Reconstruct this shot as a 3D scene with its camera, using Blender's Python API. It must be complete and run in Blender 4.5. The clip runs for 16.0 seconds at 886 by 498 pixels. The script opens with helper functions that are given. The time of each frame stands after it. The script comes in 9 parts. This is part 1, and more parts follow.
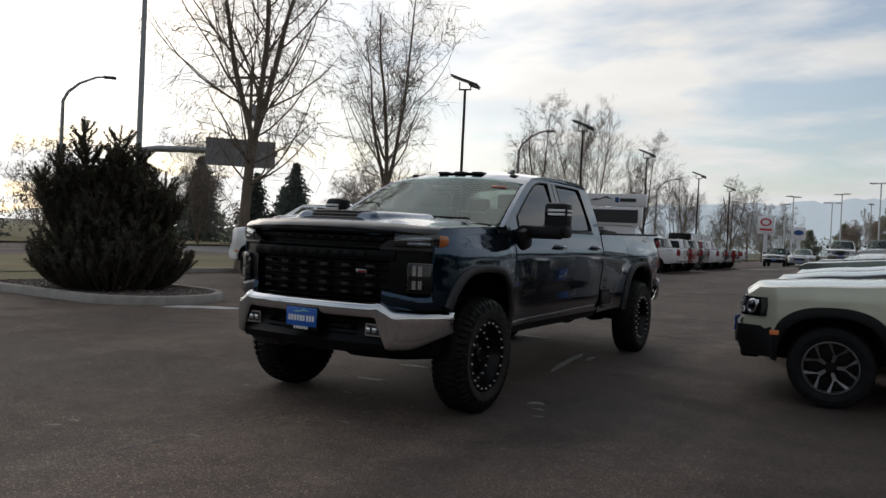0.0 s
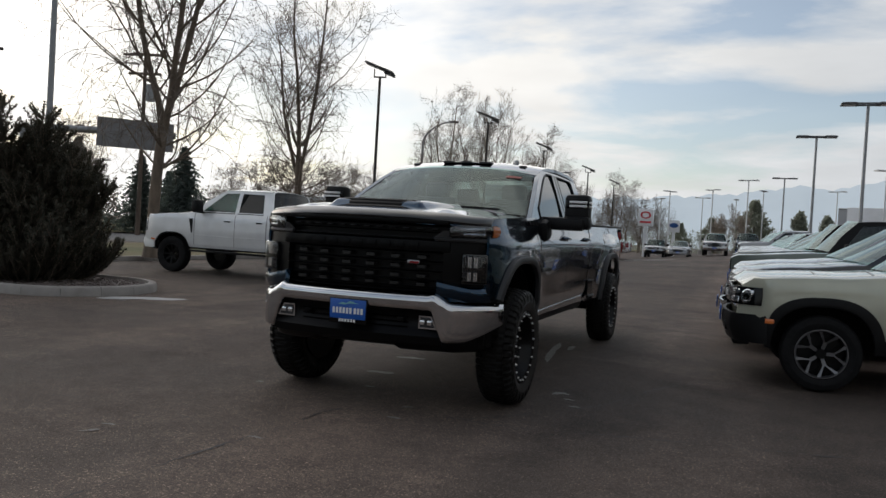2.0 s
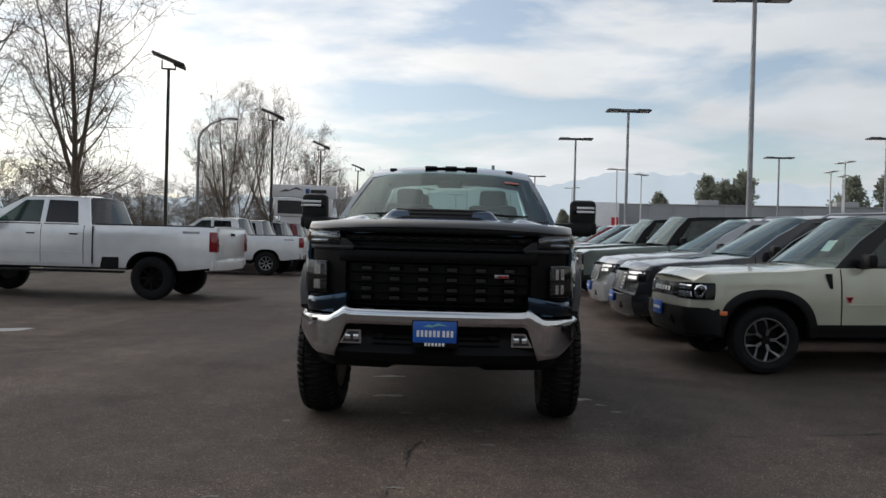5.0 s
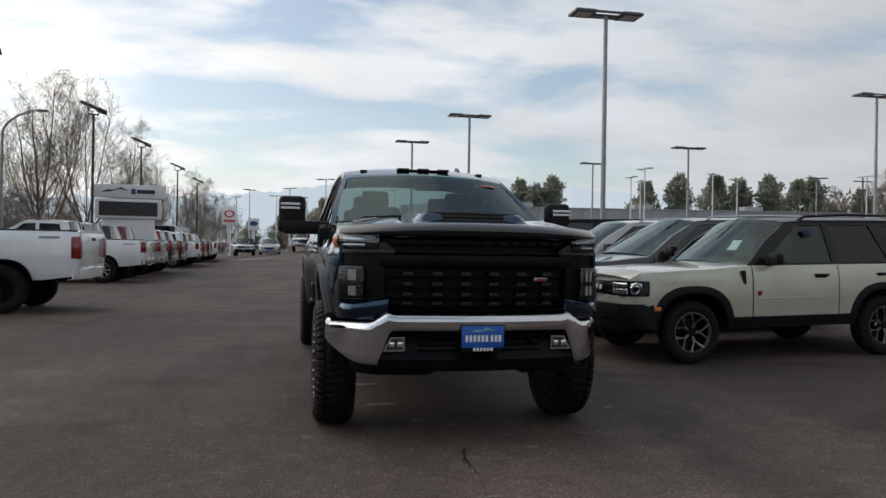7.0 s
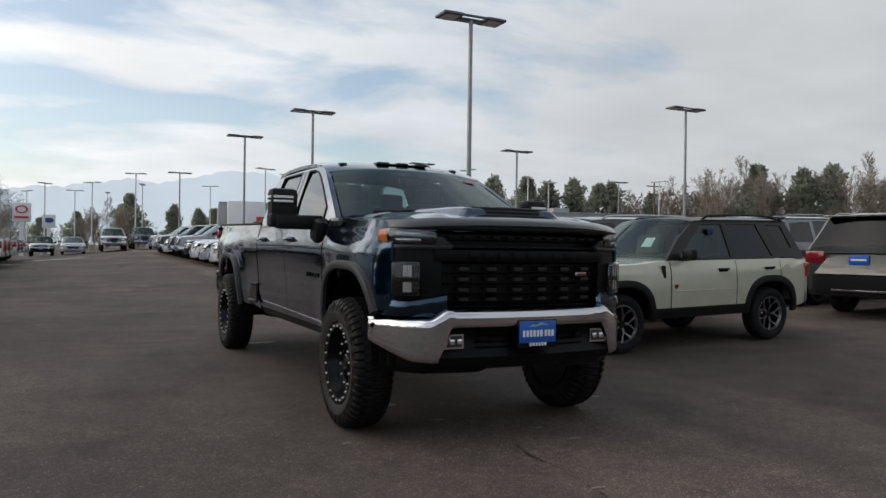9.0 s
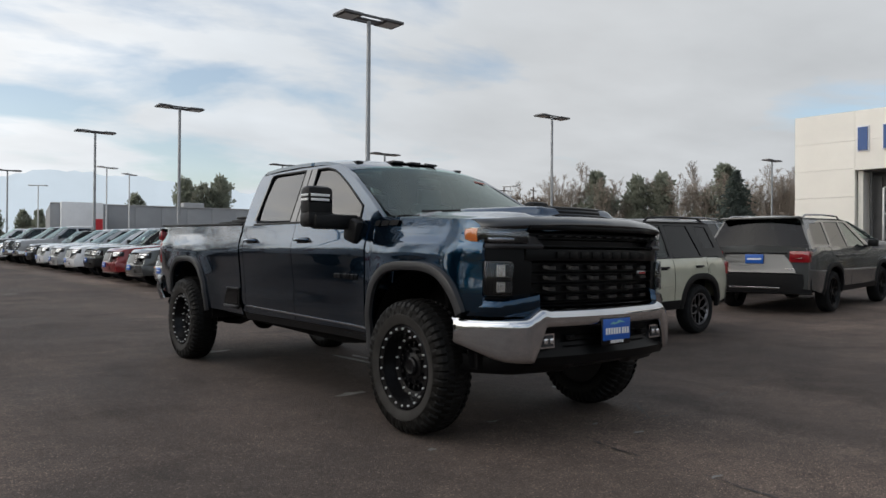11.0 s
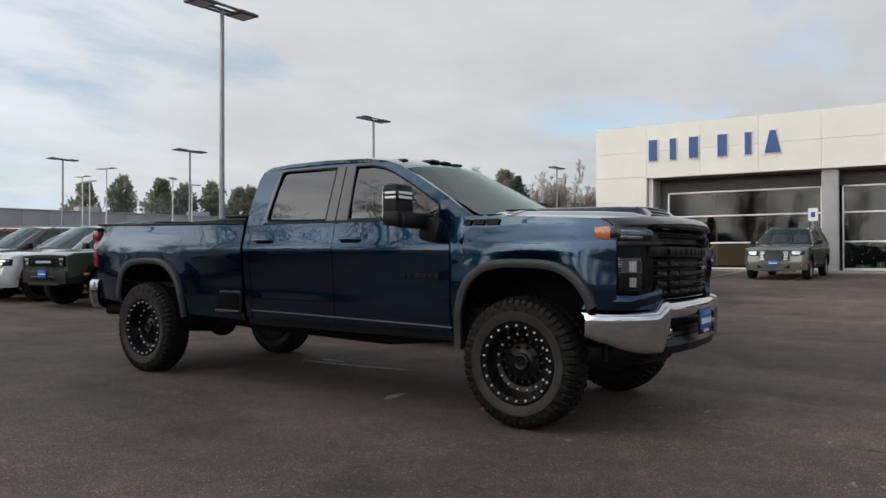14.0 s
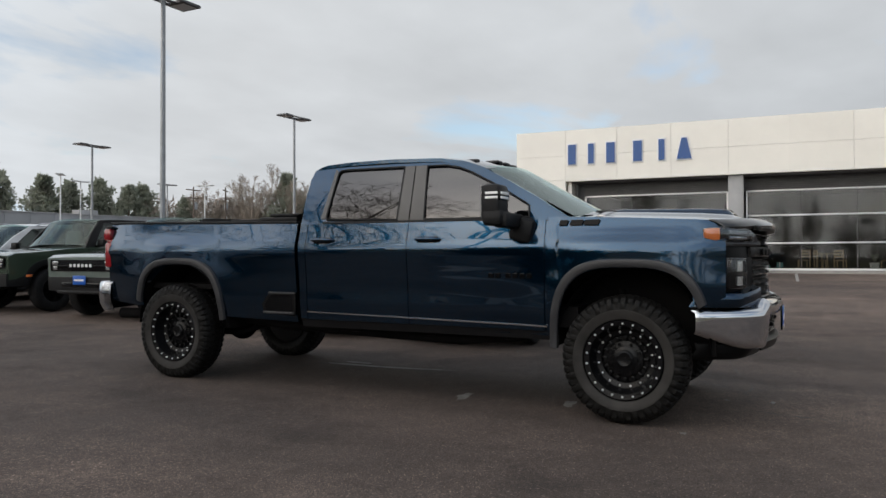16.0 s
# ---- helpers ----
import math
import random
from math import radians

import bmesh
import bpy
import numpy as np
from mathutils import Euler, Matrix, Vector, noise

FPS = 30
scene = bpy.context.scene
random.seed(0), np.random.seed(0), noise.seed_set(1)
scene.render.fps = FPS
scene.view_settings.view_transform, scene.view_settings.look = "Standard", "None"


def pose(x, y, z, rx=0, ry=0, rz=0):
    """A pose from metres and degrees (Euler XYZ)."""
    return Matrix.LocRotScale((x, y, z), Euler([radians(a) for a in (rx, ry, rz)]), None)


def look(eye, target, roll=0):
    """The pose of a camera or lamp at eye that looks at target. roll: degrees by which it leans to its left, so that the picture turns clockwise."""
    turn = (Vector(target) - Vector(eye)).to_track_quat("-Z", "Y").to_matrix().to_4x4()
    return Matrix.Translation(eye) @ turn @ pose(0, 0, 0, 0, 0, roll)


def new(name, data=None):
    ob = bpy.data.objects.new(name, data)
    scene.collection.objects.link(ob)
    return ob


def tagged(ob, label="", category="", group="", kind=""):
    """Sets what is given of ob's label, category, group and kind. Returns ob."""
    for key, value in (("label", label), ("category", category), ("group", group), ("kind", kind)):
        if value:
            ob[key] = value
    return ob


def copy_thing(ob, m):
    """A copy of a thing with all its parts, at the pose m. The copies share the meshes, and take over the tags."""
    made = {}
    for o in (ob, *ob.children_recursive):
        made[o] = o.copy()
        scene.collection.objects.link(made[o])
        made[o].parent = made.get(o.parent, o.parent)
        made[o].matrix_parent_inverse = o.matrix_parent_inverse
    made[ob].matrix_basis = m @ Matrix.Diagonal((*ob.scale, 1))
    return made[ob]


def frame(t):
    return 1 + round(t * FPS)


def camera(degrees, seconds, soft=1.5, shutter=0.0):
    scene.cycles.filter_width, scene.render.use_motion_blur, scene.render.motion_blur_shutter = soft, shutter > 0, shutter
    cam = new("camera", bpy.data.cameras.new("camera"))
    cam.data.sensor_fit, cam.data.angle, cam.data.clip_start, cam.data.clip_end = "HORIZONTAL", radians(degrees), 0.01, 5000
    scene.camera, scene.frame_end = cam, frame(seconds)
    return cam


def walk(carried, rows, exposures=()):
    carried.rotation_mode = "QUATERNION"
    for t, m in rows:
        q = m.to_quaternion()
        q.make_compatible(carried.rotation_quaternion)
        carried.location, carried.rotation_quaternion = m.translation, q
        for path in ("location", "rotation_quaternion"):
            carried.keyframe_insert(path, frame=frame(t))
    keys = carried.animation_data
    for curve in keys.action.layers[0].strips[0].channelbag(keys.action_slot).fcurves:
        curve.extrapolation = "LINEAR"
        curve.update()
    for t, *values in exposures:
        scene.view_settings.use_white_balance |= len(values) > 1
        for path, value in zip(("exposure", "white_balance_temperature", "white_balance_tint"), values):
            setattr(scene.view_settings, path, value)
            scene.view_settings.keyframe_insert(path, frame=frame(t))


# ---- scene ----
cam = camera(60.4, 16.0, soft=1.5)
PATH = [
    (0, (3.701, -5.341, 1.36), (2.69, -3.615, 1.332), 2.7),
    (0.5, (3.477, -5.479, 1.342), (2.517, -3.724, 1.307), 2.9),
    (1, (3.195, -5.602, 1.325), (2.299, -3.815, 1.285), 3.1),
    (1.5, (2.903, -5.734, 1.317), (2.081, -3.912, 1.274), 3.2),
    (2, (2.535, -5.787, 1.305), (1.806, -3.925, 1.265), 3.3),
    (2.5, (2.173, -5.9, 1.312), (1.544, -4.002, 1.274), 3.1),
    (3, (1.762, -5.947, 1.315), (1.242, -4.016, 1.283), 2.9),
    (3.5, (1.368, -5.95, 1.318), (0.953, -3.994, 1.29), 2.7),
    (4, (0.968, -5.938, 1.31), (0.664, -3.962, 1.287), 2.3),
    (6.5, (-0.943, -5.793, 1.321), (-0.666, -3.812, 1.307), 0.9),
    (7, (-1.316, -5.716, 1.298), (-0.908, -3.758, 1.295), 0.9),
    (7.5, (-1.693, -5.637, 1.293), (-1.159, -3.71, 1.295), 0.9),
    (8, (-2.083, -5.502, 1.273), (-1.421, -3.614, 1.28), 0.9),
    (8.5, (-2.432, -5.312, 1.246), (-1.654, -3.469, 1.253), 0.8),
    (9, (-2.778, -5.123, 1.249), (-1.899, -3.326, 1.251), 0.8),
    (11.5, (-4.357, -3.995, 1.198), (-3.052, -2.479, 1.218), 0.2),
    (12, (-4.656, -3.751, 1.188), (-3.279, -2.301, 1.211), 0.0),
    (12.5, (-4.933, -3.466, 1.182), (-3.484, -2.089, 1.204), 0.0),
    (13, (-5.19, -3.195, 1.201), (-3.674, -1.892, 1.219), 0.0),
    (13.5, (-5.454, -2.925, 1.192), (-3.875, -1.698, 1.211), -0.1),
    (14, (-5.682, -2.606, 1.18), (-4.048, -1.452, 1.201), -0.1),
    (14.5, (-5.91, -2.254, 1.179), (-4.225, -1.177, 1.2), -0.1),
    (15, (-6.104, -1.93, 1.19), (-4.384, -0.908, 1.209), -0.1),
    (15.5, (-6.279, -1.617, 1.184), (-4.531, -0.645, 1.205), -0.2),
    (16, (-6.493, -1.304, 1.175), (-4.711, -0.395, 1.198), -0.1),
]
EXPOSURES = [(0.0, -0.38), (4.0, -0.08), (9.0, 0.08), (12.5, 0.20), (16.0, 0.24)]
walk(cam, [(t, look(eye, target, roll)) for t, eye, target, roll in PATH], EXPOSURES)

# ---- light: a low winter sun behind thin cloud, and the cloudy sky ----
SUN_FROM = Vector((-0.80, 0.42, 0.40)).normalized()
world = bpy.data.worlds.new("sky")
scene.world = world
world.use_nodes = True
wn, wl = world.node_tree.nodes, world.node_tree.links
wn.clear()


def wnode(kind, **props):
    n = wn.new(kind)
    for k, v in props.items():
        if k == "op":
            n.operation = v
    return n


w_out, w_bg = wn.new("ShaderNodeOutputWorld"), wn.new("ShaderNodeBackground")
w_sky = wn.new("ShaderNodeTexSky")
w_sky.sky_type, w_sky.sun_disc = "NISHITA", False
w_sky.sun_elevation = math.asin(SUN_FROM.z)
w_sky.sun_rotation = math.atan2(SUN_FROM.x, SUN_FROM.y)
w_sky.dust_density = 1.2
w_tc = wn.new("ShaderNodeTexCoord")
w_sep = wn.new("ShaderNodeSeparateXYZ")
wl.new(w_tc.outputs["Generated"], w_sep.inputs[0])
# the cloud deck: directions laid on a flat layer overhead
w_z = wnode("ShaderNodeMath", op="MAXIMUM")
w_z.inputs[1].default_value = 0.0
wl.new(w_sep.outputs["Z"], w_z.inputs[0])
w_zp = wnode("ShaderNodeMath", op="ADD")
w_zp.inputs[1].default_value = 0.16
wl.new(w_z.outputs[0], w_zp.inputs[0])
w_dx, w_dy = wnode("ShaderNodeMath", op="DIVIDE"), wnode("ShaderNodeMath", op="DIVIDE")
wl.new(w_sep.outputs["X"], w_dx.inputs[0]), wl.new(w_zp.outputs[0], w_dx.inputs[1])
wl.new(w_sep.outputs["Y"], w_dy.inputs[0]), wl.new(w_zp.outputs[0], w_dy.inputs[1])
w_comb = wn.new("ShaderNodeCombineXYZ")
wl.new(w_dx.outputs[0], w_comb.inputs[0]), wl.new(w_dy.outputs[0], w_comb.inputs[1])
w_map = wn.new("ShaderNodeMapping")
w_map.inputs["Scale"].default_value = (0.75, 0.95, 1.0)
w_map.inputs["Rotation"].default_value = (0, 0, radians(25))
w_map.inputs["Location"].default_value = (0.35, 0.8, 0)
wl.new(w_comb.outputs[0], w_map.inputs[0])
w_noise = wn.new("ShaderNodeTexNoise")
w_noise.inputs["Scale"].default_value, w_noise.inputs["Detail"].default_value = 1.3, 9.0
w_noise.inputs["Roughness"].default_value, w_noise.inputs["Distortion"].default_value = 0.54, 0.25
wl.new(w_map.outputs[0], w_noise.inputs["Vector"])
w_cov = wn.new("ShaderNodeMapRange")
w_cov.inputs[1].default_value, w_cov.inputs[2].default_value = 0.43, 0.56
w_cov.inputs[3].default_value, w_cov.inputs[4].default_value = 0.22, 1.0
w_thick = wn.new("ShaderNodeMapRange")
w_thick.inputs[1].default_value, w_thick.inputs[2].default_value = 0.22, 0.68
w_thick.inputs[3].default_value, w_thick.inputs[4].default_value = -0.015, 0.13
wl.new(w_sep.outputs["X"], w_thick.inputs[0])
w_sum = wnode("ShaderNodeMath", op="ADD")
wl.new(w_noise.outputs[0], w_sum.inputs[0]), wl.new(w_thick.outputs[0], w_sum.inputs[1])
# haze closes the gaps low down
w_haze = wn.new("ShaderNodeMapRange")
w_haze.inputs[1].default_value, w_haze.inputs[2].default_value = 0.0, 0.17
w_haze.inputs[3].default_value, w_haze.inputs[4].default_value = 0.13, 0.0
wl.new(w_z.outputs[0], w_haze.inputs[0])
w_all = wnode("ShaderNodeMath", op="ADD")
wl.new(w_sum.outputs[0], w_all.inputs[0]), wl.new(w_haze.outputs[0], w_all.inputs[1])
wl.new(w_all.outputs[0], w_cov.inputs[0])
# cloud brightness: strongest round the veiled sun, greyer away from it
w_dot = wn.new("ShaderNodeVectorMath")
w_dot.operation = "DOT_PRODUCT"
w_dot.inputs[1].default_value = SUN_FROM
wl.new(w_tc.outputs["Generated"], w_dot.inputs[0])
w_glow = wn.new("ShaderNodeValToRGB")
els = w_glow.color_ramp.elements
els[0].position, els[0].color = 0.0, (0.46, 0.485, 0.51, 1)
els[1].position, els[1].color = 1.0, (1.75, 1.73, 1.70, 1)
for p, c in ((0.40, (0.56, 0.58, 0.60)), (0.58, (0.66, 0.70, 0.74)), (0.72, (0.86, 0.88, 0.90)), (0.86, (1.15, 1.13, 1.09))):
    e = els.new(p)
    e.color = (*c, 1)
w_half = wn.new("ShaderNodeMapRange")
w_half.inputs[1].default_value, w_half.inputs[2].default_value = -1.0, 1.0
wl.new(w_dot.outputs["Value"], w_half.inputs[0])
wl.new(w_half.outputs[0], w_glow.inputs[0])
w_fine = wn.new("ShaderNodeTexNoise")
w_fine.inputs["Scale"].default_value, w_fine.inputs["Detail"].default_value = 2.2, 7.0
wl.new(w_map.outputs[0], w_fine.inputs["Vector"])
w_fr = wn.new("ShaderNodeMapRange")
w_fr.inputs[1].default_value, w_fr.inputs[2].default_value = 0.30, 0.70
w_fr.inputs[3].default_value, w_fr.inputs[4].default_value = 0.90, 1.07
wl.new(w_fine.outputs[0], w_fr.inputs[0])
w_cl = wn.new("ShaderNodeVectorMath")
w_cl.operation = "SCALE"
wl.new(w_glow.outputs[0], w_cl.inputs[0]), wl.new(w_fr.outputs[0], w_cl.inputs["Scale"])
w_blue = wn.new("ShaderNodeVectorMath")
w_blue.operation = "SCALE"
w_blue.inputs["Scale"].default_value = 0.145
wl.new(w_sky.outputs[0], w_blue.inputs[0])
w_mix = wn.new("ShaderNodeMix")
w_mix.data_type = "RGBA"
wl.new(w_cov.outputs[0], w_mix.inputs["Factor"])
wl.new(w_blue.outputs[0], w_mix.inputs[6]), wl.new(w_cl.outputs[0], w_mix.inputs[7])
wl.new(w_mix.outputs[2], w_bg.inputs[0])
w_bg.inputs[1].default_value = 1.0
wl.new(w_bg.outputs[0], w_out.inputs[0])

sun_data = bpy.data.lights.new("sun", "SUN")
sun_data.energy, sun_data.angle, sun_data.color = 0.8, radians(95), (1.0, 0.95, 0.88)
sun = new("sun", sun_data)
sun.matrix_world = look(SUN_FROM * 60, (0, 0, 0))


# ---- materials ----
def material(name, colour, rough=0.5, metal=0.0, noise_scale=0.0, amount=0.0, bump=0.0, bump_scale=0.0, coat=0.0, spec=0.5, rnd=0.0, second=None, mix_scale=0.0, stretch=(1, 1, 1), rough_var=0.0):
    m = bpy.data.materials.new(name)
    m.use_nodes = True
    nt = m.node_tree
    b = nt.nodes["Principled BSDF"]
    b.inputs["Base Color"].default_value = (*colour, 1)
    b.inputs["Roughness"].default_value, b.inputs["Metallic"].default_value = rough, metal
    b.inputs["Coat Weight"].default_value, b.inputs["Coat Roughness"].default_value = coat, 0.03
    b.inputs["Specular IOR Level"].default_value = spec
    tc = nt.nodes.new("ShaderNodeTexCoord")
    mp = nt.nodes.new("ShaderNodeMapping")
    mp.inputs["Scale"].default_value = stretch
    nt.links.new(tc.outputs["Object"], mp.inputs[0])
    last = None
    if second is not None:
        n0 = nt.nodes.new("ShaderNodeTexNoise")
        n0.inputs["Scale"].default_value, n0.inputs["Detail"].default_value = mix_scale, 6
        nt.links.new(mp.outputs[0], n0.inputs["Vector"])
        r0 = nt.nodes.new("ShaderNodeMapRange")
        r0.inputs[1].default_value, r0.inputs[2].default_value = 0.40, 0.62
        nt.links.new(n0.outputs[0], r0.inputs[0])
        mx = nt.nodes.new("ShaderNodeMix")
        mx.data_type = "RGBA"
        mx.inputs[6].default_value, mx.inputs[7].default_value = (*colour, 1), (*second, 1)
        nt.links.new(r0.outputs[0], mx.inputs["Factor"])
        last = mx.outputs[2]
    if amount or rnd:
        hs = nt.nodes.new("ShaderNodeHueSaturation")
        hs.inputs["Color"].default_value = (*colour, 1)
        if last:
            nt.links.new(last, hs.inputs["Color"])
        val = None
        if amount:
            n1 = nt.nodes.new("ShaderNodeTexNoise")
            n1.inputs["Scale"].default_value, n1.inputs["Detail"].default_value = noise_scale, 8
            n1.inputs["Roughness"].default_value = 0.6
            nt.links.new(mp.outputs[0], n1.inputs["Vector"])
            r1 = nt.nodes.new("ShaderNodeMapRange")
            r1.inputs[1].default_value, r1.inputs[2].default_value = 0.28, 0.72
            r1.inputs[3].default_value, r1.inputs[4].default_value = 1 - amount, 1 + amount
            nt.links.new(n1.outputs[0], r1.inputs[0])
            val = r1.outputs[0]
            if rough_var:
                r2 = nt.nodes.new("ShaderNodeMapRange")
                r2.inputs[1].default_value, r2.inputs[2].default_value = 0.3, 0.7
                r2.inputs[3].default_value, r2.inputs[4].default_value = rough - rough_var, rough + rough_var
                nt.links.new(n1.outputs[0], r2.inputs[0])
                nt.links.new(r2.outputs[0], b.inputs["Roughness"])
        if rnd:
            oi = nt.nodes.new("ShaderNodeObjectInfo")
            r3 = nt.nodes.new("ShaderNodeMapRange")
            r3.inputs[3].default_value, r3.inputs[4].default_value = 1 - rnd, 1 + rnd
            nt.links.new(oi.outputs["Random"], r3.inputs[0])
            if val:
                mu = nt.nodes.new("ShaderNodeMath")
                mu.operation = "MULTIPLY"
                nt.links.new(val, mu.inputs[0]), nt.links.new(r3.outputs[0], mu.inputs[1])
                val = mu.outputs[0]
            else:
                val = r3.outputs[0]
        nt.links.new(val, hs.inputs["Value"])
        last = hs.outputs[0]
    if last:
        nt.links.new(last, b.inputs["Base Color"])
    if bump:
        nb = nt.nodes.new("ShaderNodeTexNoise")
        nb.inputs["Scale"].default_value, nb.inputs["Detail"].default_value = bump_scale, 5
        nt.links.new(mp.outputs[0], nb.inputs["Vector"])
        bp = nt.nodes.new("ShaderNodeBump")
        bp.inputs["Strength"].default_value, bp.inputs["Distance"].default_value = bump, 0.02
        nt.links.new(nb.outputs[0], bp.inputs["Height"])
        nt.links.new(bp.outputs[0], b.inputs["Normal"])
    return m


def paint_by_object(name):
    """Car paint whose colour is each body's own object colour."""
    m = material(name, (0.5, 0.5, 0.5), 0.25, 0.20, coat=1.0)
    nt = m.node_tree
    b = nt.nodes["Principled BSDF"]
    oi = nt.nodes.new("ShaderNodeObjectInfo")
    hs = nt.nodes.new("ShaderNodeHueSaturation")
    tc = nt.nodes.new("ShaderNodeTexCoord")
    n1 = nt.nodes.new("ShaderNodeTexNoise")
    n1.inputs["Scale"].default_value, n1.inputs["Detail"].default_value = 2.5, 6
    nt.links.new(tc.outputs["Object"], n1.inputs["Vector"])
    r1 = nt.nodes.new("ShaderNodeMapRange")
    r1.inputs[1].default_value, r1.inputs[2].default_value = 0.3, 0.7
    r1.inputs[3].default_value, r1.inputs[4].default_value = 0.9, 1.05
    nt.links.new(n1.outputs[0], r1.inputs[0])
    nt.links.new(r1.outputs[0], hs.inputs["Value"])
    nt.links.new(oi.outputs["Color"], hs.inputs["Color"])
    nt.links.new(hs.outputs[0], b.inputs["Base Color"])
    return m


def glass(name, tint, gloss=(1, 1, 1), rough=0.0, ior=1.62):
    """Thin tinted glass: lets tinted light through and mirrors the sky by its angle."""
    m = bpy.data.materials.new(name)
    m.use_nodes = True
    nt = m.node_tree
    nt.nodes.clear()
    out = nt.nodes.new("ShaderNodeOutputMaterial")
    tr, gl, mx, lw, pw, sc = (nt.nodes.new(k) for k in ("ShaderNodeBsdfTransparent", "ShaderNodeBsdfGlossy", "ShaderNodeMixShader", "ShaderNodeLayerWeight", "ShaderNodeMath", "ShaderNodeMath"))
    tr.inputs[0].default_value = (*tint, 1)
    gl.inputs["Roughness"].default_value = rough
    gl.inputs[0].default_value = (*gloss, 1)
    lw.inputs[0].default_value = 0.5
    r0 = ((ior - 1) / (ior + 1)) ** 2
    pw.operation, sc.operation = "POWER", "MULTIPLY_ADD"
    pw.inputs[1].default_value = 5.0
    sc.inputs[1].default_value, sc.inputs[2].default_value = 1 - r0, r0
    nt.links.new(lw.outputs["Facing"], pw.inputs[0]), nt.links.new(pw.outputs[0], sc.inputs[0])
    nt.links.new(sc.outputs[0], mx.inputs[0])
    nt.links.new(tr.outputs[0], mx.inputs[1]), nt.links.new(gl.outputs[0], mx.inputs[2])
    nt.links.new(mx.outputs[0], out.inputs[0])
    return m


def asphalt(name, colour, second):
    """Worn asphalt: aggregate speckle, metre-wide patches and faint long stains."""
    m = material(name, colour, 0.82, noise_scale=0.45, amount=0.16, bump=0.7, bump_scale=130, second=second, mix_scale=0.13, rough_var=0.08)
    nt = m.node_tree
    b = nt.nodes["Principled BSDF"]
    src = b.inputs["Base Color"].links[0].from_socket
    tc = nt.nodes.new("ShaderNodeTexCoord")

    def layer(src, scale, lo, hi, a, z, detail=3.0, stretch=None):
        n = nt.nodes.new("ShaderNodeTexNoise")
        n.inputs["Scale"].default_value, n.inputs["Detail"].default_value = scale, detail
        if stretch:
            mp = nt.nodes.new("ShaderNodeMapping")
            mp.inputs["Scale"].default_value = stretch
            nt.links.new(tc.outputs["Object"], mp.inputs[0]), nt.links.new(mp.outputs[0], n.inputs["Vector"])
        else:
            nt.links.new(tc.outputs["Object"], n.inputs["Vector"])
        r = nt.nodes.new("ShaderNodeMapRange")
        r.inputs[1].default_value, r.inputs[2].default_value, r.inputs[3].default_value, r.inputs[4].default_value = lo, hi, a, z
        nt.links.new(n.outputs[0], r.inputs[0])
        h = nt.nodes.new("ShaderNodeHueSaturation")
        nt.links.new(src, h.inputs["Color"]), nt.links.new(r.outputs[0], h.inputs["Value"])
        return h.outputs[0]
    src = layer(src, 150.0, 0.36, 0.66, 0.52, 1.62, 2.0)
    src = layer(src, 55.0, 0.36, 0.66, 0.76, 1.26, 3.0)
    src = layer(src, 75.0, 0.685, 0.73, 1.0, 2.6, 0.0)
    src = layer(src, 14.0, 0.35, 0.65, 0.88, 1.12)
    src = layer(src, 3.2, 0.35, 0.65, 0.86, 1.14, 5.0)
    src = layer(src, 0.9, 0.54, 0.68, 1.0, 0.66, 7.0)
    src = layer(src, 0.30, 0.50, 0.64, 1.0, 1.42, 6.0, (2.2, 0.5, 1))
    src = layer(src, 0.55, 0.56, 0.66, 1.0, 1.30, 7.0, (0.5, 1.8, 1))
    # the paving is paler in the stalls and towards the showroom, and darker in a patch before the stalls
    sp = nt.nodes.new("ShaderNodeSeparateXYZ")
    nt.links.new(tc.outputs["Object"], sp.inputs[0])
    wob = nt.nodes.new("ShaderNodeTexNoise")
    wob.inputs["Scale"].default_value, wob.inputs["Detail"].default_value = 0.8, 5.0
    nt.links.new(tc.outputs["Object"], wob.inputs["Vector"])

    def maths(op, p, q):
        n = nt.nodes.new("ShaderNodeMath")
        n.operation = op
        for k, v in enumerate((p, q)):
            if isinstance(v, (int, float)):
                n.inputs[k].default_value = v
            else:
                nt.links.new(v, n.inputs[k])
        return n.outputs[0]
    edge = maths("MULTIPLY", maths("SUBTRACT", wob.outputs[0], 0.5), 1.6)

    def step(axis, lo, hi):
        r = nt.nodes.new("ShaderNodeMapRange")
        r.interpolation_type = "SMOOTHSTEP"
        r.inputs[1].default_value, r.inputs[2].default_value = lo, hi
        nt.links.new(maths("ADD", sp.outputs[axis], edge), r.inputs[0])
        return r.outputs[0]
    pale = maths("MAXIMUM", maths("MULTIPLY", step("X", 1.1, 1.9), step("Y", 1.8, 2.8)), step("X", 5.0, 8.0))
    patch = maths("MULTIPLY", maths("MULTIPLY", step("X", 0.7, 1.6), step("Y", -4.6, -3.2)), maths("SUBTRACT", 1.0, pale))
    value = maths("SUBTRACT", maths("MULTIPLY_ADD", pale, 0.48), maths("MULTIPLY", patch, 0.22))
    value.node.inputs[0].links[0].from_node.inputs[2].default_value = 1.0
    patchy = nt.nodes.new("ShaderNodeHueSaturation")
    nt.links.new(src, patchy.inputs["Color"]), nt.links.new(value, patchy.inputs["Value"])
    nt.links.new(patchy.outputs[0], b.inputs["Base Color"])
    return m


def clear_coat(m, rough, ior):
    """Gives a paint a deep, sharp clear coat."""
    b = m.node_tree.nodes["Principled BSDF"]
    b.inputs["Coat Roughness"].default_value, b.inputs["Coat IOR"].default_value = rough, ior
    return m


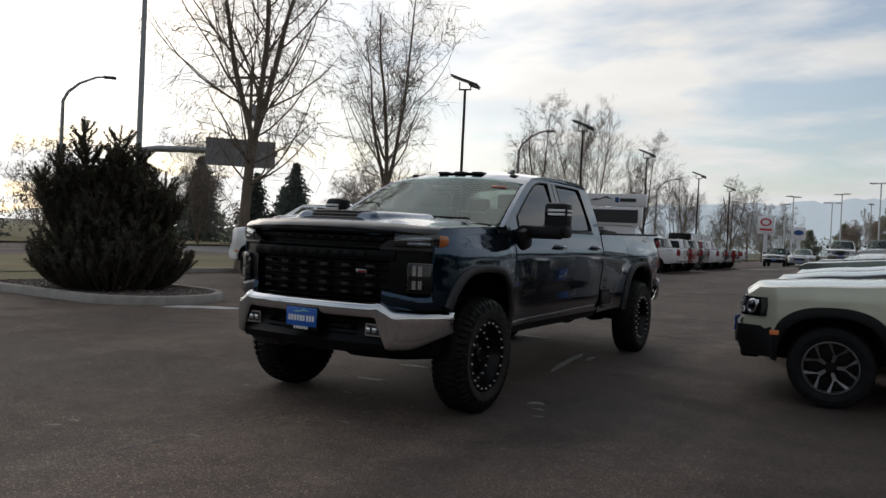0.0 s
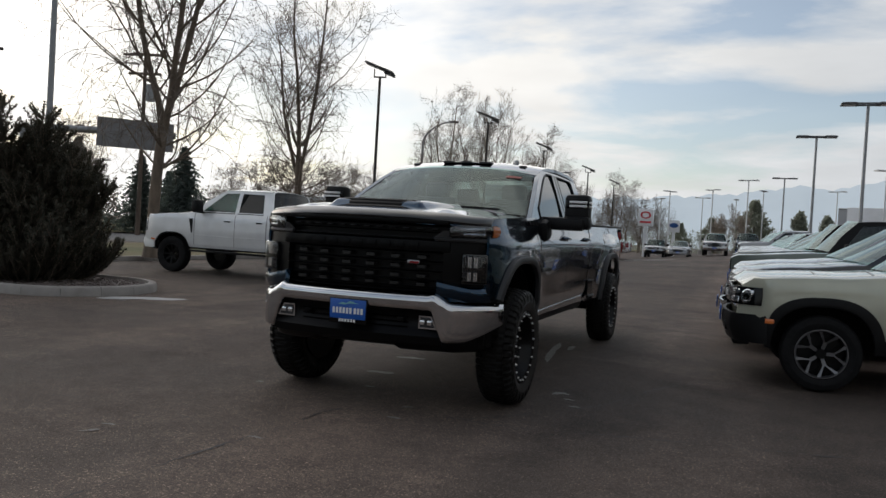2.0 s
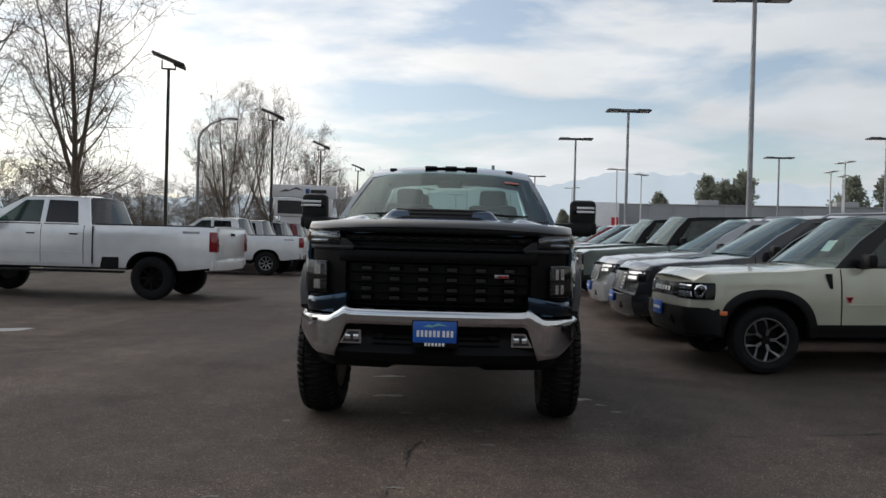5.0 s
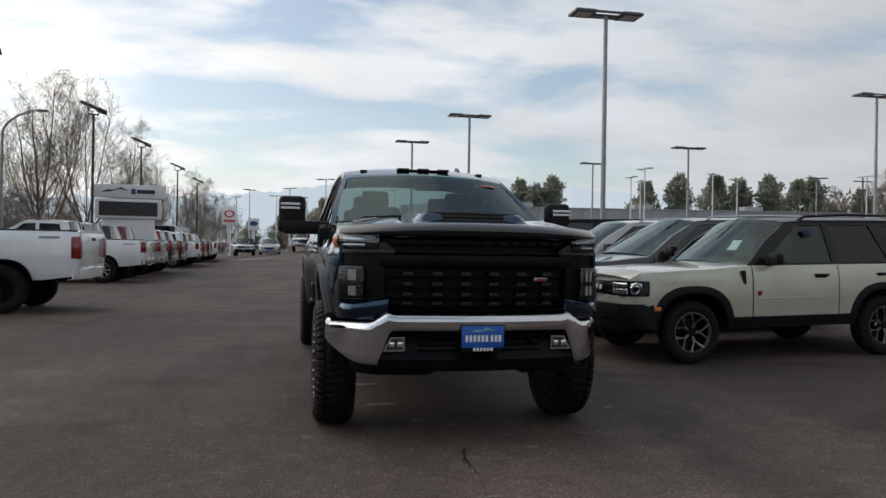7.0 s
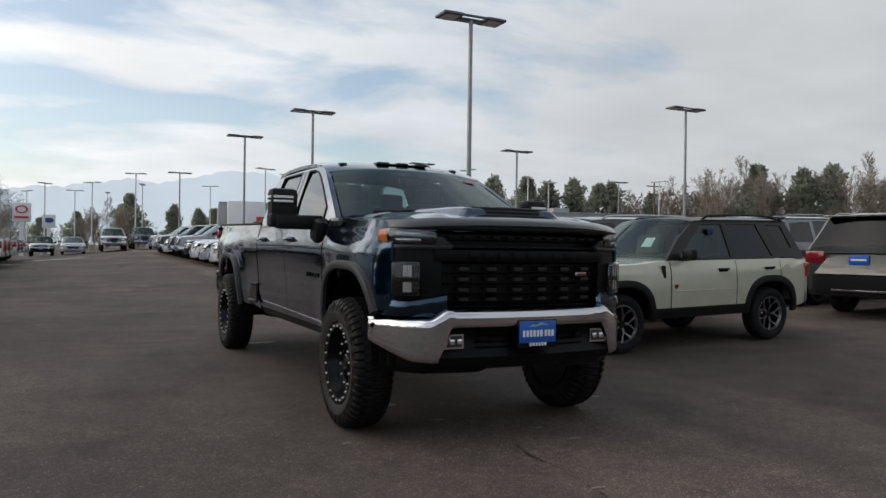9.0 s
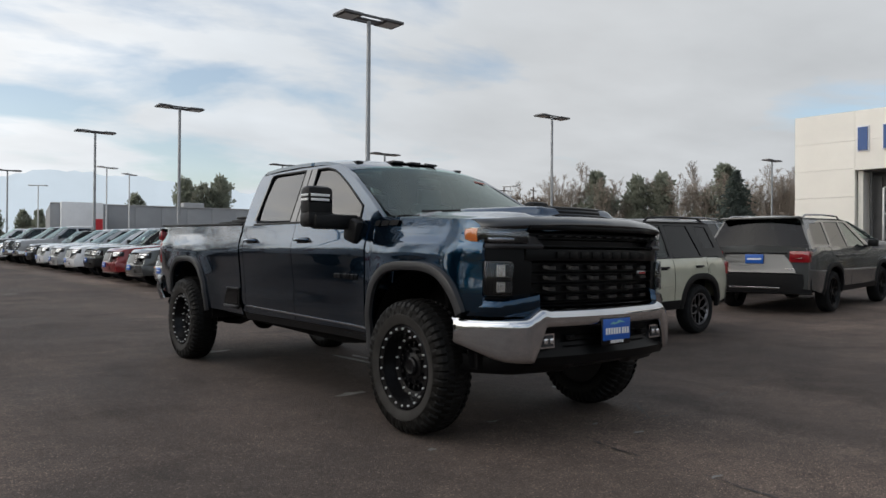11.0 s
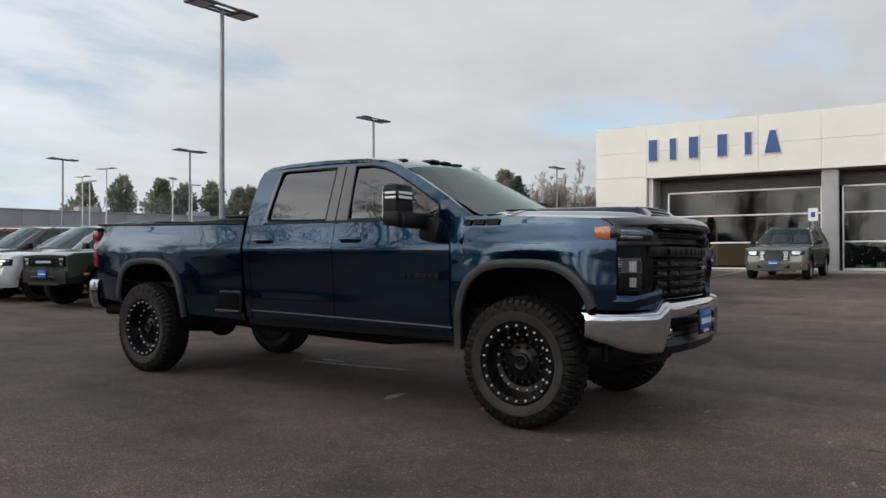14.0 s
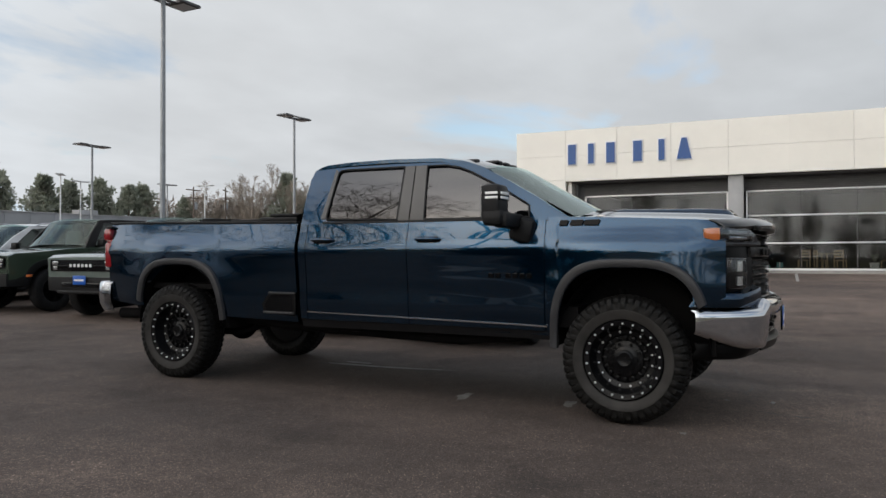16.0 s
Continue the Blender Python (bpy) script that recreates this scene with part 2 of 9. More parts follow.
def leafy(m, share, colour):
    """Mixes in light that passes through needles and leaves."""
    nt = m.node_tree
    b, out = nt.nodes["Principled BSDF"], nt.nodes["Material Output"]
    tr, mx = nt.nodes.new("ShaderNodeBsdfTranslucent"), nt.nodes.new("ShaderNodeMixShader")
    tr.inputs[0].default_value = (*colour, 1)
    mx.inputs[0].default_value = share
    nt.links.new(b.outputs[0], mx.inputs[1]), nt.links.new(tr.outputs[0], mx.inputs[2])
    nt.links.new(mx.outputs[0], out.inputs[0])
    return m


M = {
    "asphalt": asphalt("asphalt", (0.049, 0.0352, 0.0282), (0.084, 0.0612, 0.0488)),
    "road": material("road_asphalt", (0.10, 0.10, 0.10), 0.85, noise_scale=0.5, amount=0.15, bump=0.3, bump_scale=50),
    "tar": material("tar", (0.012, 0.012, 0.013), 0.6, noise_scale=4, amount=0.3),
    "salt": material("salt_residue", (0.20, 0.195, 0.185), 0.9, noise_scale=9, amount=0.35, bump=0.3, bump_scale=40),
    "stripe": material("worn_white_paint", (0.34, 0.33, 0.31), 0.8, noise_scale=7, amount=0.4),
    "snow": material("old_snow", (0.42, 0.42, 0.42), 0.6, noise_scale=8, amount=0.15, bump=0.5, bump_scale=20),
    "concrete": material("concrete", (0.30, 0.28, 0.26), 0.85, noise_scale=3, amount=0.2, bump=0.3, bump_scale=40, rnd=0.05),
    "lawn": material("winter_grass", (0.16, 0.13, 0.06), 0.95, noise_scale=0.6, amount=0.3, bump=0.8, bump_scale=30, second=(0.11, 0.11, 0.045), mix_scale=0.25),
    "gravel": material("gravel_stone", (0.22, 0.18, 0.165), 0.9, noise_scale=6, amount=0.25, rnd=0.35),
    "blue": clear_coat(material("dark_blue_metallic", (0.0026, 0.0290, 0.066), 0.15, 0.95, noise_scale=3, amount=0.06, coat=1.0), 0.012, 1.50),
    "roof_black": material("black_roof_paint", (0.006, 0.006, 0.0065), 0.30, noise_scale=4, amount=0.1, spec=0.35),
    "deep_black": material("deep_black_plastic", (0.0035, 0.0035, 0.0038), 0.32, noise_scale=10, amount=0.1, spec=0.12),
    "smoke": clear_coat(material("smoked_acrylic", (0.006, 0.0063, 0.007), 0.30, noise_scale=6, amount=0.1, coat=1.0), 0.16, 1.38),
    "lamp_inner": material("lamp_bowl", (0.05, 0.052, 0.056), 0.22, 0.9),
    "grille_grey": material("satin_grey_plastic", (0.006, 0.006, 0.0065), 0.25, noise_scale=15, amount=0.1),
    "bolt": material("zinc_bolt", (0.70, 0.70, 0.69), 0.35, 0.3),
    "tyre_wall": material("dusty_sidewall", (0.030, 0.028, 0.026), 0.50, noise_scale=7, amount=0.35, bump=0.1, bump_scale=60, spec=0.16),
    "paint": paint_by_object("car_paint"),
    "black_plastic": material("black_plastic", (0.0065, 0.0065, 0.007), 0.5, noise_scale=20, amount=0.15, bump=0.08, bump_scale=250, spec=0.22),
    "gloss_black": material("gloss_black", (0.004, 0.004, 0.0045), 0.14, spec=0.3),
    "flare": material("grey_plastic", (0.026, 0.026, 0.028), 0.5, noise_scale=12, amount=0.12),
    "rubber": material("tyre_rubber", (0.011, 0.011, 0.0115), 0.85, noise_scale=12, amount=0.3, bump=0.15, bump_scale=120, spec=0.2),
    "tyre_dusty": material("dusty_tyre_rubber", (0.0065, 0.0061, 0.0056), 0.5, noise_scale=5, amount=0.35, bump=0.2, bump_scale=90, spec=0.13, rough_var=0.12),
    "chrome": material("chrome", (0.62, 0.63, 0.65), 0.07, 1.0, noise_scale=3, amount=0.06, rough_var=0.03),
    "chrome_dull": material("dull_chrome", (0.5, 0.5, 0.52), 0.2, 1.0),
    "alloy": material("grey_alloy", (0.34, 0.34, 0.35), 0.32, 0.9, noise_scale=6, amount=0.1),
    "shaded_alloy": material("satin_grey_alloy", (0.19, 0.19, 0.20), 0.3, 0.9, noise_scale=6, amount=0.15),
    "dark_alloy": material("black_wheel_paint", (0.0045, 0.0045, 0.005), 0.27, 0.0, noise_scale=8, amount=0.2, spec=0.2),
    "frame": material("chassis_black", (0.006, 0.0055, 0.0055), 0.8, noise_scale=5, amount=0.35, spec=0.1),
    "interior": material("dark_interior", (0.030, 0.030, 0.032), 0.8, noise_scale=10, amount=0.2),
    "seat": material("grey_seat_cloth", (0.085, 0.085, 0.09), 0.9, noise_scale=12, amount=0.2),
    "window": glass("tinted_glass", (0.034, 0.043, 0.044), ior=1.55),
    "cab_window": glass("cab_side_glass", (0.035, 0.040, 0.040), ior=1.9),
    "pillar_gloss": clear_coat(material("gloss_pillar_film", (0.016, 0.015, 0.011), 0.3, coat=1.0), 0.08, 1.42),
    "wind": glass("windscreen_glass", (0.54, 0.71, 0.67), gloss=(0.84, 0.95, 0.93), ior=1.58),
    "front_glass": glass("front_door_glass", (0.38, 0.47, 0.45), ior=1.58),
    "rear_tint": glass("rear_privacy_glass", (0.03, 0.032, 0.036), ior=1.40),
    "shopglass": glass("shop_window_glass", (0.62, 0.63, 0.62), ior=1.52),
    "cab_back": glass("cab_rear_glass", (0.34, 0.38, 0.37), ior=1.5),
    "lens": glass("clear_lens", (0.75, 0.78, 0.8)),
    "amber": material("amber_lens", (0.75, 0.20, 0.05), 0.15, coat=0.6),
    "card_red": material("faded_red_card", (0.34, 0.11, 0.09), 0.6),
    "red": material("red_lens", (0.22, 0.008, 0.012), 0.12, coat=0.8),
    "reflector": material("lamp_reflector", (0.72, 0.73, 0.75), 0.12, 0.9),
    "plate_blue": material("blue_plate", (0.010, 0.095, 0.42), 0.35),
    "white": material("white_paint", (0.78, 0.78, 0.77), 0.4, noise_scale=3, amount=0.04),
    "pole": material("galvanised_steel", (0.30, 0.31, 0.32), 0.5, 0.6, noise_scale=5, amount=0.15),
    "bronze_pole": material("bronze_painted_pole", (0.045, 0.040, 0.036), 0.5, 0.3, noise_scale=4, amount=0.2),
    "lamp_head": material("lamp_housing", (0.10, 0.10, 0.105), 0.45, 0.4, noise_scale=4, amount=0.2),
    "lamp_white": material("white_lamp_housing", (0.65, 0.66, 0.66), 0.4),
    "panel": material("cream_metal_panel", (0.80, 0.77, 0.70), 0.38, noise_scale=0.7, amount=0.04, rnd=0.02),
    "soffit": material("dark_grey_cladding", (0.075, 0.072, 0.072), 0.55, noise_scale=2, amount=0.15),
    "column": material("grey_column_paint", (0.33, 0.33, 0.33), 0.5, noise_scale=2, amount=0.08),
    "mullion": material("aluminium_mullion", (0.66, 0.66, 0.66), 0.35, 0.5),
    "tag_blue": material("dark_blue_card", (0.012, 0.035, 0.09), 0.5),
    "letter_blue": material("sign_blue", (0.014, 0.072, 0.25), 0.35),
    "wood": material("pale_wood", (0.50, 0.36, 0.20), 0.55, noise_scale=14, amount=0.2, stretch=(1, 1, 6)),
    "teal": material("teal_card", (0.18, 0.42, 0.42), 0.6, noise_scale=5, amount=0.1),
    "tan": material("tan_wall", (0.42, 0.32, 0.18), 0.7, noise_scale=2, amount=0.15),
    # near-black walls and floor: the dimness behind glass is put into the colour
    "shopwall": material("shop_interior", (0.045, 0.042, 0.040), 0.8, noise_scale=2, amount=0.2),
    "shopfloor": material("dimmed_shop_floor", (0.07, 0.065, 0.06), 0.5, noise_scale=2, amount=0.15),
    "tilt_grey": material("grey_wall_panel", (0.30, 0.31, 0.32), 0.75, noise_scale=0.4, amount=0.10, rnd=0.05),
    "sign_white": material("sign_white", (0.78, 0.79, 0.80), 0.4, noise_scale=2, amount=0.05),
    "sign_red": material("sign_red", (0.55, 0.02, 0.03), 0.4),
    "sign_back": material("weathered_sign_back", (0.24, 0.24, 0.25), 0.6, 0.3, noise_scale=3, amount=0.2),
    "screen": material("dark_screen", (0.02, 0.02, 0.022), 0.35, noise_scale=4, amount=0.2),
    "bark": material("bark", (0.16, 0.125, 0.095), 0.9, noise_scale=7, amount=0.35, bump=0.9, bump_scale=14, stretch=(1, 1, 0.25)),
    "twig": material("twigs", (0.19, 0.160, 0.135), 0.9, noise_scale=1.5, amount=0.25),
    # twigs of far trees, paled so that the colour carries distance haze
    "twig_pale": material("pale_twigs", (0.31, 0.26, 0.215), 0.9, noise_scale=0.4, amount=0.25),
    "needle": leafy(material("pine_needles", (0.060, 0.060, 0.044), 0.8, noise_scale=2.0, amount=0.35, second=(0.085, 0.075, 0.055), mix_scale=5), 0.25, (0.10, 0.095, 0.065)),
    # needles of far pines: distance haze is put into their pale colour
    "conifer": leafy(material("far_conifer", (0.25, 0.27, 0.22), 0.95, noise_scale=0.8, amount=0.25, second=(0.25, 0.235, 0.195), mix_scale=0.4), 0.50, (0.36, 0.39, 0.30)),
    "spruce": leafy(material("spruce_needles", (0.085, 0.105, 0.098), 0.9, noise_scale=0.9, amount=0.35), 0.4, (0.15, 0.18, 0.15)),
    "timber": material("pole_timber", (0.13, 0.10, 0.08), 0.9, noise_scale=4, amount=0.3, stretch=(1, 1, 0.2)),
}


# ---- mesh helpers ----
def part(name, bm, mat, parent=None, label="", angle=35, kind=""):
    bmesh.ops.recalc_face_normals(bm, faces=bm.faces)
    me = bpy.data.meshes.new(name)
    bm.to_mesh(me)
    bm.free()
    me.materials.append(M[mat] if isinstance(mat, str) else mat)
    if angle:
        me.shade_smooth()
        me.set_sharp_from_angle(angle=radians(angle))
    ob = new(name, me)
    if parent is not None:
        ob.parent = parent
    return tagged(ob, label, "", "", kind)


def thing(name, label, category, group="", at=None, kind=""):
    ob = new(name)
    ob.empty_display_size = 0.2
    if at is not None:
        ob.matrix_basis = at
    return tagged(ob, label, category, group, kind)


def box(bm, c, s, bevel=0.0, m=None, seg=2):
    got = bmesh.ops.create_cube(bm, size=1.0)["verts"]
    for v in got:
        v.co = Vector((v.co.x * s[0], v.co.y * s[1], v.co.z * s[2]))
    if bevel:
        edges = list({e for v in got for e in v.link_edges})
        got = bmesh.ops.bevel(bm, geom=edges, offset=bevel, segments=seg, affect="EDGES", profile=0.5)["verts"]
    mat = Matrix.Translation(c) @ (m if m is not None else Matrix.Identity(4))
    bmesh.ops.transform(bm, matrix=mat, verts=list(set(got)))
    return bm


def boxed(c, s, bevel=0.0, m=None):
    return box(bmesh.new(), c, s, bevel, m)


def prism(bm, pts, depth_vec):
    """A flat outline, in order, given thickness along depth_vec."""
    d = Vector(depth_vec)
    a = [bm.verts.new(Vector(p)) for p in pts]
    b = [bm.verts.new(Vector(p) + d) for p in pts]
    n = len(pts)
    bm.faces.new(a), bm.faces.new(b[::-1])
    for i in range(n):
        bm.faces.new((a[i], b[i], b[(i + 1) % n], a[(i + 1) % n]))
    return bm


def tube(bm, p0, p1, r0, r1=None, seg=10, caps=True):
    r1 = r0 if r1 is None else r1
    p0, p1 = Vector(p0), Vector(p1)
    ax = (p1 - p0).normalized()
    u = ax.orthogonal().normalized()
    v = ax.cross(u)
    rings = []
    for p, r in ((p0, r0), (p1, r1)):
        rings.append([bm.verts.new(p + r * (math.cos(2 * math.pi * i / seg) * u + math.sin(2 * math.pi * i / seg) * v)) for i in range(seg)])
    for i in range(seg):
        bm.faces.new((rings[0][i], rings[0][(i + 1) % seg], rings[1][(i + 1) % seg], rings[1][i]))
    if caps:
        bm.faces.new(rings[0][::-1]), bm.faces.new(rings[1])
    return bm


def pipe(bm, pts, r, seg=8):
    """A bent tube through the points."""
    pts = [Vector(p) for p in pts]
    rings = []
    u = None
    for i, p in enumerate(pts):
        d = (pts[min(i + 1, len(pts) - 1)] - pts[max(i - 1, 0)]).normalized()
        u = d.orthogonal().normalized() if u is None else (u - d * u.dot(d)).normalized()
        v = d.cross(u)
        rr = r[i] if isinstance(r, (list, tuple)) else r
        rings.append([bm.verts.new(p + rr * (math.cos(2 * math.pi * k / seg) * u + math.sin(2 * math.pi * k / seg) * v)) for k in range(seg)])
    for a, b in zip(rings, rings[1:]):
        for k in range(seg):
            bm.faces.new((a[k], a[(k + 1) % seg], b[(k + 1) % seg], b[k]))
    bm.faces.new(rings[0][::-1]), bm.faces.new(rings[-1])
    return bm


def revolve(bm, profile, seg=32, axis="x", shift=(0, 0, 0), close=False):
    """Turns (along, radius) pairs round the axis."""
    sh = Vector(shift)
    rings = []
    for k in range(seg):
        a = 2 * math.pi * k / seg
        c, s = math.cos(a), math.sin(a)
        ring = []
        for al, r in profile:
            p = {"x": (al, r * c, r * s), "y": (r * s, al, r * c), "z": (r * c, r * s, al)}[axis]
            ring.append(bm.verts.new(Vector(p) + sh))
        rings.append(ring)
    n = len(profile)
    for k in range(seg):
        a, b = rings[k], rings[(k + 1) % seg]
        for i in range(n - 1 + (1 if close else 0)):
            j = (i + 1) % n
            bm.faces.new((a[i], a[j], b[j], b[i]))
    return bm


def grid(bm, rows, thick=None):
    """Quads over rows of points; thick gives an inner skin by that vector or by a function of the point."""
    vs = [[bm.verts.new(Vector(p)) for p in row] for row in rows]
    for a, b in zip(vs, vs[1:]):
        for i in range(len(a) - 1):
            bm.faces.new((a[i], a[i + 1], b[i + 1], b[i]))
    if thick is not None:
        fn = thick if callable(thick) else (lambda p: Vector(thick))
        iv = [[bm.verts.new(v.co + fn(v.co)) for v in row] for row in vs]
        for a, b in zip(iv, iv[1:]):
            for i in range(len(a) - 1):
                bm.faces.new((a[i], b[i], b[i + 1], a[i + 1]))
        loop = vs[0] + [r[-1] for r in vs[1:]] + vs[-1][-2::-1] + [r[0] for r in vs[-2:0:-1]]
        iloop = iv[0] + [r[-1] for r in iv[1:]] + iv[-1][-2::-1] + [r[0] for r in iv[-2:0:-1]]
        for i in range(len(loop)):
            j = (i + 1) % len(loop)
            bm.faces.new((loop[i], iloop[i], iloop[j], loop[j]))
    return bm


def holed(bm, outer, holes, to3d, depth):
    """A plate with openings: outlines in two dimensions, laid into space by to3d(a, b), with the thickness depth."""
    loops, edges = [], []
    for pts in [outer] + list(holes):
        vs = [bm.verts.new((p[0], p[1], 0)) for p in pts]
        loops.append(vs)
        edges += [bm.edges.new((vs[i], vs[(i + 1) % len(vs)])) for i in range(len(vs))]
    faces = [f for f in bmesh.ops.triangle_fill(bm, use_beauty=True, edges=edges)["geom"] if isinstance(f, bmesh.types.BMFace)]
    d = Vector(depth)
    back = {}
    allv = [v for lp in loops for v in lp]
    for v in allv:
        v.co = Vector(to3d(v.co.x, v.co.y))
        back[v] = bm.verts.new(v.co + d)
    for f in faces:
        bm.faces.new([back[v] for v in reversed(f.verts)])
    for lp in loops:
        for i in range(len(lp)):
            j = (i + 1) % len(lp)
            bm.faces.new((lp[i], lp[j], back[lp[j]], back[lp[i]]))
    return bm


def lerp(table, x):
    """Straight-line look-up in a table of (x, value)."""
    if x <= table[0][0]:
        return table[0][1]
    for (a, va), (b, vb) in zip(table, table[1:]):
        if x <= b:
            return va + (vb - va) * (x - a) / (b - a) if b > a else vb
    return table[-1][1]


def smooth(table, x):
    """Eased look-up in a table of (x, value)."""
    if x <= table[0][0]:
        return table[0][1]
    for (a, va), (b, vb) in zip(table, table[1:]):
        if x <= b:
            f = (x - a) / (b - a) if b > a else 1
            return va + (vb - va) * f * f * (3 - 2 * f)
    return table[-1][1]


def ground_z(x, y=0.0):
    """The lot: level by the truck, rising gently towards the showroom and the far end."""
    z = min(max(0.0, x - 3) * 0.022, 0.6) + 0.0045 * (min(max(y, -6.0), 4.4) - 4.4)
    return z + 0.0145 * min(max(0.0, y - 3), 65) * min(1.0, max(0.15, (x + 7) / 9))


# ---- ground, road, kerbs ----
def sheet(name, xs, ys, mat, lift, label, category, parent=None):
    bm = bmesh.new()
    grid(bm, [[(x, y, ground_z(x, y) + lift) for y in ys] for x in xs])
    ob = part(name, bm, mat, parent, "", angle=0)
    return tagged(ob, label, category, "", "structure")


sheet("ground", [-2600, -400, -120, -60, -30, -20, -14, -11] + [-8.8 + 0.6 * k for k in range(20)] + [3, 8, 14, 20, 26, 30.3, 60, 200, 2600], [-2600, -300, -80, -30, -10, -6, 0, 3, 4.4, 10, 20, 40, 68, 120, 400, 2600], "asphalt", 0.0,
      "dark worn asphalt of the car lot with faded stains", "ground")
sheet("lawn", [-21.4, -19.0, -16.6, -15.2, -13.7], [-90, -40, -10, 0, 10, 40, 90, 160], "lawn", 0.14, "dry brown winter grass strip beside the road", "lawn")
sheet("road", [-36.8, -29.0, -21.8], [-400, -60, 0, 60, 400], "road", 0.008, "grey asphalt road behind the grass strip", "road")
sheet("lawn_far", [-160.0, -90.0, -60.0, -37.2], [-400, -60, 0, 60, 400], "lawn", 0.10, "dry brown grass bank across the road", "lawn")

stripes = thing("road_marking", "worn white lane lines on the grey road", "road marking", kind="structure")
for sx, sw in ((-22.6, 0.14), (-29.2, 0.14), (-35.9, 0.14)):
    bm = bmesh.new()
    box(bm, (sx, 10, ground_z(sx, 10) + 0.0125), (sw, 260, 0.004))
    part("lane_line", bm, "stripe", stripes, angle=0)

kerb_long = thing("kerb", "straight pale concrete kerb along the grass strip", "kerb", kind="structure")
for k in range(46):
    y0 = -52 + k * 3.05
    if 1.6 < y0 + 1.5 < 6.6:
        continue
    part("kerb_stone", boxed((-13.65, y0 + 1.5, ground_z(-13.65, y0 + 1.5) + 0.07), (0.16, 3.03, 0.15), 0.02), "concrete", kerb_long, angle=30)

# the planted island: a peninsula with a round end
ISL_X, ISL_Y, ISL_R = -8.12, 4.06, 1.38


def island_outline(r, n=22):
    pts = [(-13.6, ISL_Y - r)]
    pts += [(ISL_X + r * math.sin(a), ISL_Y - r * math.cos(a)) for a in [math.pi * k / n for k in range(n + 1)]]
    pts += [(-13.6, ISL_Y + r)]
    return pts


island = thing("planting_island", "round-ended planting island with a concrete kerb and reddish gravel", "planting bed", kind="structure")
outer, inner = island_outline(ISL_R), island_outline(ISL_R - 0.16)


def kerb_run(outer_pts, inner_pts, parent, every):
    for i in range(0, len(outer_pts) - 1, every):
        j = min(i + every, len(outer_pts) - 1)
        bm = bmesh.new()
        rows = []
        for k in range(i, j + 1):
            f = 0.004 if k == i else (-0.004 if k == j else 0)
            o, n = Vector(outer_pts[k]), Vector(inner_pts[k])
            if k in (i, j):
                q = k + 1 if k == i else k - 1
                o, n = o.lerp(Vector(outer_pts[q]), abs(f) * 3), n.lerp(Vector(inner_pts[q]), abs(f) * 3)
            zo = ground_z(o.x, o.y)
            rows.append([(o.x, o.y, zo - 0.02), (o.lerp(n, 0.06).x, o.lerp(n, 0.06).y, zo + 0.11), (o.lerp(n, 0.22).x, o.lerp(n, 0.22).y, zo + 0.145), (o.lerp(n, 0.9).x, o.lerp(n, 0.9).y, zo + 0.15), (n.x, n.y, zo + 0.13), (n.x, n.y, zo - 0.02)])
        grid(bm, rows)
        for r in (0, -1):
            ring = [v for v in bm.verts if any((v.co - Vector(p)).length < 1e-5 for p in rows[r])]
            bm.faces.new(sorted(ring, key=lambda v: [(v.co - Vector(p)).length for p in rows[r]].index(min((v.co - Vector(p)).length for p in rows[r]))))
        part("kerb_stone", bm, "concrete", parent, angle=40)


kerb_run(outer, inner, island, 3)
bm = bmesh.new()
top = [bm.verts.new((x, y, ground_z(x, y) + 0.10)) for x, y in island_outline(ISL_R - 0.15)]
bm.faces.new(top)
part("soil", bm, "gravel", island, angle=0)
bm = bmesh.new()
rs = random.Random(5)
for k in range(2600):
    x, y = rs.uniform(-11.6, ISL_X + ISL_R), rs.uniform(ISL_Y - ISL_R, ISL_Y + ISL_R)
    if x > ISL_X and math.hypot(x - ISL_X, y - ISL_Y) > ISL_R - 0.2 or abs(y - ISL_Y) > ISL_R - 0.2:
        continue
    s = rs.uniform(0.014, 0.034)
    c = Vector((x, y, ground_z(x, y) + 0.105 + s * 0.3))
    vs = [bm.verts.new(c + Vector((s * rs.uniform(.7, 1.2) * a, s * rs.uniform(.7, 1.2) * b, s * rs.uniform(.4, .9) * d))) for a, b, d in ((1, 0, 0), (0, 1, 0), (-1, 0, 0), (0, -1, 0), (0, 0, 1), (0, 0, -1))]
    for i, j in ((0, 1), (1, 2), (2, 3), (3, 0)):
        bm.faces.new((vs[i], vs[j], vs[4])), bm.faces.new((vs[j], vs[i], vs[5]))
tagged(part("gravel", bm, "gravel", island, angle=0), "", "", "", "stuff")
bm = bmesh.new()
v = [bm.verts.new(p) for p in ((-13.6, ISL_Y - ISL_R + 0.16, 0.125), (-11.5, ISL_Y - ISL_R + 0.16, 0.125), (-11.5, ISL_Y + ISL_R - 0.16, 0.125), (-13.6, ISL_Y + ISL_R - 0.16, 0.125))]
bm.faces.new(v)
part("grass_patch", bm, "lawn", island, angle=0)


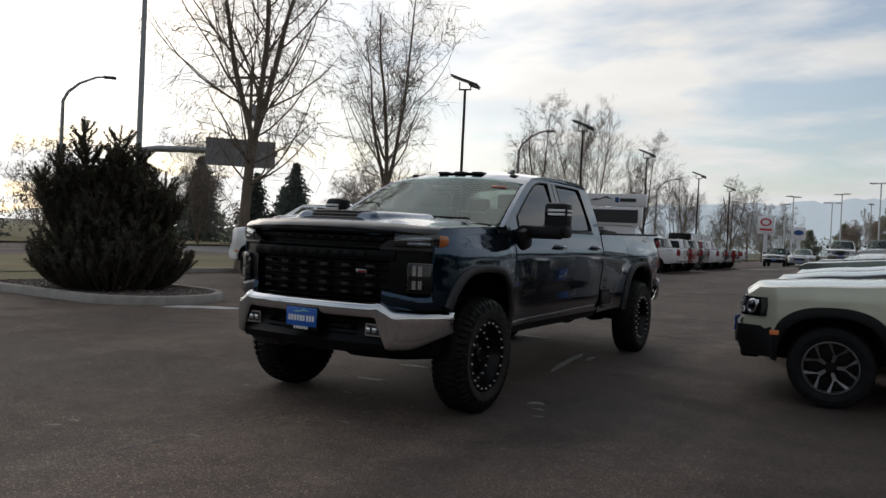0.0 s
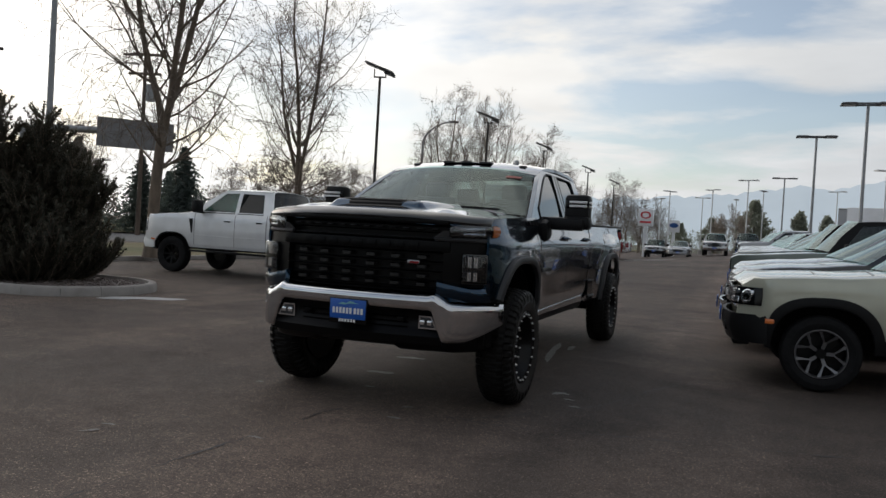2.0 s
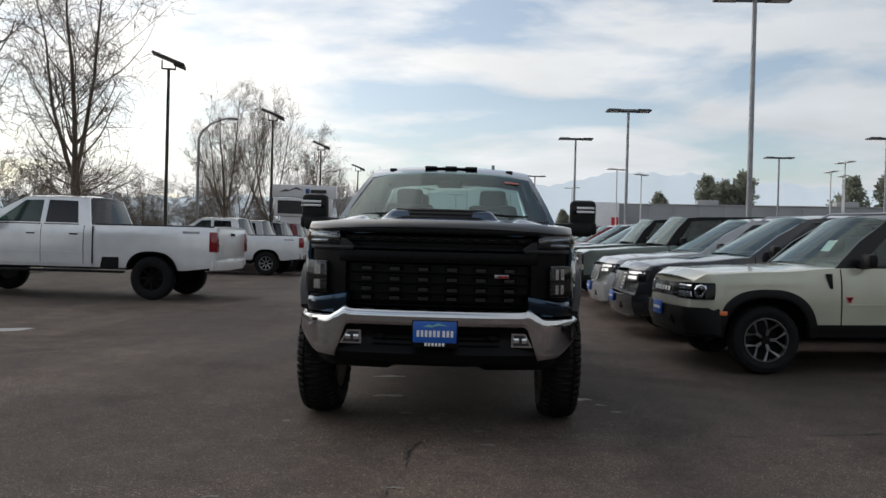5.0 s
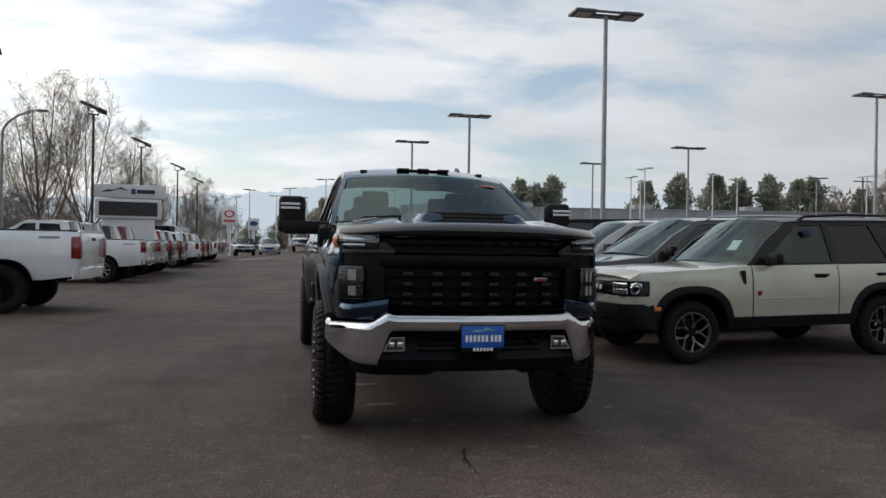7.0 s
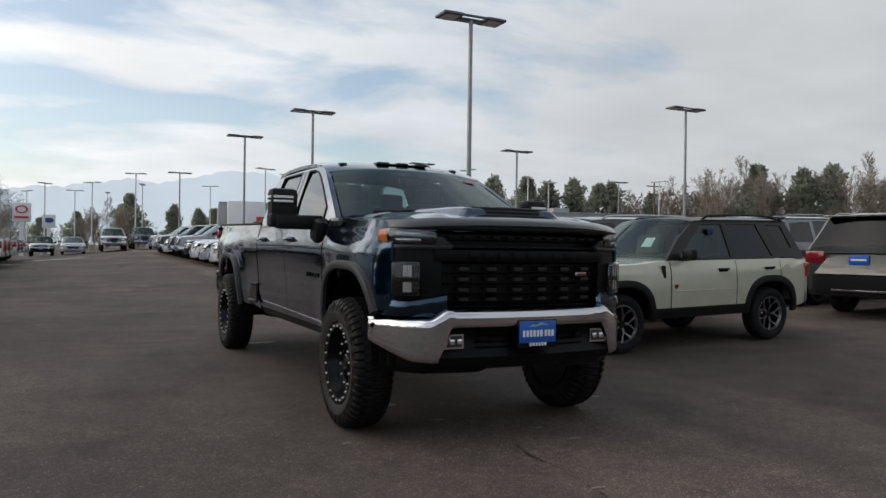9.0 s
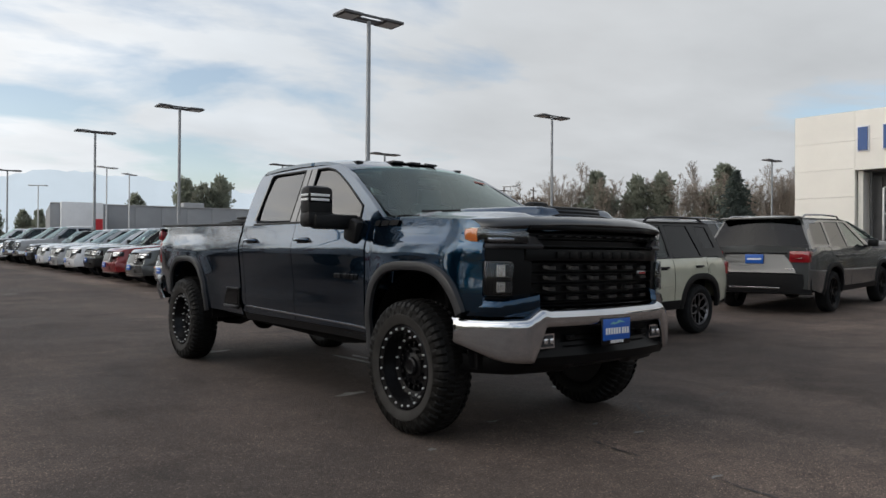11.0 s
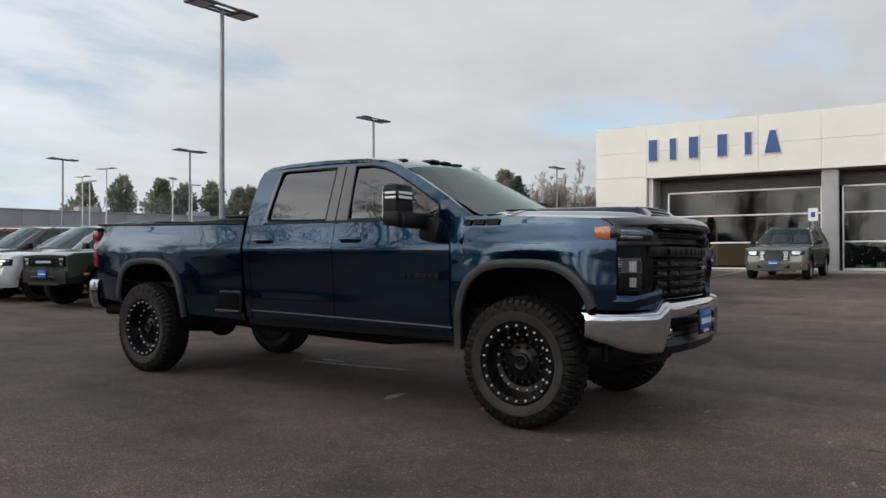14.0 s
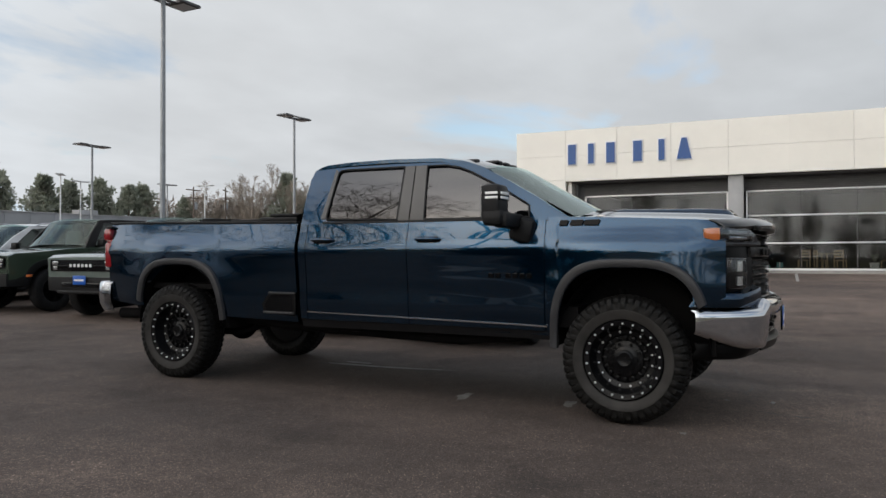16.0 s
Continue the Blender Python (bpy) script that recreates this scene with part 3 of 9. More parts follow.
# ---- marks on the asphalt ----
def crack(pts, width, seed, label):
    r = random.Random(seed)
    fine = [Vector((*pts[0], 0))]
    for a, b in zip(pts, pts[1:]):
        a, b = Vector((*a, 0)), Vector((*b, 0))
        n = max(2, int((b - a).length / 0.035))
        side = (b - a).normalized().cross(Vector((0, 0, 1)))
        fine += [a + (b - a) * (i + 1) / n + side * r.uniform(-0.013, 0.013) * (0 if i + 1 == n else 1) for i in range(n)]
    bm = bmesh.new()
    rows = []
    for i, p in enumerate(fine):
        d = (fine[min(i + 1, len(fine) - 1)] - fine[max(i - 1, 0)]).normalized()
        s = d.cross(Vector((0, 0, 1)))
        w = width * r.uniform(0.15, 1.0) * (0.55 + 0.45 * math.sin(i * 0.21)) * (0.3 if i in (0, len(fine) - 1) else 1)
        z = ground_z(p.x, p.y) + 0.004
        rows.append([(p.x + s.x * w, p.y + s.y * w, z), (p.x - s.x * w, p.y - s.y * w, z)])
    grid(bm, rows)
    return tagged(part("crack", bm, "tar", angle=0), label, "crack", "cracks in the asphalt", "structure")


def blot(name, x, y, rx, ry, turn, mat, seed, label, category, n=26, lift=0.005, group="", rough=0.35):
    r = random.Random(seed)
    bm = bmesh.new()
    ph = [r.uniform(0, 6.28) for _ in range(5)]
    vs = []
    for k in range(n):
        a = 2 * math.pi * k / n
        q = 1 + rough * sum(math.sin((m + 2) * a + ph[m]) / (m + 1.6) for m in range(5)) * 0.6 + rough * r.uniform(-0.30, 0.30)
        px, py = rx * q * math.cos(a), ry * q * math.sin(a)
        wx, wy = x + px * math.cos(turn) - py * math.sin(turn), y + px * math.sin(turn) + py * math.cos(turn)
        vs.append(bm.verts.new((wx, wy, ground_z(wx, wy) + lift)))
    bm.faces.new(vs)
    bmesh.ops.triangulate(bm, faces=bm.faces)
    return tagged(part(name, bm, mat, angle=0), label, category, group, "structure")


# ---- lamp poles ----
def lot_lamp(h=7.0, turn=0.0, white=False, w=1.9, d=0.62):
    """A straight pole with two flat lamp housings side by side in one frame."""
    root = thing("lot_lamp", "tall grey steel parking lot lamp with two flat rectangular heads" if not white else "slim white parking lot lamp with flat twin heads", "street lamp", "lamps of the car lot")
    bm = bmesh.new()
    tube(bm, (0, 0, 0.6), (0, 0, h), 0.072, 0.055, 14)
    part("pole", bm, "lamp_white" if white else "pole", root)
    bm = bmesh.new()
    tube(bm, (0, 0, 0), (0, 0, 0.62), 0.26, 0.25, 18)
    part("footing", bm, "concrete", root)
    m = Matrix.Rotation(turn, 4, "Z")
    mat = "lamp_white" if white else "lamp_head"
    for sx in (-1, 1):
        hb = box(bmesh.new(), m @ Vector((sx * (w / 2 - 0.3), 0, h + 0.05)), (0.6, d, 0.075), 0.02, m)
        hd = part("lamp_head", hb, mat, root)
        for k in range(4):
            part("cooling_fin", box(bmesh.new(), m @ Vector((sx * (w / 2 - 0.3), -d * 0.36 + k * d * 0.24, h + 0.10)), (0.5, 0.02, 0.03), 0, m), mat, hd, angle=0)
        part("light_panel", box(bmesh.new(), m @ Vector((sx * (w / 2 - 0.3), 0, h + 0.010)), (0.42, d * 0.72, 0.012), 0, m), "lamp_white", hd, angle=0)
    bm = bmesh.new()
    for sy in (-1, 1):
        box(bm, m @ Vector((0, sy * d * 0.42, h + 0.05)), (w - 0.6, 0.06, 0.06), 0.01, m)
    box(bm, m @ Vector((0, 0, h + 0.03)), (w - 0.9, 0.10, 0.05), 0.01, m)
    part("head_frame", bm, mat, root)
    return root


def put(ob, x, y, turn=0.0, scale=1.0, z=None):
    ob.matrix_basis = Matrix.Translation((x, y, ground_z(x, y) if z is None else z)) @ Matrix.Rotation(turn, 4, "Z") @ Matrix.Scale(scale, 4)
    return ob


def place_copy(ob, x, y, turn=0.0, z=None):
    return copy_thing(ob, Matrix.Translation((x, y, ground_z(x, y) if z is None else z)) @ Matrix.Rotation(turn, 4, "Z"))


# each lamp: its place and the height of its head above datum
LAMPS = [(6.96, 13.25, 7.56), (6.75, 27.6, 7.27), (5.75, 37.3, 7.35), (5.5, 63.0, 7.5), (20.6, 46.4, 7.62), (20.9, 33.5, 7.15), (44.7, 53.5, 8.0), (22.6, 21.5, 7.90), (50.0, 25.4, 8.40)]
lamp0 = lot_lamp(7.3)
for k, (x, y, top) in enumerate(LAMPS):
    m = Matrix.Translation((x, y, ground_z(x, y))) @ Matrix.Diagonal((1, 1, (top - ground_z(x, y)) / 7.35, 1))
    if k:
        copy_thing(lamp0, m)
    else:
        lamp0.matrix_basis = m


# ---- showroom ----
FX = 28.0
FZ = 0.42
SHOW_TURN = Matrix.Translation((FX, 5.0, 0)) @ Matrix.Rotation(radians(2.6), 4, "Z") @ Matrix.Translation((-FX, -5.0, 0))


def showroom():
    root = thing("showroom", "car showroom with a cream panelled fascia over dark glazed bays", "building", at=SHOW_TURN)
    top, low, base = 7.12, 4.72, FZ
    mid = 5.92
    wall_rows = [(base, 1.40), (1.40, 2.53), (2.53, 3.66), (3.66, 4.80), (4.80, mid), (mid, top)]
    ys = [12.15, 9.74] + [9.74 - 2.38 * k for k in range(1, 13)]
    part("upper_wall", boxed((FX + 8.0, -3.4, (low + top) / 2), (15.4, 30.4, top - low - 0.02)), "panel", root, angle=0)
    for k, (a, b) in enumerate(zip(ys, ys[1:])):
        for z0, z1 in (wall_rows if k == 0 else [(low, mid), (mid, top)]):
            part("wall_panel", boxed((FX + 0.12, (a + b) / 2, (z0 + z1) / 2), (0.24, a - b - 0.010, z1 - z0 - 0.010)), "panel", root, angle=0)
    for k in range(7):
        for z0, z1 in wall_rows:
            part("wall_panel", boxed((FX + 0.26 + 2.2 * k + 1.1, 12.0, (z0 + z1) / 2), (2.19, 0.24, z1 - z0 - 0.010)), "panel", root, angle=0)
    part("return_wall", boxed((FX + 0.75, 9.62, (base + low) / 2), (1.0, 0.2, low - base)), "panel", root, angle=0)
    part("roof", boxed((FX + 8.3, -3.4, top - 0.02), (15.4, 30.2, 0.06)), "soffit", root, angle=0)
    part("soffit", boxed((FX + 0.75, -4.6, low - 0.03), (1.02, 28.2, 0.06)), "soffit", root, angle=0)
    gx = FX + 1.0
    hd = part("header", boxed((gx + 0.14, -4.6, 4.38), (0.2, 28.2, 0.58)), "soffit", root, angle=0)
    for k in range(6):
        part("louvre", boxed((gx + 0.02, -4.6, 4.16 + k * 0.085), (0.05, 28.2, 0.045), 0.008), "soffit", hd, angle=30)
    z_bot, z_a, z_b, z_top = 0.70, 1.78, 2.98, 4.05
    bays = [(9.05, 2.68), (1.95, -4.5), (-5.2, -11.6), (-12.3, -18.4)]
    for k, (a, b) in enumerate(bays):
        win = part("window", boxed((gx + 0.05, (a + b) / 2, z_bot - 0.06), (0.14, a - b, 0.10), 0.01), "mullion", root, angle=30)
        part("plinth", boxed((gx + 0.16, (a + b) / 2, (base + 0.60) / 2 + 0.05), (0.12, a - b, 0.30)), "concrete", win, angle=0)
        for y in (a - 0.03, b + 0.03):
            part("jamb", boxed((gx, y, (z_bot + z_top) / 2), (0.12, 0.06, z_top - z_bot), 0.008), "mullion", win, angle=30)
        for z in (z_top, z_b, z_a):
            part("rail", boxed((gx, (a + b) / 2, z), (0.12, a - b - 0.12, 0.06), 0.008), "mullion", win, angle=30)
        n = 3
        for i in range(n):
            ya, yb = a - 0.06 - (a - b - 0.12) * i / n, a - 0.06 - (a - b - 0.12) * (i + 1) / n
            if i:
                part("mullion", boxed((gx + 0.01, ya, (z_bot + z_top) / 2), (0.06, 0.03, z_top - z_bot)), "soffit", win, angle=0)
            for z0, z1 in ((z_bot, z_a - 0.03), (z_a + 0.03, z_b - 0.03), (z_b + 0.03, z_top - 0.03)):
                p = part("pane", boxed((gx + 0.02, (ya + yb) / 2, (z0 + z1) / 2), (0.012, ya - yb - 0.03, z1 - z0)), "shopglass", win, angle=0)
                p.visible_shadow = False
        part("column", boxed((FX + 0.40, b - 0.36, (base + low) / 2), (0.34, 0.62, low - base), 0.015), "column", root, angle=30)
    part("corner_post", boxed((gx + 0.05, 9.30, 2.5), (0.18, 0.46, 4.0)), "soffit", root, angle=0)
    part("down_pipe", tube(bmesh.new(), (FX + 0.6, 9.35, base), (FX + 0.6, 9.35, low), 0.06, 0.06, 10), "soffit", root)
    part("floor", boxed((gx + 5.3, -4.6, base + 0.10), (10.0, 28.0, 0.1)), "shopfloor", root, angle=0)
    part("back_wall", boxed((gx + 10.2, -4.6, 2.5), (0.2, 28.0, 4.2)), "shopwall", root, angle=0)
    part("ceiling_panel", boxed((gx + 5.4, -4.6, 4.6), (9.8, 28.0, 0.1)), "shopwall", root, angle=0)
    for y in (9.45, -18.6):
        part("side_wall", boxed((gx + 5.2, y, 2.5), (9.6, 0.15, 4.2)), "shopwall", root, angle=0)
    part("tan_partition", boxed((gx + 0.9, 6.2, 1.25), (0.1, 5.6, 0.95)), "tan", root, angle=0)
    return root


showroom()
pave = thing("pavement", "pale concrete pavement and kerb along the showroom front", "pavement", kind="structure", at=SHOW_TURN)
for k in range(18):
    part("paving_slab", boxed((FX + 0.1, 11.2 - k * 1.6, 0.50), (1.9, 1.588, 0.20), 0.012), "concrete", pave, angle=30)

# the blue marks over the bays: plain slabs with pale edges
for y0, y1, shape in [(9.60, 9.24, "block"), (8.66, 8.40, "bar"), (7.82, 7.44, "block"), (6.61, 6.23, "block"), (5.50, 5.24, "bar"), (4.72, 4.10, "wedge")]:
    sign = thing("fascia_sign", "blue raised sign shape with a pale edge on the fascia", "sign", "blue shapes on the fascia", at=SHOW_TURN)
    z0, z1 = 5.50, 6.42
    o = 0.05
    if shape == "wedge":
        face = [(y0, z0), (y1, z0), (y1 + 0.20, z1), (y0 - 0.20, z1)]
        edge = [(y0 + o, z0 - o), (y1 - o, z0 - o), (y1 + 0.17, z1 + o), (y0 - 0.17, z1 + o)]
    else:
        face = [(y0, z0), (y1, z0), (y1, z1), (y0, z1)]
        edge = [(y0 + o, z0 - o), (y1 - o, z0 - o), (y1 - o, z1 + o), (y0 + o, z1 + o)]
    part("edge", prism(bmesh.new(), [(FX, y, z) for y, z in edge], (-0.05, 0, 0)), "sign_white", sign, angle=0)
    part("face", prism(bmesh.new(), [(FX - 0.05, y, z) for y, z in face], (-0.05, 0, 0)), "letter_blue", sign, angle=0)


# ---- wheels ----
def tyre_mesh(R, w, rim, seg, lug, lugs):
    """A tyre lying round x: staggered tread blocks, notched shoulders, rounded sidewalls down to the rim."""
    bm = bmesh.new()
    h = w / 2
    half = [(0.72, rim), (0.90, rim + (R - rim) * 0.16), (1.0, rim + (R - rim) * 0.46), (0.965, R - 0.066), (0.925, R - 0.044), (0.84, R - 0.020), (0.62, R - 0.006), (0.58, R - 0.005), (0.30, R), (0.26, R)]
    base = [(-h * a, r) for a, r in half] + [(h * a, r) for a, r in half[::-1]]
    n = len(base)
    grooves = {7: 1, 8: 1, n - 9: 1, n - 8: 1}
    rings = []
    for k in range(seg):
        a = 2 * math.pi * k / seg
        ring = []
        for i, (al, r) in enumerate(base):
            q = i if i < n // 2 else n - 1 - i
            u = k * lugs / seg + (0.5 if al > 0 else 0.0)
            ph, odd = u % 1.0, int(u) % 2
            if lug and q in (3, 4):
                al *= 1.035 if ph > 0.21 and (q == 4 or odd) else 0.975
            if lug:
                if q == 3 and odd and ph > 0.26:
                    r += lug * 0.30
                elif q in (4, 5) and ph < 0.21:
                    r -= lug * 0.9
                elif q == 6 and ph < 0.21:
                    r -= lug
                elif q == 7 or (q == 8 and (u + 0.5) % 1.0 < 0.25):
                    r -= lug * (1.0 if q == 7 else 0.8)
                elif q == 9 and (u + 0.35) % 1.0 < 0.22:
                    r -= lug * 0.8
            ring.append(bm.verts.new((al, r * math.cos(a), r * math.sin(a))))
        rings.append(ring)
    for k in range(seg):
        a, b = rings[k], rings[(k + 1) % seg]
        for i in range(n - 1):
            bm.faces.new((a[i], a[i + 1], b[i + 1], b[i]))
    return bm


def hero_wheel(parent, x, y, R, side):
    """Black deep-dish wheel with two rings of bright bolts; side is +1 or -1, the outer side."""
    at = Vector((x, y, R))
    w, rim = 0.30, 0.278

    def put_in(bm):
        bmesh.ops.transform(bm, matrix=Matrix.Translation(at) @ Matrix.Diagonal((side, 1, 1, 1)), verts=bm.verts)
        return bm
    tyre = part("tyre", put_in(tyre_mesh(R, w, rim, 260, 0.014, 52)), "tyre_dusty", parent, "large all-terrain tyre with a chunky tread", angle=28)
    part("sidewall_band", put_in(revolve(bmesh.new(), [(0.1365, 0.294), (0.1462, 0.325), (0.1520, 0.350), (0.1522, 0.360), (0.149, 0.362)], 72)), "tyre_wall", tyre, "dusty grey sidewall", angle=40)
    rim_o = part("rim", put_in(revolve(bmesh.new(), [(-0.13, rim), (-0.13, 0.10), (0.0, 0.10), (0.0, 0.165), (0.030, 0.176), (0.040, 0.212), (0.060, 0.218), (0.112, 0.240), (0.130, 0.244), (0.136, 0.280), (0.126, 0.289), (0.105, 0.280), (-0.13, rim)], 64)), "dark_alloy", tyre, "black wheel rim with silver bolts", angle=30)
    part("hub_cap", put_in(revolve(bmesh.new(), [(0.0, 0.135), (0.028, 0.128), (0.034, 0.092), (0.040, 0.090), (0.048, 0.064), (0.066, 0.060), (0.074, 0.048), (0.070, 0.040), (0.072, 0.0005)], 36)), "dark_alloy", rim_o, angle=30)
    for n, r, al in ((22, 0.262, 0.1335), (16, 0.197, 0.036)):
        for k in range(n):
            a = 2 * math.pi * (k + 0.5) / n
            bm = tube(bmesh.new(), (al, r * math.cos(a), r * math.sin(a)), (al + 0.012, r * math.cos(a), r * math.sin(a)), 0.0085, 0.006, 6)
            part("bolt", put_in(bm), "bolt", rim_o, angle=0)
    for k in range(16):
        a = 2 * math.pi * k / 16
        bm = box(bmesh.new(), (0.018, 0.150 * math.cos(a), 0.150 * math.sin(a)), (0.04, 0.034, 0.020), 0.004, Matrix.Rotation(a, 4, "X"))
        part("spoke", put_in(bm), "dark_alloy", rim_o, angle=30)
    for k in range(8):
        a = 2 * math.pi * (k + 0.5) / 8
        part("lug_nut", put_in(tube(bmesh.new(), (0.03, 0.110 * math.cos(a), 0.110 * math.sin(a)), (0.058, 0.110 * math.cos(a), 0.110 * math.sin(a)), 0.013, 0.010, 6)), "gloss_black", rim_o, angle=0)
    return tyre


# ---- the lifted pickup ----
def arch_z(y, yc, half, top, foot, p=2.6):
    d = abs(y - yc) / half
    return foot + (top - foot) * (1 - d ** p) ** (1 / p) if d < 1 else -9


def stations(a, b, centres, half, step):
    out = {round(a, 4), round(b, 4)}
    n = max(2, int((b - a) / step))
    out |= {round(a + (b - a) * i / n, 4) for i in range(n + 1)}
    for c in centres:
        for k in range(33):
            y = c + half * math.cos(math.pi * k / 32)
            if a < y < b:
                out.add(round(y, 4))
        for e in (c - half - 0.001, c + half + 0.001):
            if a < e < b:
                out.add(round(e, 4))
    srt = sorted(out)
    return [y for i, y in enumerate(srt) if i == 0 or y - srt[i - 1] > 0.0008]


HERO_AX, HERO_R, HERO_FY, ARCH_P = 4.42, 0.462, 0.03, 3.2
ARCH_F, ARCH_R = (0.015, 0.52, 1.122), (4.40, 0.515, 1.114)
HERO_SIDE = [(0.55, 0.925), (0.66, 0.958), (0.82, 0.984), (1.05, 1.002), (1.20, 1.010), (1.24, 1.016), (1.30, 1.012), (1.36, 0.992), (1.44, 0.972), (1.52, 0.958)]


def hero_w(y, z):
    """Half width of the body at a height, with swollen wheel arches and a tucked nose."""
    w = smooth(HERO_SIDE, z)
    for c in (0.0, HERO_AX):
        d = math.hypot(y - c, (z - 0.60) * 1.0)
        w += 0.032 * math.exp(-((d - 0.58) / 0.20) ** 2) * (1 if z < 1.32 else max(0, 1 - (z - 1.32) / 0.12))
    w -= 0.016 * math.exp(-((y - 2.2) / 1.2) ** 2) * math.exp(-((z - 0.95) / 0.18) ** 2)
    if y < -0.30:
        w -= 0.062 * ((-0.30 - y) / 0.36) ** 2.2
    if y > 5.1:
        w -= 0.03 * ((y - 5.1) / 0.35) ** 2
    return w


def hero_bot(y):
    sill = lerp([(-0.9, 0.88), (-0.46, 0.88), (-0.45, 0.70), (0.5, 0.60), (2.9, 0.60), (3.7, 0.62), (4.95, 0.70), (5.45, 0.74)], y)
    return max(sill, *(arch_z(y, c, half, top, 0.46, ARCH_P) for c, half, top in (ARCH_F, ARCH_R)))


def hero_skin(a, b, lo, hi, off, rows=12, step=0.12, sides=(-1, 1), thick=0.02, name=None):
    """A panel of the body's side between two stations; lo, hi: heights or functions of y."""
    out = []
    ys = stations(a, b, (ARCH_F[0], ARCH_R[0]), 0.5175, step)
    for s in sides:
        bm = bmesh.new()
        g = []
        for y in ys:
            z0 = lo(y) if callable(lo) else max(lo, hero_bot(y))
            z1 = hi(y) if callable(hi) else hi
            g.append([(s * (hero_w(y, z0 + (z1 - z0) * i / rows) + off), y, z0 + (z1 - z0) * i / rows) for i in range(rows + 1)])
        grid(bm, g, (-s * thick, 0, 0))
        out.append(bm)
    return out


def hero_shoulder(y):
    return lerp([(-0.90, 1.425), (-0.66, 1.446), (-0.45, 1.463), (0.0, 1.484), (0.5, 1.502), (0.62, 1.50)], y)


def nose_y(x):
    """Plan of the front: nearly flat across the grille, swept back at the lamps."""
    return smooth([(0.0, -0.885), (0.35, -0.870), (0.64, -0.815), (0.78, -0.755), (0.90, -0.690), (0.955, -0.600), (0.99, -0.50)], abs(x))


def hood_front(x):
    return lerp([(0.0, -0.925), (0.30, -0.910), (0.60, -0.855), (0.80, -0.765), (0.90, -0.700), (0.96, -0.620)], abs(x))


def hero_hood(x, y):
    """Top of the hood: crowned, rolled over at the front, with a raised middle and twin ribs."""
    sh = hero_shoulder(y)
    f = min(1, abs(x) / 0.95)
    lift = 0.052 * (1 - f ** 2.4)
    pad = smooth([(0.345, 1.0), (0.445, 0.0)], abs(x)) * smooth([(-0.700, 0.0), (-0.610, 1.0), (0.15, 0.7), (0.42, 0.25)], y)
    rib = (smooth([(0.50, 0.0), (0.575, 1.0)], abs(x)) * smooth([(0.575, 1.0), (0.80, 0.0)], abs(x))) * smooth([(-0.80, 0.0), (-0.62, 1.0), (0.4, 0.7)], y)
    drop = 0.058 * max(0.0, 1 - (y - hood_front(x)) / 0.11) ** 2.4
    return sh + lift + 0.062 * pad + 0.026 * rib - drop


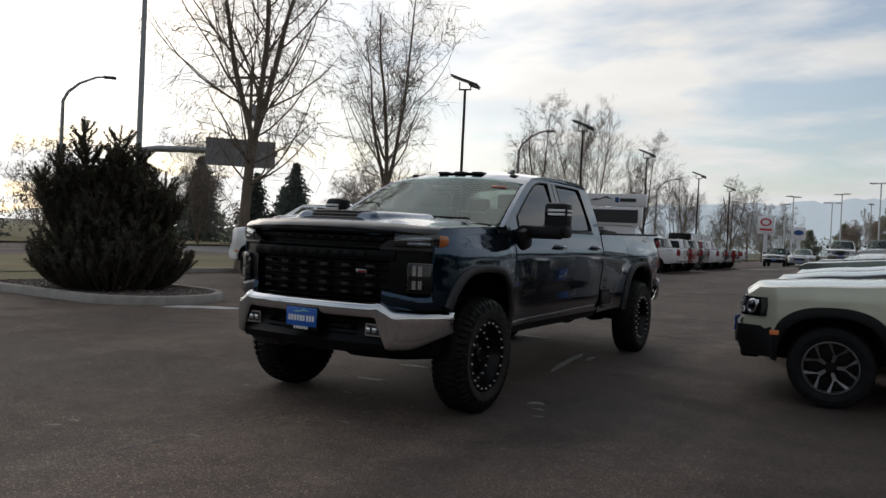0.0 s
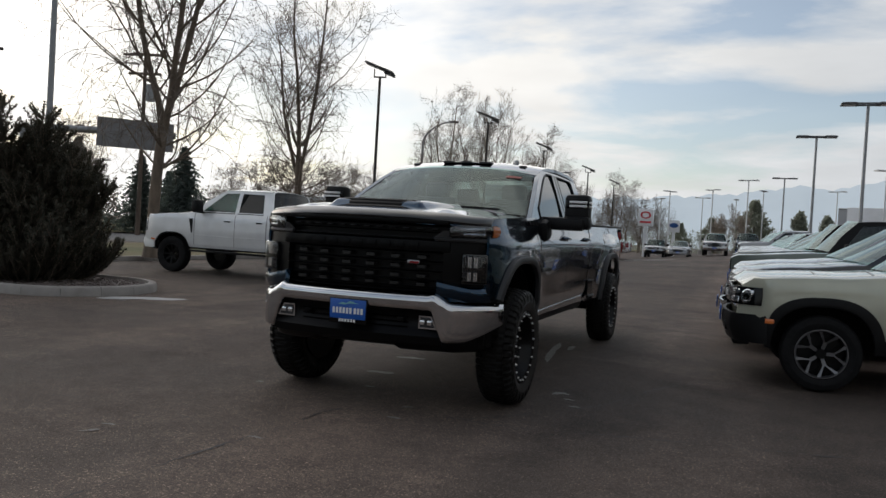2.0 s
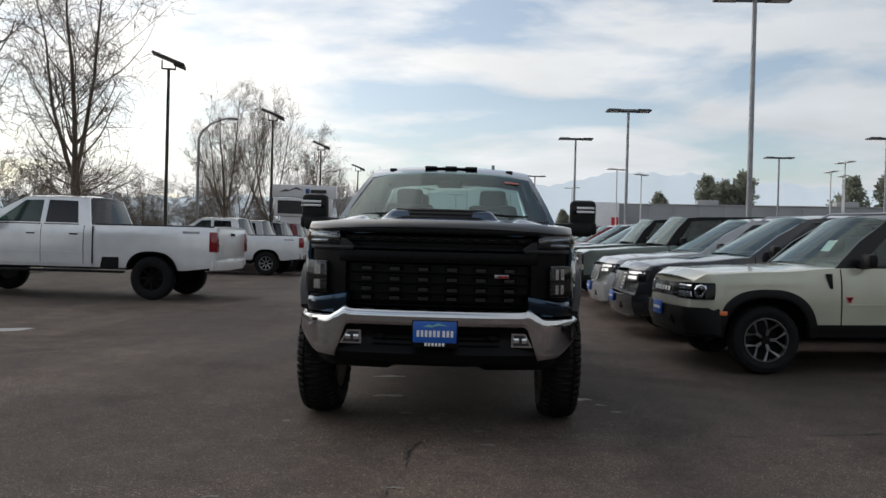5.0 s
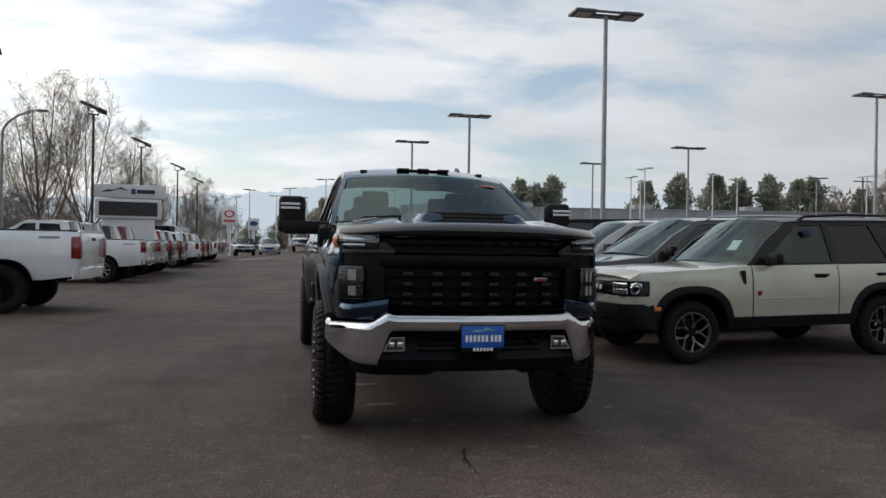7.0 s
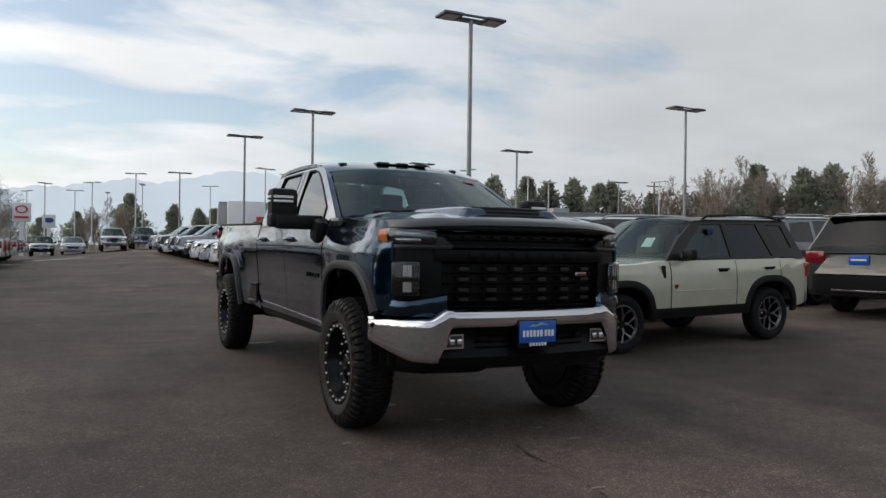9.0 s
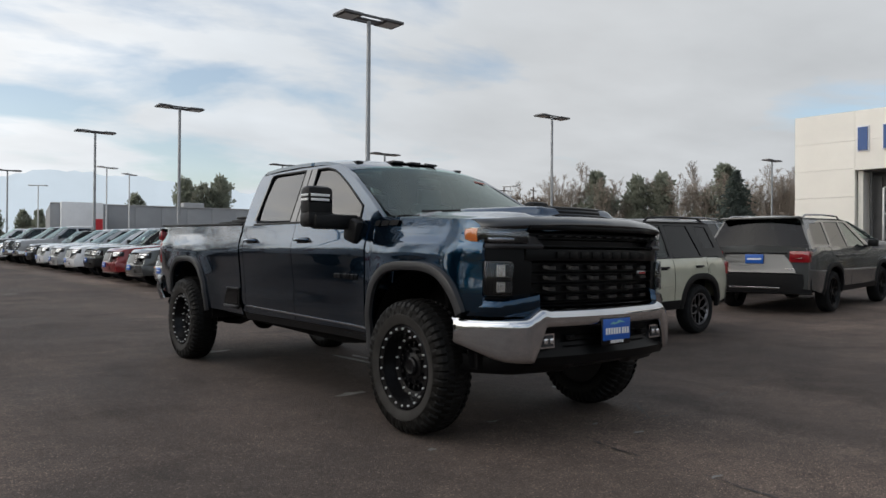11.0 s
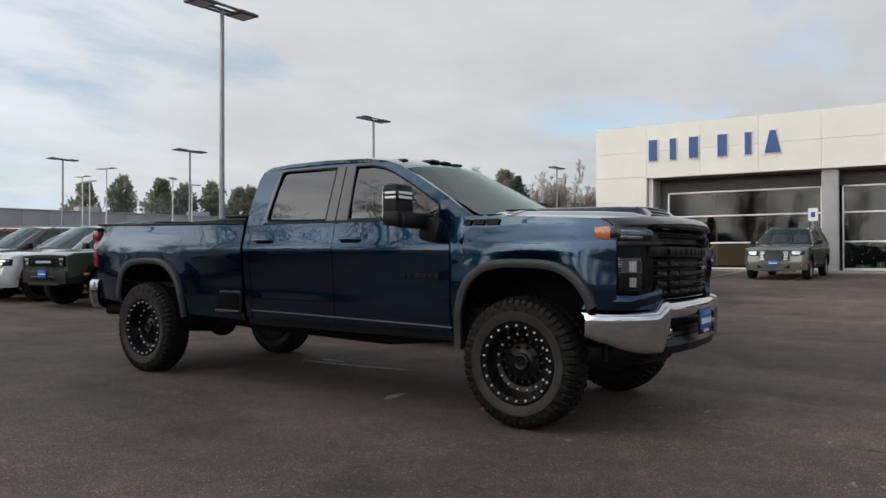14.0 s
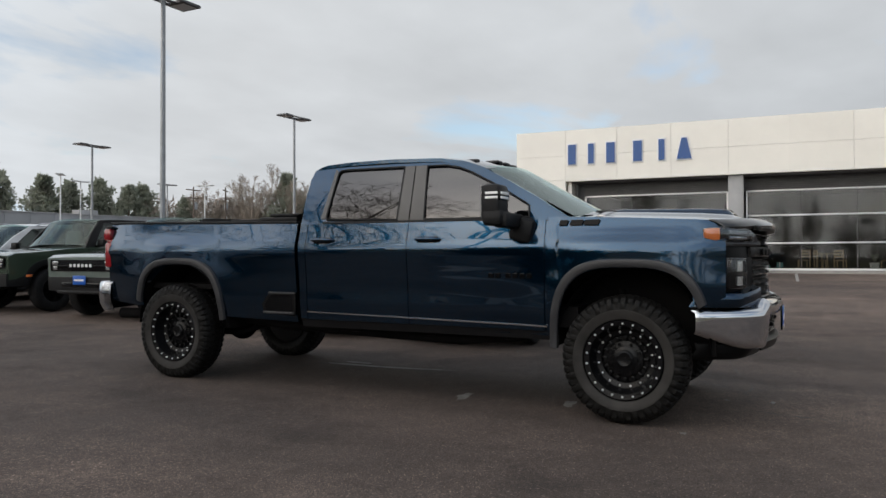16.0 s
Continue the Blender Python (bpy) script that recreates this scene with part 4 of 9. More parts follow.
def build_hero():
    t = thing("pickup_truck", "dark blue lifted crew-cab pickup truck with a chrome front bumper", "pickup truck")
    # front fenders
    for bm in hero_skin(-0.655, 0.615, hero_bot, hero_shoulder, 0.0, rows=16, step=0.06):
        part("fender", bm, "blue", t, angle=40)
    # hood
    rows = []
    for i in range(61):
        k = (i / 60) ** 1.25
        row = []
        for j in range(97):
            q = -1 + 2 * j / 96
            x = q * 0.945
            y = hood_front(x) + (0.44 - 0.13 * (1 - q * q) - hood_front(x)) * k
            x = q * min(0.95, hero_w(max(y, -0.62), hero_shoulder(y)) - 0.012)
            row.append((x, y, hero_hood(x, y)))
        rows.append(row)
    hood = part("hood", grid(bmesh.new(), rows, (0, 0, -0.025)), "blue", t, angle=50)

    # the dark slot of the scoop, on the rise of the raised middle
    def on_hood(a, b, ya, yb, lift, n=16, m=4):
        out = []
        for i in range(m + 1):
            y = ya + (yb - ya) * i / m
            w = a + (b - a) * i / m
            out.append([(w * (-1 + 2 * j / n), y + 0.012 * (1 - 2 * j / n) ** 2, hero_hood(w * (-1 + 2 * j / n), y) + lift) for j in range(n + 1)])
        return out
    sc = part("scoop_inlet", grid(bmesh.new(), on_hood(0.345, 0.375, -0.698, -0.600, 0.005), (0, 0, -0.01)), "frame", hood, "black hood scoop inlet", angle=40)
    for k in range(3):
        y = -0.682 + 0.026 * k
        part("fin", grid(bmesh.new(), on_hood(0.30, 0.30, y, y + 0.010, 0.008, 12, 1), (0, 0, -0.006)), "gloss_black", sc, angle=30)
    for y, w in ((-0.596, 0.350), (-0.698, 0.335)):
        bm = bmesh.new()
        pipe(bm, [(w * (-1 + j / 8), y + 0.012 * (1 - j / 8) ** 2, hero_hood(w * (-1 + j / 8), y) - 0.001) for j in range(17)], 0.006, 8)
        part("scoop_rim", bm, "blue", hood, angle=60)
    for s in (-1, 1):
        part("hood_vent", grid(bmesh.new(), [[(s * x, y, hero_hood(x, y) + 0.006) for y in (0.19 + (x - 0.6) * 0.2, 0.25 + (x - 0.6) * 0.2)] for x in (0.60, 0.66, 0.72, 0.78)], (0, 0, -0.006)), "chrome_dull", hood, angle=0)
    # smoked deflector along the hood's front edge
    rows = []
    for i in range(41):
        x = 0.955 * (-1 + i / 20)
        y, cy = hood_front(x), 0.20 * x
        z = lambda yy: hero_hood(x, yy)
        rows.append([(x, y + 0.075, z(y + 0.075) + 0.010), (x, y + 0.03, z(y + 0.04) + 0.016), (x, y - 0.012, z(y + 0.03) - 0.002), (x, y - 0.020, z(y + 0.03) - 0.016), (x, y - 0.010, z(y + 0.03) - 0.030)])
    part("bug_deflector", grid(bmesh.new(), rows, (0, 0.008, -0.006)), "smoke", t, "smoked black deflector on the hood edge", angle=50)

    # grille and nose
    bm = bmesh.new()
    rows = [[(x * 0.93, nose_y(x * 0.93) + 0.11, z) for x in [-1 + i / 12 for i in range(25)]] for z in (0.80, 1.0, 1.2, 1.43)]
    part("nose_backing", grid(bm, rows, (0, 0.05, 0)), "frame", t, angle=0)

    def bar(z, h, half, out, mat, name, rad=0.010, parent=None):
        rows = []
        for i in range(29):
            x = half * (-1 + i / 14)
            y = nose_y(x)
            rows.append([(x, y + 0.05, z - h / 2), (x, y - out, z - h / 2 + rad), (x, y - out - 0.006, z), (x, y - out, z + h / 2 - rad), (x, y + 0.05, z + h / 2)])
        return part(name, grid(bmesh.new(), rows, (0, 0.02, 0)), mat, parent or grille, angle=50)
    bm = bmesh.new()
    for i in range(24):
        x0, x1 = -0.68 + 1.36 * i / 24, -0.68 + 1.36 * (i + 1) / 24
        y0, y1 = nose_y(x0) + 0.05, nose_y(x1) + 0.05
        prism(bm, [(x0, y0, 0.86), (x1, y1, 0.86), (x1, y1, 1.43), (x0, y0, 1.43)], (0, 0.02, 0))
    grille = part("grille", bm, "deep_black", t, "black grille with slatted mesh and a broad crossbar", angle=20)
    bar(1.236, 0.096, 0.70, 0.006, "deep_black", "crossbar", 0.012)
    bar(1.290, 0.012, 0.70, 0.012, "flare", "crossbar_edge", 0.004)
    bar(1.408, 0.050, 0.70, 0.046, "deep_black", "top_bar")
    bar(0.912, 0.03, 0.665, 0.010, "gloss_black", "lower_bar")
    for z in (1.378, 1.335):
        bar(z, 0.010, 0.66, -0.012, "deep_black", "slat", 0.003)
    for z in (1.190, 1.124, 1.055, 0.988, 0.938):
        bar(z, 0.014, 0.655, -0.006, "deep_black", "slat", 0.004)
    for r, z in enumerate((1.157, 1.090, 1.022, 0.962)):
        for i in range(6):
            x = -0.50 + 0.2 * i
            if abs(x) < 0.64:
                blk = prism(bmesh.new(), [(x - 0.050, nose_y(x) + 0.035, z + 0.016), (x + 0.050, nose_y(x) + 0.035, z + 0.016), (x + 0.034, nose_y(x) - 0.004, z + 0.008), (x - 0.034, nose_y(x) - 0.004, z + 0.008)], (0, 0, -0.022))
                part("grille_block", blk, "grille_grey", grille, angle=0)
    for r, z in enumerate((1.356, 1.396)):
        for i in range(12):
            x = -0.58 + 1.16 * i / 11
            part("grille_block", boxed((x, nose_y(x) + 0.02, z), (0.05, 0.03, 0.010), 0.003), "gloss_black", grille, angle=30)
    # name blocks on the crossbar and the red trim mark
    for i in range(9):
        x = -0.44 + 0.11 * i
        part("badge_block", boxed((x, nose_y(x) - 0.012, 1.236), (0.078, 0.008, 0.046), 0.003), "deep_black", grille, angle=30)
    bd = part("trim_badge", boxed((0.445, nose_y(0.445) - 0.008, 1.118), (0.100, 0.012, 0.024), 0.004), "alloy", grille, angle=30)
    part("red_bar", boxed((0.455, nose_y(0.445) - 0.016, 1.116), (0.072, 0.004, 0.016)), "red", bd, angle=0)
    # lamps
    for s in (-1, 1):
        def strip(pts, out, thick):
            rr = []
            for (x, y, z0, z1) in pts:
                n = Vector((s * max(0.0, (x - 0.6) / 0.36) ** 1.2, -1 + 0.85 * max(0.0, (x - 0.6) / 0.36) ** 2, 0)).normalized() * out
                rr.append([(s * x + n.x, y + n.y, z0), (s * x + n.x * 1.5, y + n.y * 1.5, (z0 + z1) / 2), (s * x + n.x, y + n.y, z1)])
            return grid(bmesh.new(), rr, thick)
        whole = [(0.695, -0.795, 1.310, 1.378), (0.74, -0.775, 1.309, 1.390), (0.82, -0.735, 1.308, 1.400), (0.89, -0.690, 1.308, 1.405), (0.935, -0.640, 1.310, 1.406), (0.955, -0.575, 1.314, 1.403), (0.962, -0.515, 1.326, 1.398)]
        lamp = part("headlight", strip(whole, 0.012, (-s * 0.03, 0.05, 0)), "gloss_black", t, "slim headlight with an amber outer corner", angle=40)
        part("turn_lens", strip([(0.943, -0.612, 1.318, 1.399), (0.950, -0.590, 1.317, 1.400), (0.956, -0.570, 1.318, 1.399), (0.963, -0.520, 1.330, 1.395)], 0.022, (-s * 0.01, 0.01, 0)), "amber", lamp, "amber lens", angle=40)
        part("reflector", strip([(0.72, -0.784, 1.356, 1.372), (0.76, -0.766, 1.356, 1.378), (0.82, -0.735, 1.356, 1.382), (0.905, -0.676, 1.358, 1.386)], 0.020, (0, 0.01, 0)), "reflector", lamp, angle=40)
        part("projector", strip([(0.78, -0.756, 1.320, 1.342), (0.85, -0.717, 1.320, 1.344), (0.905, -0.675, 1.320, 1.344)], 0.020, (0, 0.01, 0)), "reflector", lamp, angle=40)
        lens = part("lamp_glass", strip(whole, 0.024, (-s * 0.004, 0.004, 0)), "lens", lamp, angle=40)
        lens.visible_shadow = False
        # trim blade between the slim lamp and the grille
        part("lamp_blade", prism(bmesh.new(), [(s * 0.690, nose_y(0.690) - 0.020, 1.352), (s * 0.700, nose_y(0.70) - 0.014, 1.300), (s * 0.60, nose_y(0.60) - 0.018, 1.284), (s * 0.585, nose_y(0.585) - 0.018, 1.300), (s * 0.655, nose_y(0.655) - 0.020, 1.350)], (0, 0.03, 0)), "flare", t, angle=0)
        # grey ledge under the slim lamp
        rows = [[(s * x, y - 0.018, 1.276), (s * x, y - 0.030, 1.290), (s * x, y - 0.016, 1.304)] for x, y in ((0.60, -0.832), (0.69, -0.798), (0.78, -0.756), (0.87, -0.704), (0.925, -0.655), (0.950, -0.600))]
        part("lamp_ledge", grid(bmesh.new(), rows, (0, 0.03, 0)), "flare", t, angle=50)
        # black panel round the tall cluster
        rows = []
        for (x, y) in ((0.655, -0.800), (0.78, -0.742), (0.88, -0.690), (0.925, -0.650), (0.948, -0.610)):
            rows.append([(s * x, y, 0.960), (s * x, y - 0.006, 1.10), (s * x, y - 0.004, 1.22), (s * x, y + 0.004, 1.300)])
        part("lamp_surround", grid(bmesh.new(), rows, (-s * 0.02, 0.05, 0)), "deep_black", t, angle=50)
        turn = Matrix.Rotation(s * 0.50, 4, "Z")
        cluster = part("lamp_cluster", box(bmesh.new(), (s * 0.865, -0.700, 1.086), (0.185, 0.05, 0.215), 0.016, turn), "deep_black", t, "tall lower headlight cluster", angle=40)
        ax = Vector((0.878 * s, 0.479 * 1.0, 0)) * s
        for z, h in ((1.136, 0.085), (1.034, 0.074)):
            part("projector", box(bmesh.new(), (s * 0.842, -0.735, z), (0.115, 0.03, h + 0.006), 0.018, turn), "lamp_inner", cluster, angle=40)
            for k in range(7):
                d = turn @ Vector((-0.045 + 0.015 * k, -0.016, 0))
                # bright flutes paint in the bowl's highlights; the others stay dark
                part("flute", tube(bmesh.new(), (s * 0.842 + d.x, -0.735 + d.y, z - h * 0.42), (s * 0.842 + d.x, -0.735 + d.y, z + h * 0.42), 0.0075, 0.0075, 8), "reflector" if k in (2, 3) or (k > 4 if s > 0 else k < 2) else "lamp_inner", cluster, angle=60)
            part("divider", box(bmesh.new(), (s * 0.842, -0.752, z), (0.10, 0.01, 0.008), 0, turn), "interior", cluster, angle=0)
        lens = part("lens", box(bmesh.new(), (s * 0.866, -0.712, 1.086), (0.195, 0.06, 0.225), 0.016, turn), "lens", cluster, angle=40)
        lens.visible_shadow = False
        # blue sill below the cluster
        rows = []
        for (x, y) in ((0.635, -0.86), (0.74, -0.825), (0.86, -0.765), (0.93, -0.70), (0.965, -0.60), (0.985, -0.46)):
            rows.append([(s * x, y + 0.02, 0.850), (s * (x + 0.004), y - 0.010, 0.900), (s * x, y, 0.945 + 0.04 * max(0, (0.86 - x) / 0.22)), (s * (x - 0.01), y + 0.05, 0.962 + 0.04 * max(0, (0.86 - x) / 0.22))])
        part("nose_corner", grid(bmesh.new(), rows, (-s * 0.02, 0.03, 0)), "blue", t, angle=50)

    # bumper: wrapped chrome with a lowered middle
    def bump(x):
        return -0.965 + 0.075 * (abs(x) / 0.7) ** 2.2 if abs(x) < 0.70 else -0.89 + 0.46 * ((abs(x) - 0.70) / 0.335) ** 1.7
    rows = []
    xs = [-1.02 + 2.04 * i / 84 for i in range(85)]
    for x in xs:
        ax = abs(x)
        y = bump(x)
        top = 0.893 if ax < 0.60 else (0.893 + 0.014 * (ax - 0.60) / 0.04 if ax < 0.64 else 0.907 - 0.069 * min(1, (ax - 0.64) / 0.10))
        top = top if ax < 0.74 else 0.838 - 0.012 * (ax - 0.74) / 0.30
        low = 0.780 if ax < 0.625 else (0.780 - 0.215 * (ax - 0.625) / 0.08 if ax < 0.705 else 0.565 + 0.10 * max(0, (ax - 0.84) / 0.18) ** 1.4)
        n = Vector((0, -1, 0)) if ax < 0.7 else Vector((math.copysign(0.75, x), -0.66, 0))
        rows.append([(x, y + 0.09 * (1 - min(1, max(0, ax - 0.7) / 0.3)) + 0.02, top + 0.004), (x, y + 0.022, top + 0.004)] + [(x + n.x * 0.012 * k, y + n.y * 0.012 * k, z) for z, k in ((top - 0.012, 0.9), (top - 0.032, 1.62), (top - 0.048, 1.70), (top - 0.060, 1.71), (top * 0.6 + low * 0.4, 1.75), (top * 0.3 + low * 0.7, 1.62), (low + 0.034, 1.55), (low + 0.015, 1.1), (low, -0.6))])
    bumper = part("front_bumper", grid(bmesh.new(), rows, (0, 0.012, 0)), "chrome", t, "polished chrome wrap-around front bumper", angle=50)
    # dark middle panel with the air slot
    rows = []
    for i in range(21):
        x = 0.70 * (-1 + i / 10)
        y = bump(x) + 0.012
        rows.append([(x, y + 0.01, 0.792), (x, y + 0.045, 0.755), (x, y + 0.05, 0.68), (x, y + 0.02, 0.63), (x, y - 0.004, 0.600), (x, y + 0.01, 0.545)])
    part("bumper_insert", grid(bmesh.new(), rows, (0, 0.02, 0)), "deep_black", bumper, angle=40)
    for z in (0.725, 0.690, 0.655):
        rows = [[(0.44 * (-1 + i / 8), bump(0.44 * (-1 + i / 8)) + 0.05, z - 0.006), (0.44 * (-1 + i / 8), bump(0.44 * (-1 + i / 8)) + 0.035, z), (0.44 * (-1 + i / 8), bump(0.44 * (-1 + i / 8)) + 0.05, z + 0.006)] for i in range(17)]
        part("air_slat", grid(bmesh.new(), rows), "gloss_black", bumper, angle=40)
    for s in (-1, 1):
        fp = [(s * x, -0.888 - 0.02 * (0.6 - x), z) for x, z in ((0.520, 0.652), (0.672, 0.652), (0.622, 0.744), (0.524, 0.744))]
        fl = part("fog_lamp", prism(bmesh.new(), fp, (0, 0.05, 0)), "chrome", bumper, "chrome-framed fog lamp", angle=0)
        c0 = sum((Vector(q) for q in fp), Vector()) / 4
        part("fog_bowl", prism(bmesh.new(), [c0 + (Vector(q) - c0) * 0.74 + Vector((0, -0.003, 0)) for q in fp], (0, -0.003, 0)), "interior", fl, angle=0)
        for dx in (-0.028, 0.028):
            part("fog_glass", box(bmesh.new(), (c0.x + dx, c0.y - 0.010, c0.z), (0.038, 0.012, 0.036), 0.006), "reflector", fl, angle=40)
        part("tow_hook", box(bmesh.new(), (s * 0.39, -0.91, 0.71), (0.06, 0.05, 0.03), 0.01), "frame", bumper, angle=40)
    rows = []
    for i in range(45):
        x = -0.94 + 1.88 * i / 44
        y = bump(x * 1.03) + 0.10
        zl = 0.478 if abs(x) > 0.30 else 0.500
        rows.append([(x, y, 0.59), (x, y - 0.012, 0.54), (x, y + 0.02, zl + 0.015), (x, y + 0.06, zl)])
    part("valance", grid(bmesh.new(), rows, (0, 0.03, 0.01)), "deep_black", t, "black plastic lower valance", angle=40)
    # plate with bars in place of writing
    pl = part("front_plate", boxed((-0.005, -0.985, 0.740), (0.315, 0.014, 0.182), 0.006), "gloss_black", t, "blue front plate with white bars in a black frame", angle=30)
    part("plate_face", boxed((-0.005, -0.993, 0.752), (0.296, 0.008, 0.140), 0.004), "plate_blue", pl, angle=30)
    for k in range(9):
        part("plate_bar", boxed((-0.119 + 0.028 * k + (0.008 if k > 5 else 0), -0.998, 0.742), (0.018, 0.004, 0.042)), "white", pl, angle=0)
    part("plate_hills", prism(bmesh.new(), [(-0.085, -0.998, 0.788), (-0.045, -0.998, 0.802), (-0.02, -0.998, 0.795), (0.015, -0.998, 0.813), (0.085, -0.998, 0.794), (0.02, -0.998, 0.796), (-0.03, -0.998, 0.784)], (0, -0.003, 0)), "teal", pl, angle=0)
    for k in range(6):
        part("plate_bar", boxed((-0.065 + 0.024 * k, -0.998, 0.672), (0.016, 0.004, 0.020)), "white", pl, angle=0)

    # cab lower body and doors
    for bm in hero_skin(0.615, 2.955, hero_bot, 1.478, -0.012, rows=10, step=0.25):
        part("cab_side", bm, "blue", t, angle=40)
    belt = 1.482
    for (a, b, hy) in ((0.640, 1.835, 1.643), (1.843, 2.872, 2.690)):
        for s, bm in zip((-1, 1), hero_skin(a, b, lambda y: 0.636, belt, 0.0, rows=18, step=0.10)):
            door = part("door", bm, "blue", t, "dark blue crew-cab door", angle=40)
            wx = s * (hero_w(hy, 1.335) + 0.004)
            cup = part("handle_cup", box(bmesh.new(), (wx, hy, 1.335), (0.012, 0.19, 0.052), 0.005), "gloss_black", door, angle=40)
            hb = bmesh.new()
            pipe(hb, [(wx + s * 0.002, hy - 0.115, 1.338), (wx + s * 0.030, hy - 0.090, 1.340), (wx + s * 0.036, hy, 1.342), (wx + s * 0.030, hy + 0.090, 1.340), (wx + s * 0.002, hy + 0.115, 1.338)], [0.010, 0.014, 0.015, 0.014, 0.010], 8)
            part("door_handle", hb, "blue", door, angle=60)
    for bm in hero_skin(0.62, 2.88, lambda y: 0.664 + 0.0145 * (y - 0.62), lambda y: 0.674 + 0.0145 * (y - 0.62), 0.006, rows=2, step=0.2, thick=0.01):
        part("rocker_trim", bm, "chrome", t, "thin chrome strip along the rocker", angle=40)
    for bm in hero_skin(0.545, 2.955, lambda y: 0.565, lambda y: 0.640, -0.012, rows=3, step=0.2):
        part("rocker", bm, "black_plastic", t, angle=40)
    # model badges as dark bars
    for s in (-1, 1):
        for k in range(6):
            y = 0.76 + 0.058 * k + (0.03 if k > 3 else 0)
            part("door_badge", boxed((s * (hero_w(y, 1.05) + 0.004), y, 1.050), (0.008, 0.044, 0.040), 0.002), "gloss_black", t, angle=0)
        for k, (dy, w) in enumerate(((0, 0.11), (0.115, 0.095), (0.215, 0.06))):
            y = 0.285 + (0.255 - dy if s > 0 else dy)
            x = s * (hero_w(y, 1.45) + 0.008)
            bm = bmesh.new()
            prism(bm, [(x + s * 0.008, y - w / 2, 1.436), (x + s * 0.008, y + w / 2, 1.436), (x, y + w / 2 - 0.016, 1.474), (x, y - w / 2 - 0.016, 1.474)], (s * 0.004, 0, 0))
            part("fender_badge", bm, "deep_black", t, angle=0)
    # the cab's back corner behind the rear door
    for bm in hero_skin(2.880, 2.955, lambda y: 0.640, 1.482, 0.0, rows=14, step=0.05):
        part("cab_corner", bm, "blue", t, angle=40)
    # cab frame with real openings
    zb, zr = 1.478, 1.985

    def side(s):
        def f(y, z):
            k = (z - zb) / (zr - zb)
            return (s * (0.962 - 0.145 * k - 0.045 * k * k), y, z)
        return f
    outer = [(0.43, zb), (0.72, 1.66), (1.02, 1.825), (1.24, 1.936), (1.42, 1.995), (1.64, 2.026), (2.10, 2.042), (2.55, 2.038), (2.80, 2.022), (2.915, 1.985), (2.945, 1.90), (2.955, 1.70), (2.955, zb)]
    front = [(0.775, 1.505), (0.785, 1.600), (0.94, 1.692), (1.13, 1.798), (1.32, 1.892), (1.44, 1.938), (1.56, 1.962), (1.748, 1.966), (1.702, 1.505)]
    rear = [(1.958, 1.508), (1.970, 1.970), (2.560, 1.972), (2.630, 1.966), (2.652, 1.94), (2.690, 1.545), (2.672, 1.515)]
    for s in (-1, 1):
        f = side(s)
        fr = part("cab_frame", holed(bmesh.new(), outer, [front, rear], f, (-s * 0.045, 0, 0)), "blue", t, angle=30)
        for nm, poly in (("front", front), ("rear", rear)):
            # the glass follows the bowed side, row by row between the opening's edges
            z0, z1 = min(p[1] for p in poly), max(p[1] for p in poly)
            rows = []
            for i in range(19):
                z = z0 + (z1 - z0) * (0.002 + 0.996 * i / 18)
                cut = [a[0] + (b[0] - a[0]) * (z - a[1]) / (b[1] - a[1]) for a, b in zip(poly, poly[1:] + poly[:1]) if (a[1] - z) * (b[1] - z) < 0]
                lo, hi = min(cut), max(cut)
                rows.append([Vector(f(lo + (hi - lo) * j / 6, z)) - Vector((s * 0.014, 0, 0)) for j in range(7)])
            part("side_glass", grid(bmesh.new(), rows, (-s * 0.006, 0, 0)), "cab_window", fr, "dark tinted side window", angle=40).visible_shadow = False
            n = len(poly)
            for i in range(n):
                a, b = Vector(f(*poly[i])), Vector(f(*poly[(i + 1) % n]))
                part("window_seal", tube(bmesh.new(), a + Vector((s * 0.001, 0, 0)), b + Vector((s * 0.001, 0, 0)), 0.009, 0.009, 6), "black_plastic", fr, angle=60)
        part("pillar_trim", prism(bmesh.new(), [Vector(f(1.706, 1.500)), Vector(f(1.952, 1.500)), Vector(f(1.964, 1.974)), Vector(f(1.752, 1.974))], (s * 0.006, 0, 0)), "pillar_gloss", fr, "gloss black pillar trim", angle=0)
        part("quarter_trim", prism(bmesh.new(), [Vector(f(2.698, 1.530)), Vector(f(2.745, 1.530)), Vector(f(2.690, 1.985)), Vector(f(2.660, 1.965))], (s * 0.004, 0, 0)), "pillar_gloss", fr, angle=0)
        part("door_seam", prism(bmesh.new(), [Vector(f(1.835, 1.500)), Vector(f(1.843, 1.500)), Vector(f(1.866, 1.974)), Vector(f(1.858, 1.974))], (s * 0.009, 0, 0)), "frame", fr, angle=0)
        part("belt_seal", prism(bmesh.new(), [Vector(f(0.74, 1.487)), Vector(f(2.72, 1.487)), Vector(f(2.72, 1.502)), Vector(f(0.76, 1.502))], (s * 0.008, 0, 0)), "black_plastic", fr, angle=0)
    # roof
    rows = []
    for i in range(25):
        y = 1.20 + 1.735 * i / 24
        edge_z = lerp([(1.20, 1.920), (1.24, 1.938), (1.42, 1.997), (1.64, 2.028), (2.10, 2.044), (2.55, 2.040), (2.80, 2.024), (2.90, 1.995), (2.935, 1.965)], y)
        rows.append([(x * 0.772, y - 0.10 * (1 - x * x) * max(0, (1.5 - y) / 0.30) * 0.6, edge_z + 0.050 * (1 - abs(x) ** 2.6)) for x in [-1 + k / 12 for k in range(25)]])
    roof = part("roof", grid(bmesh.new(), rows, (0, 0, -0.03)), "blue", t, angle=50)
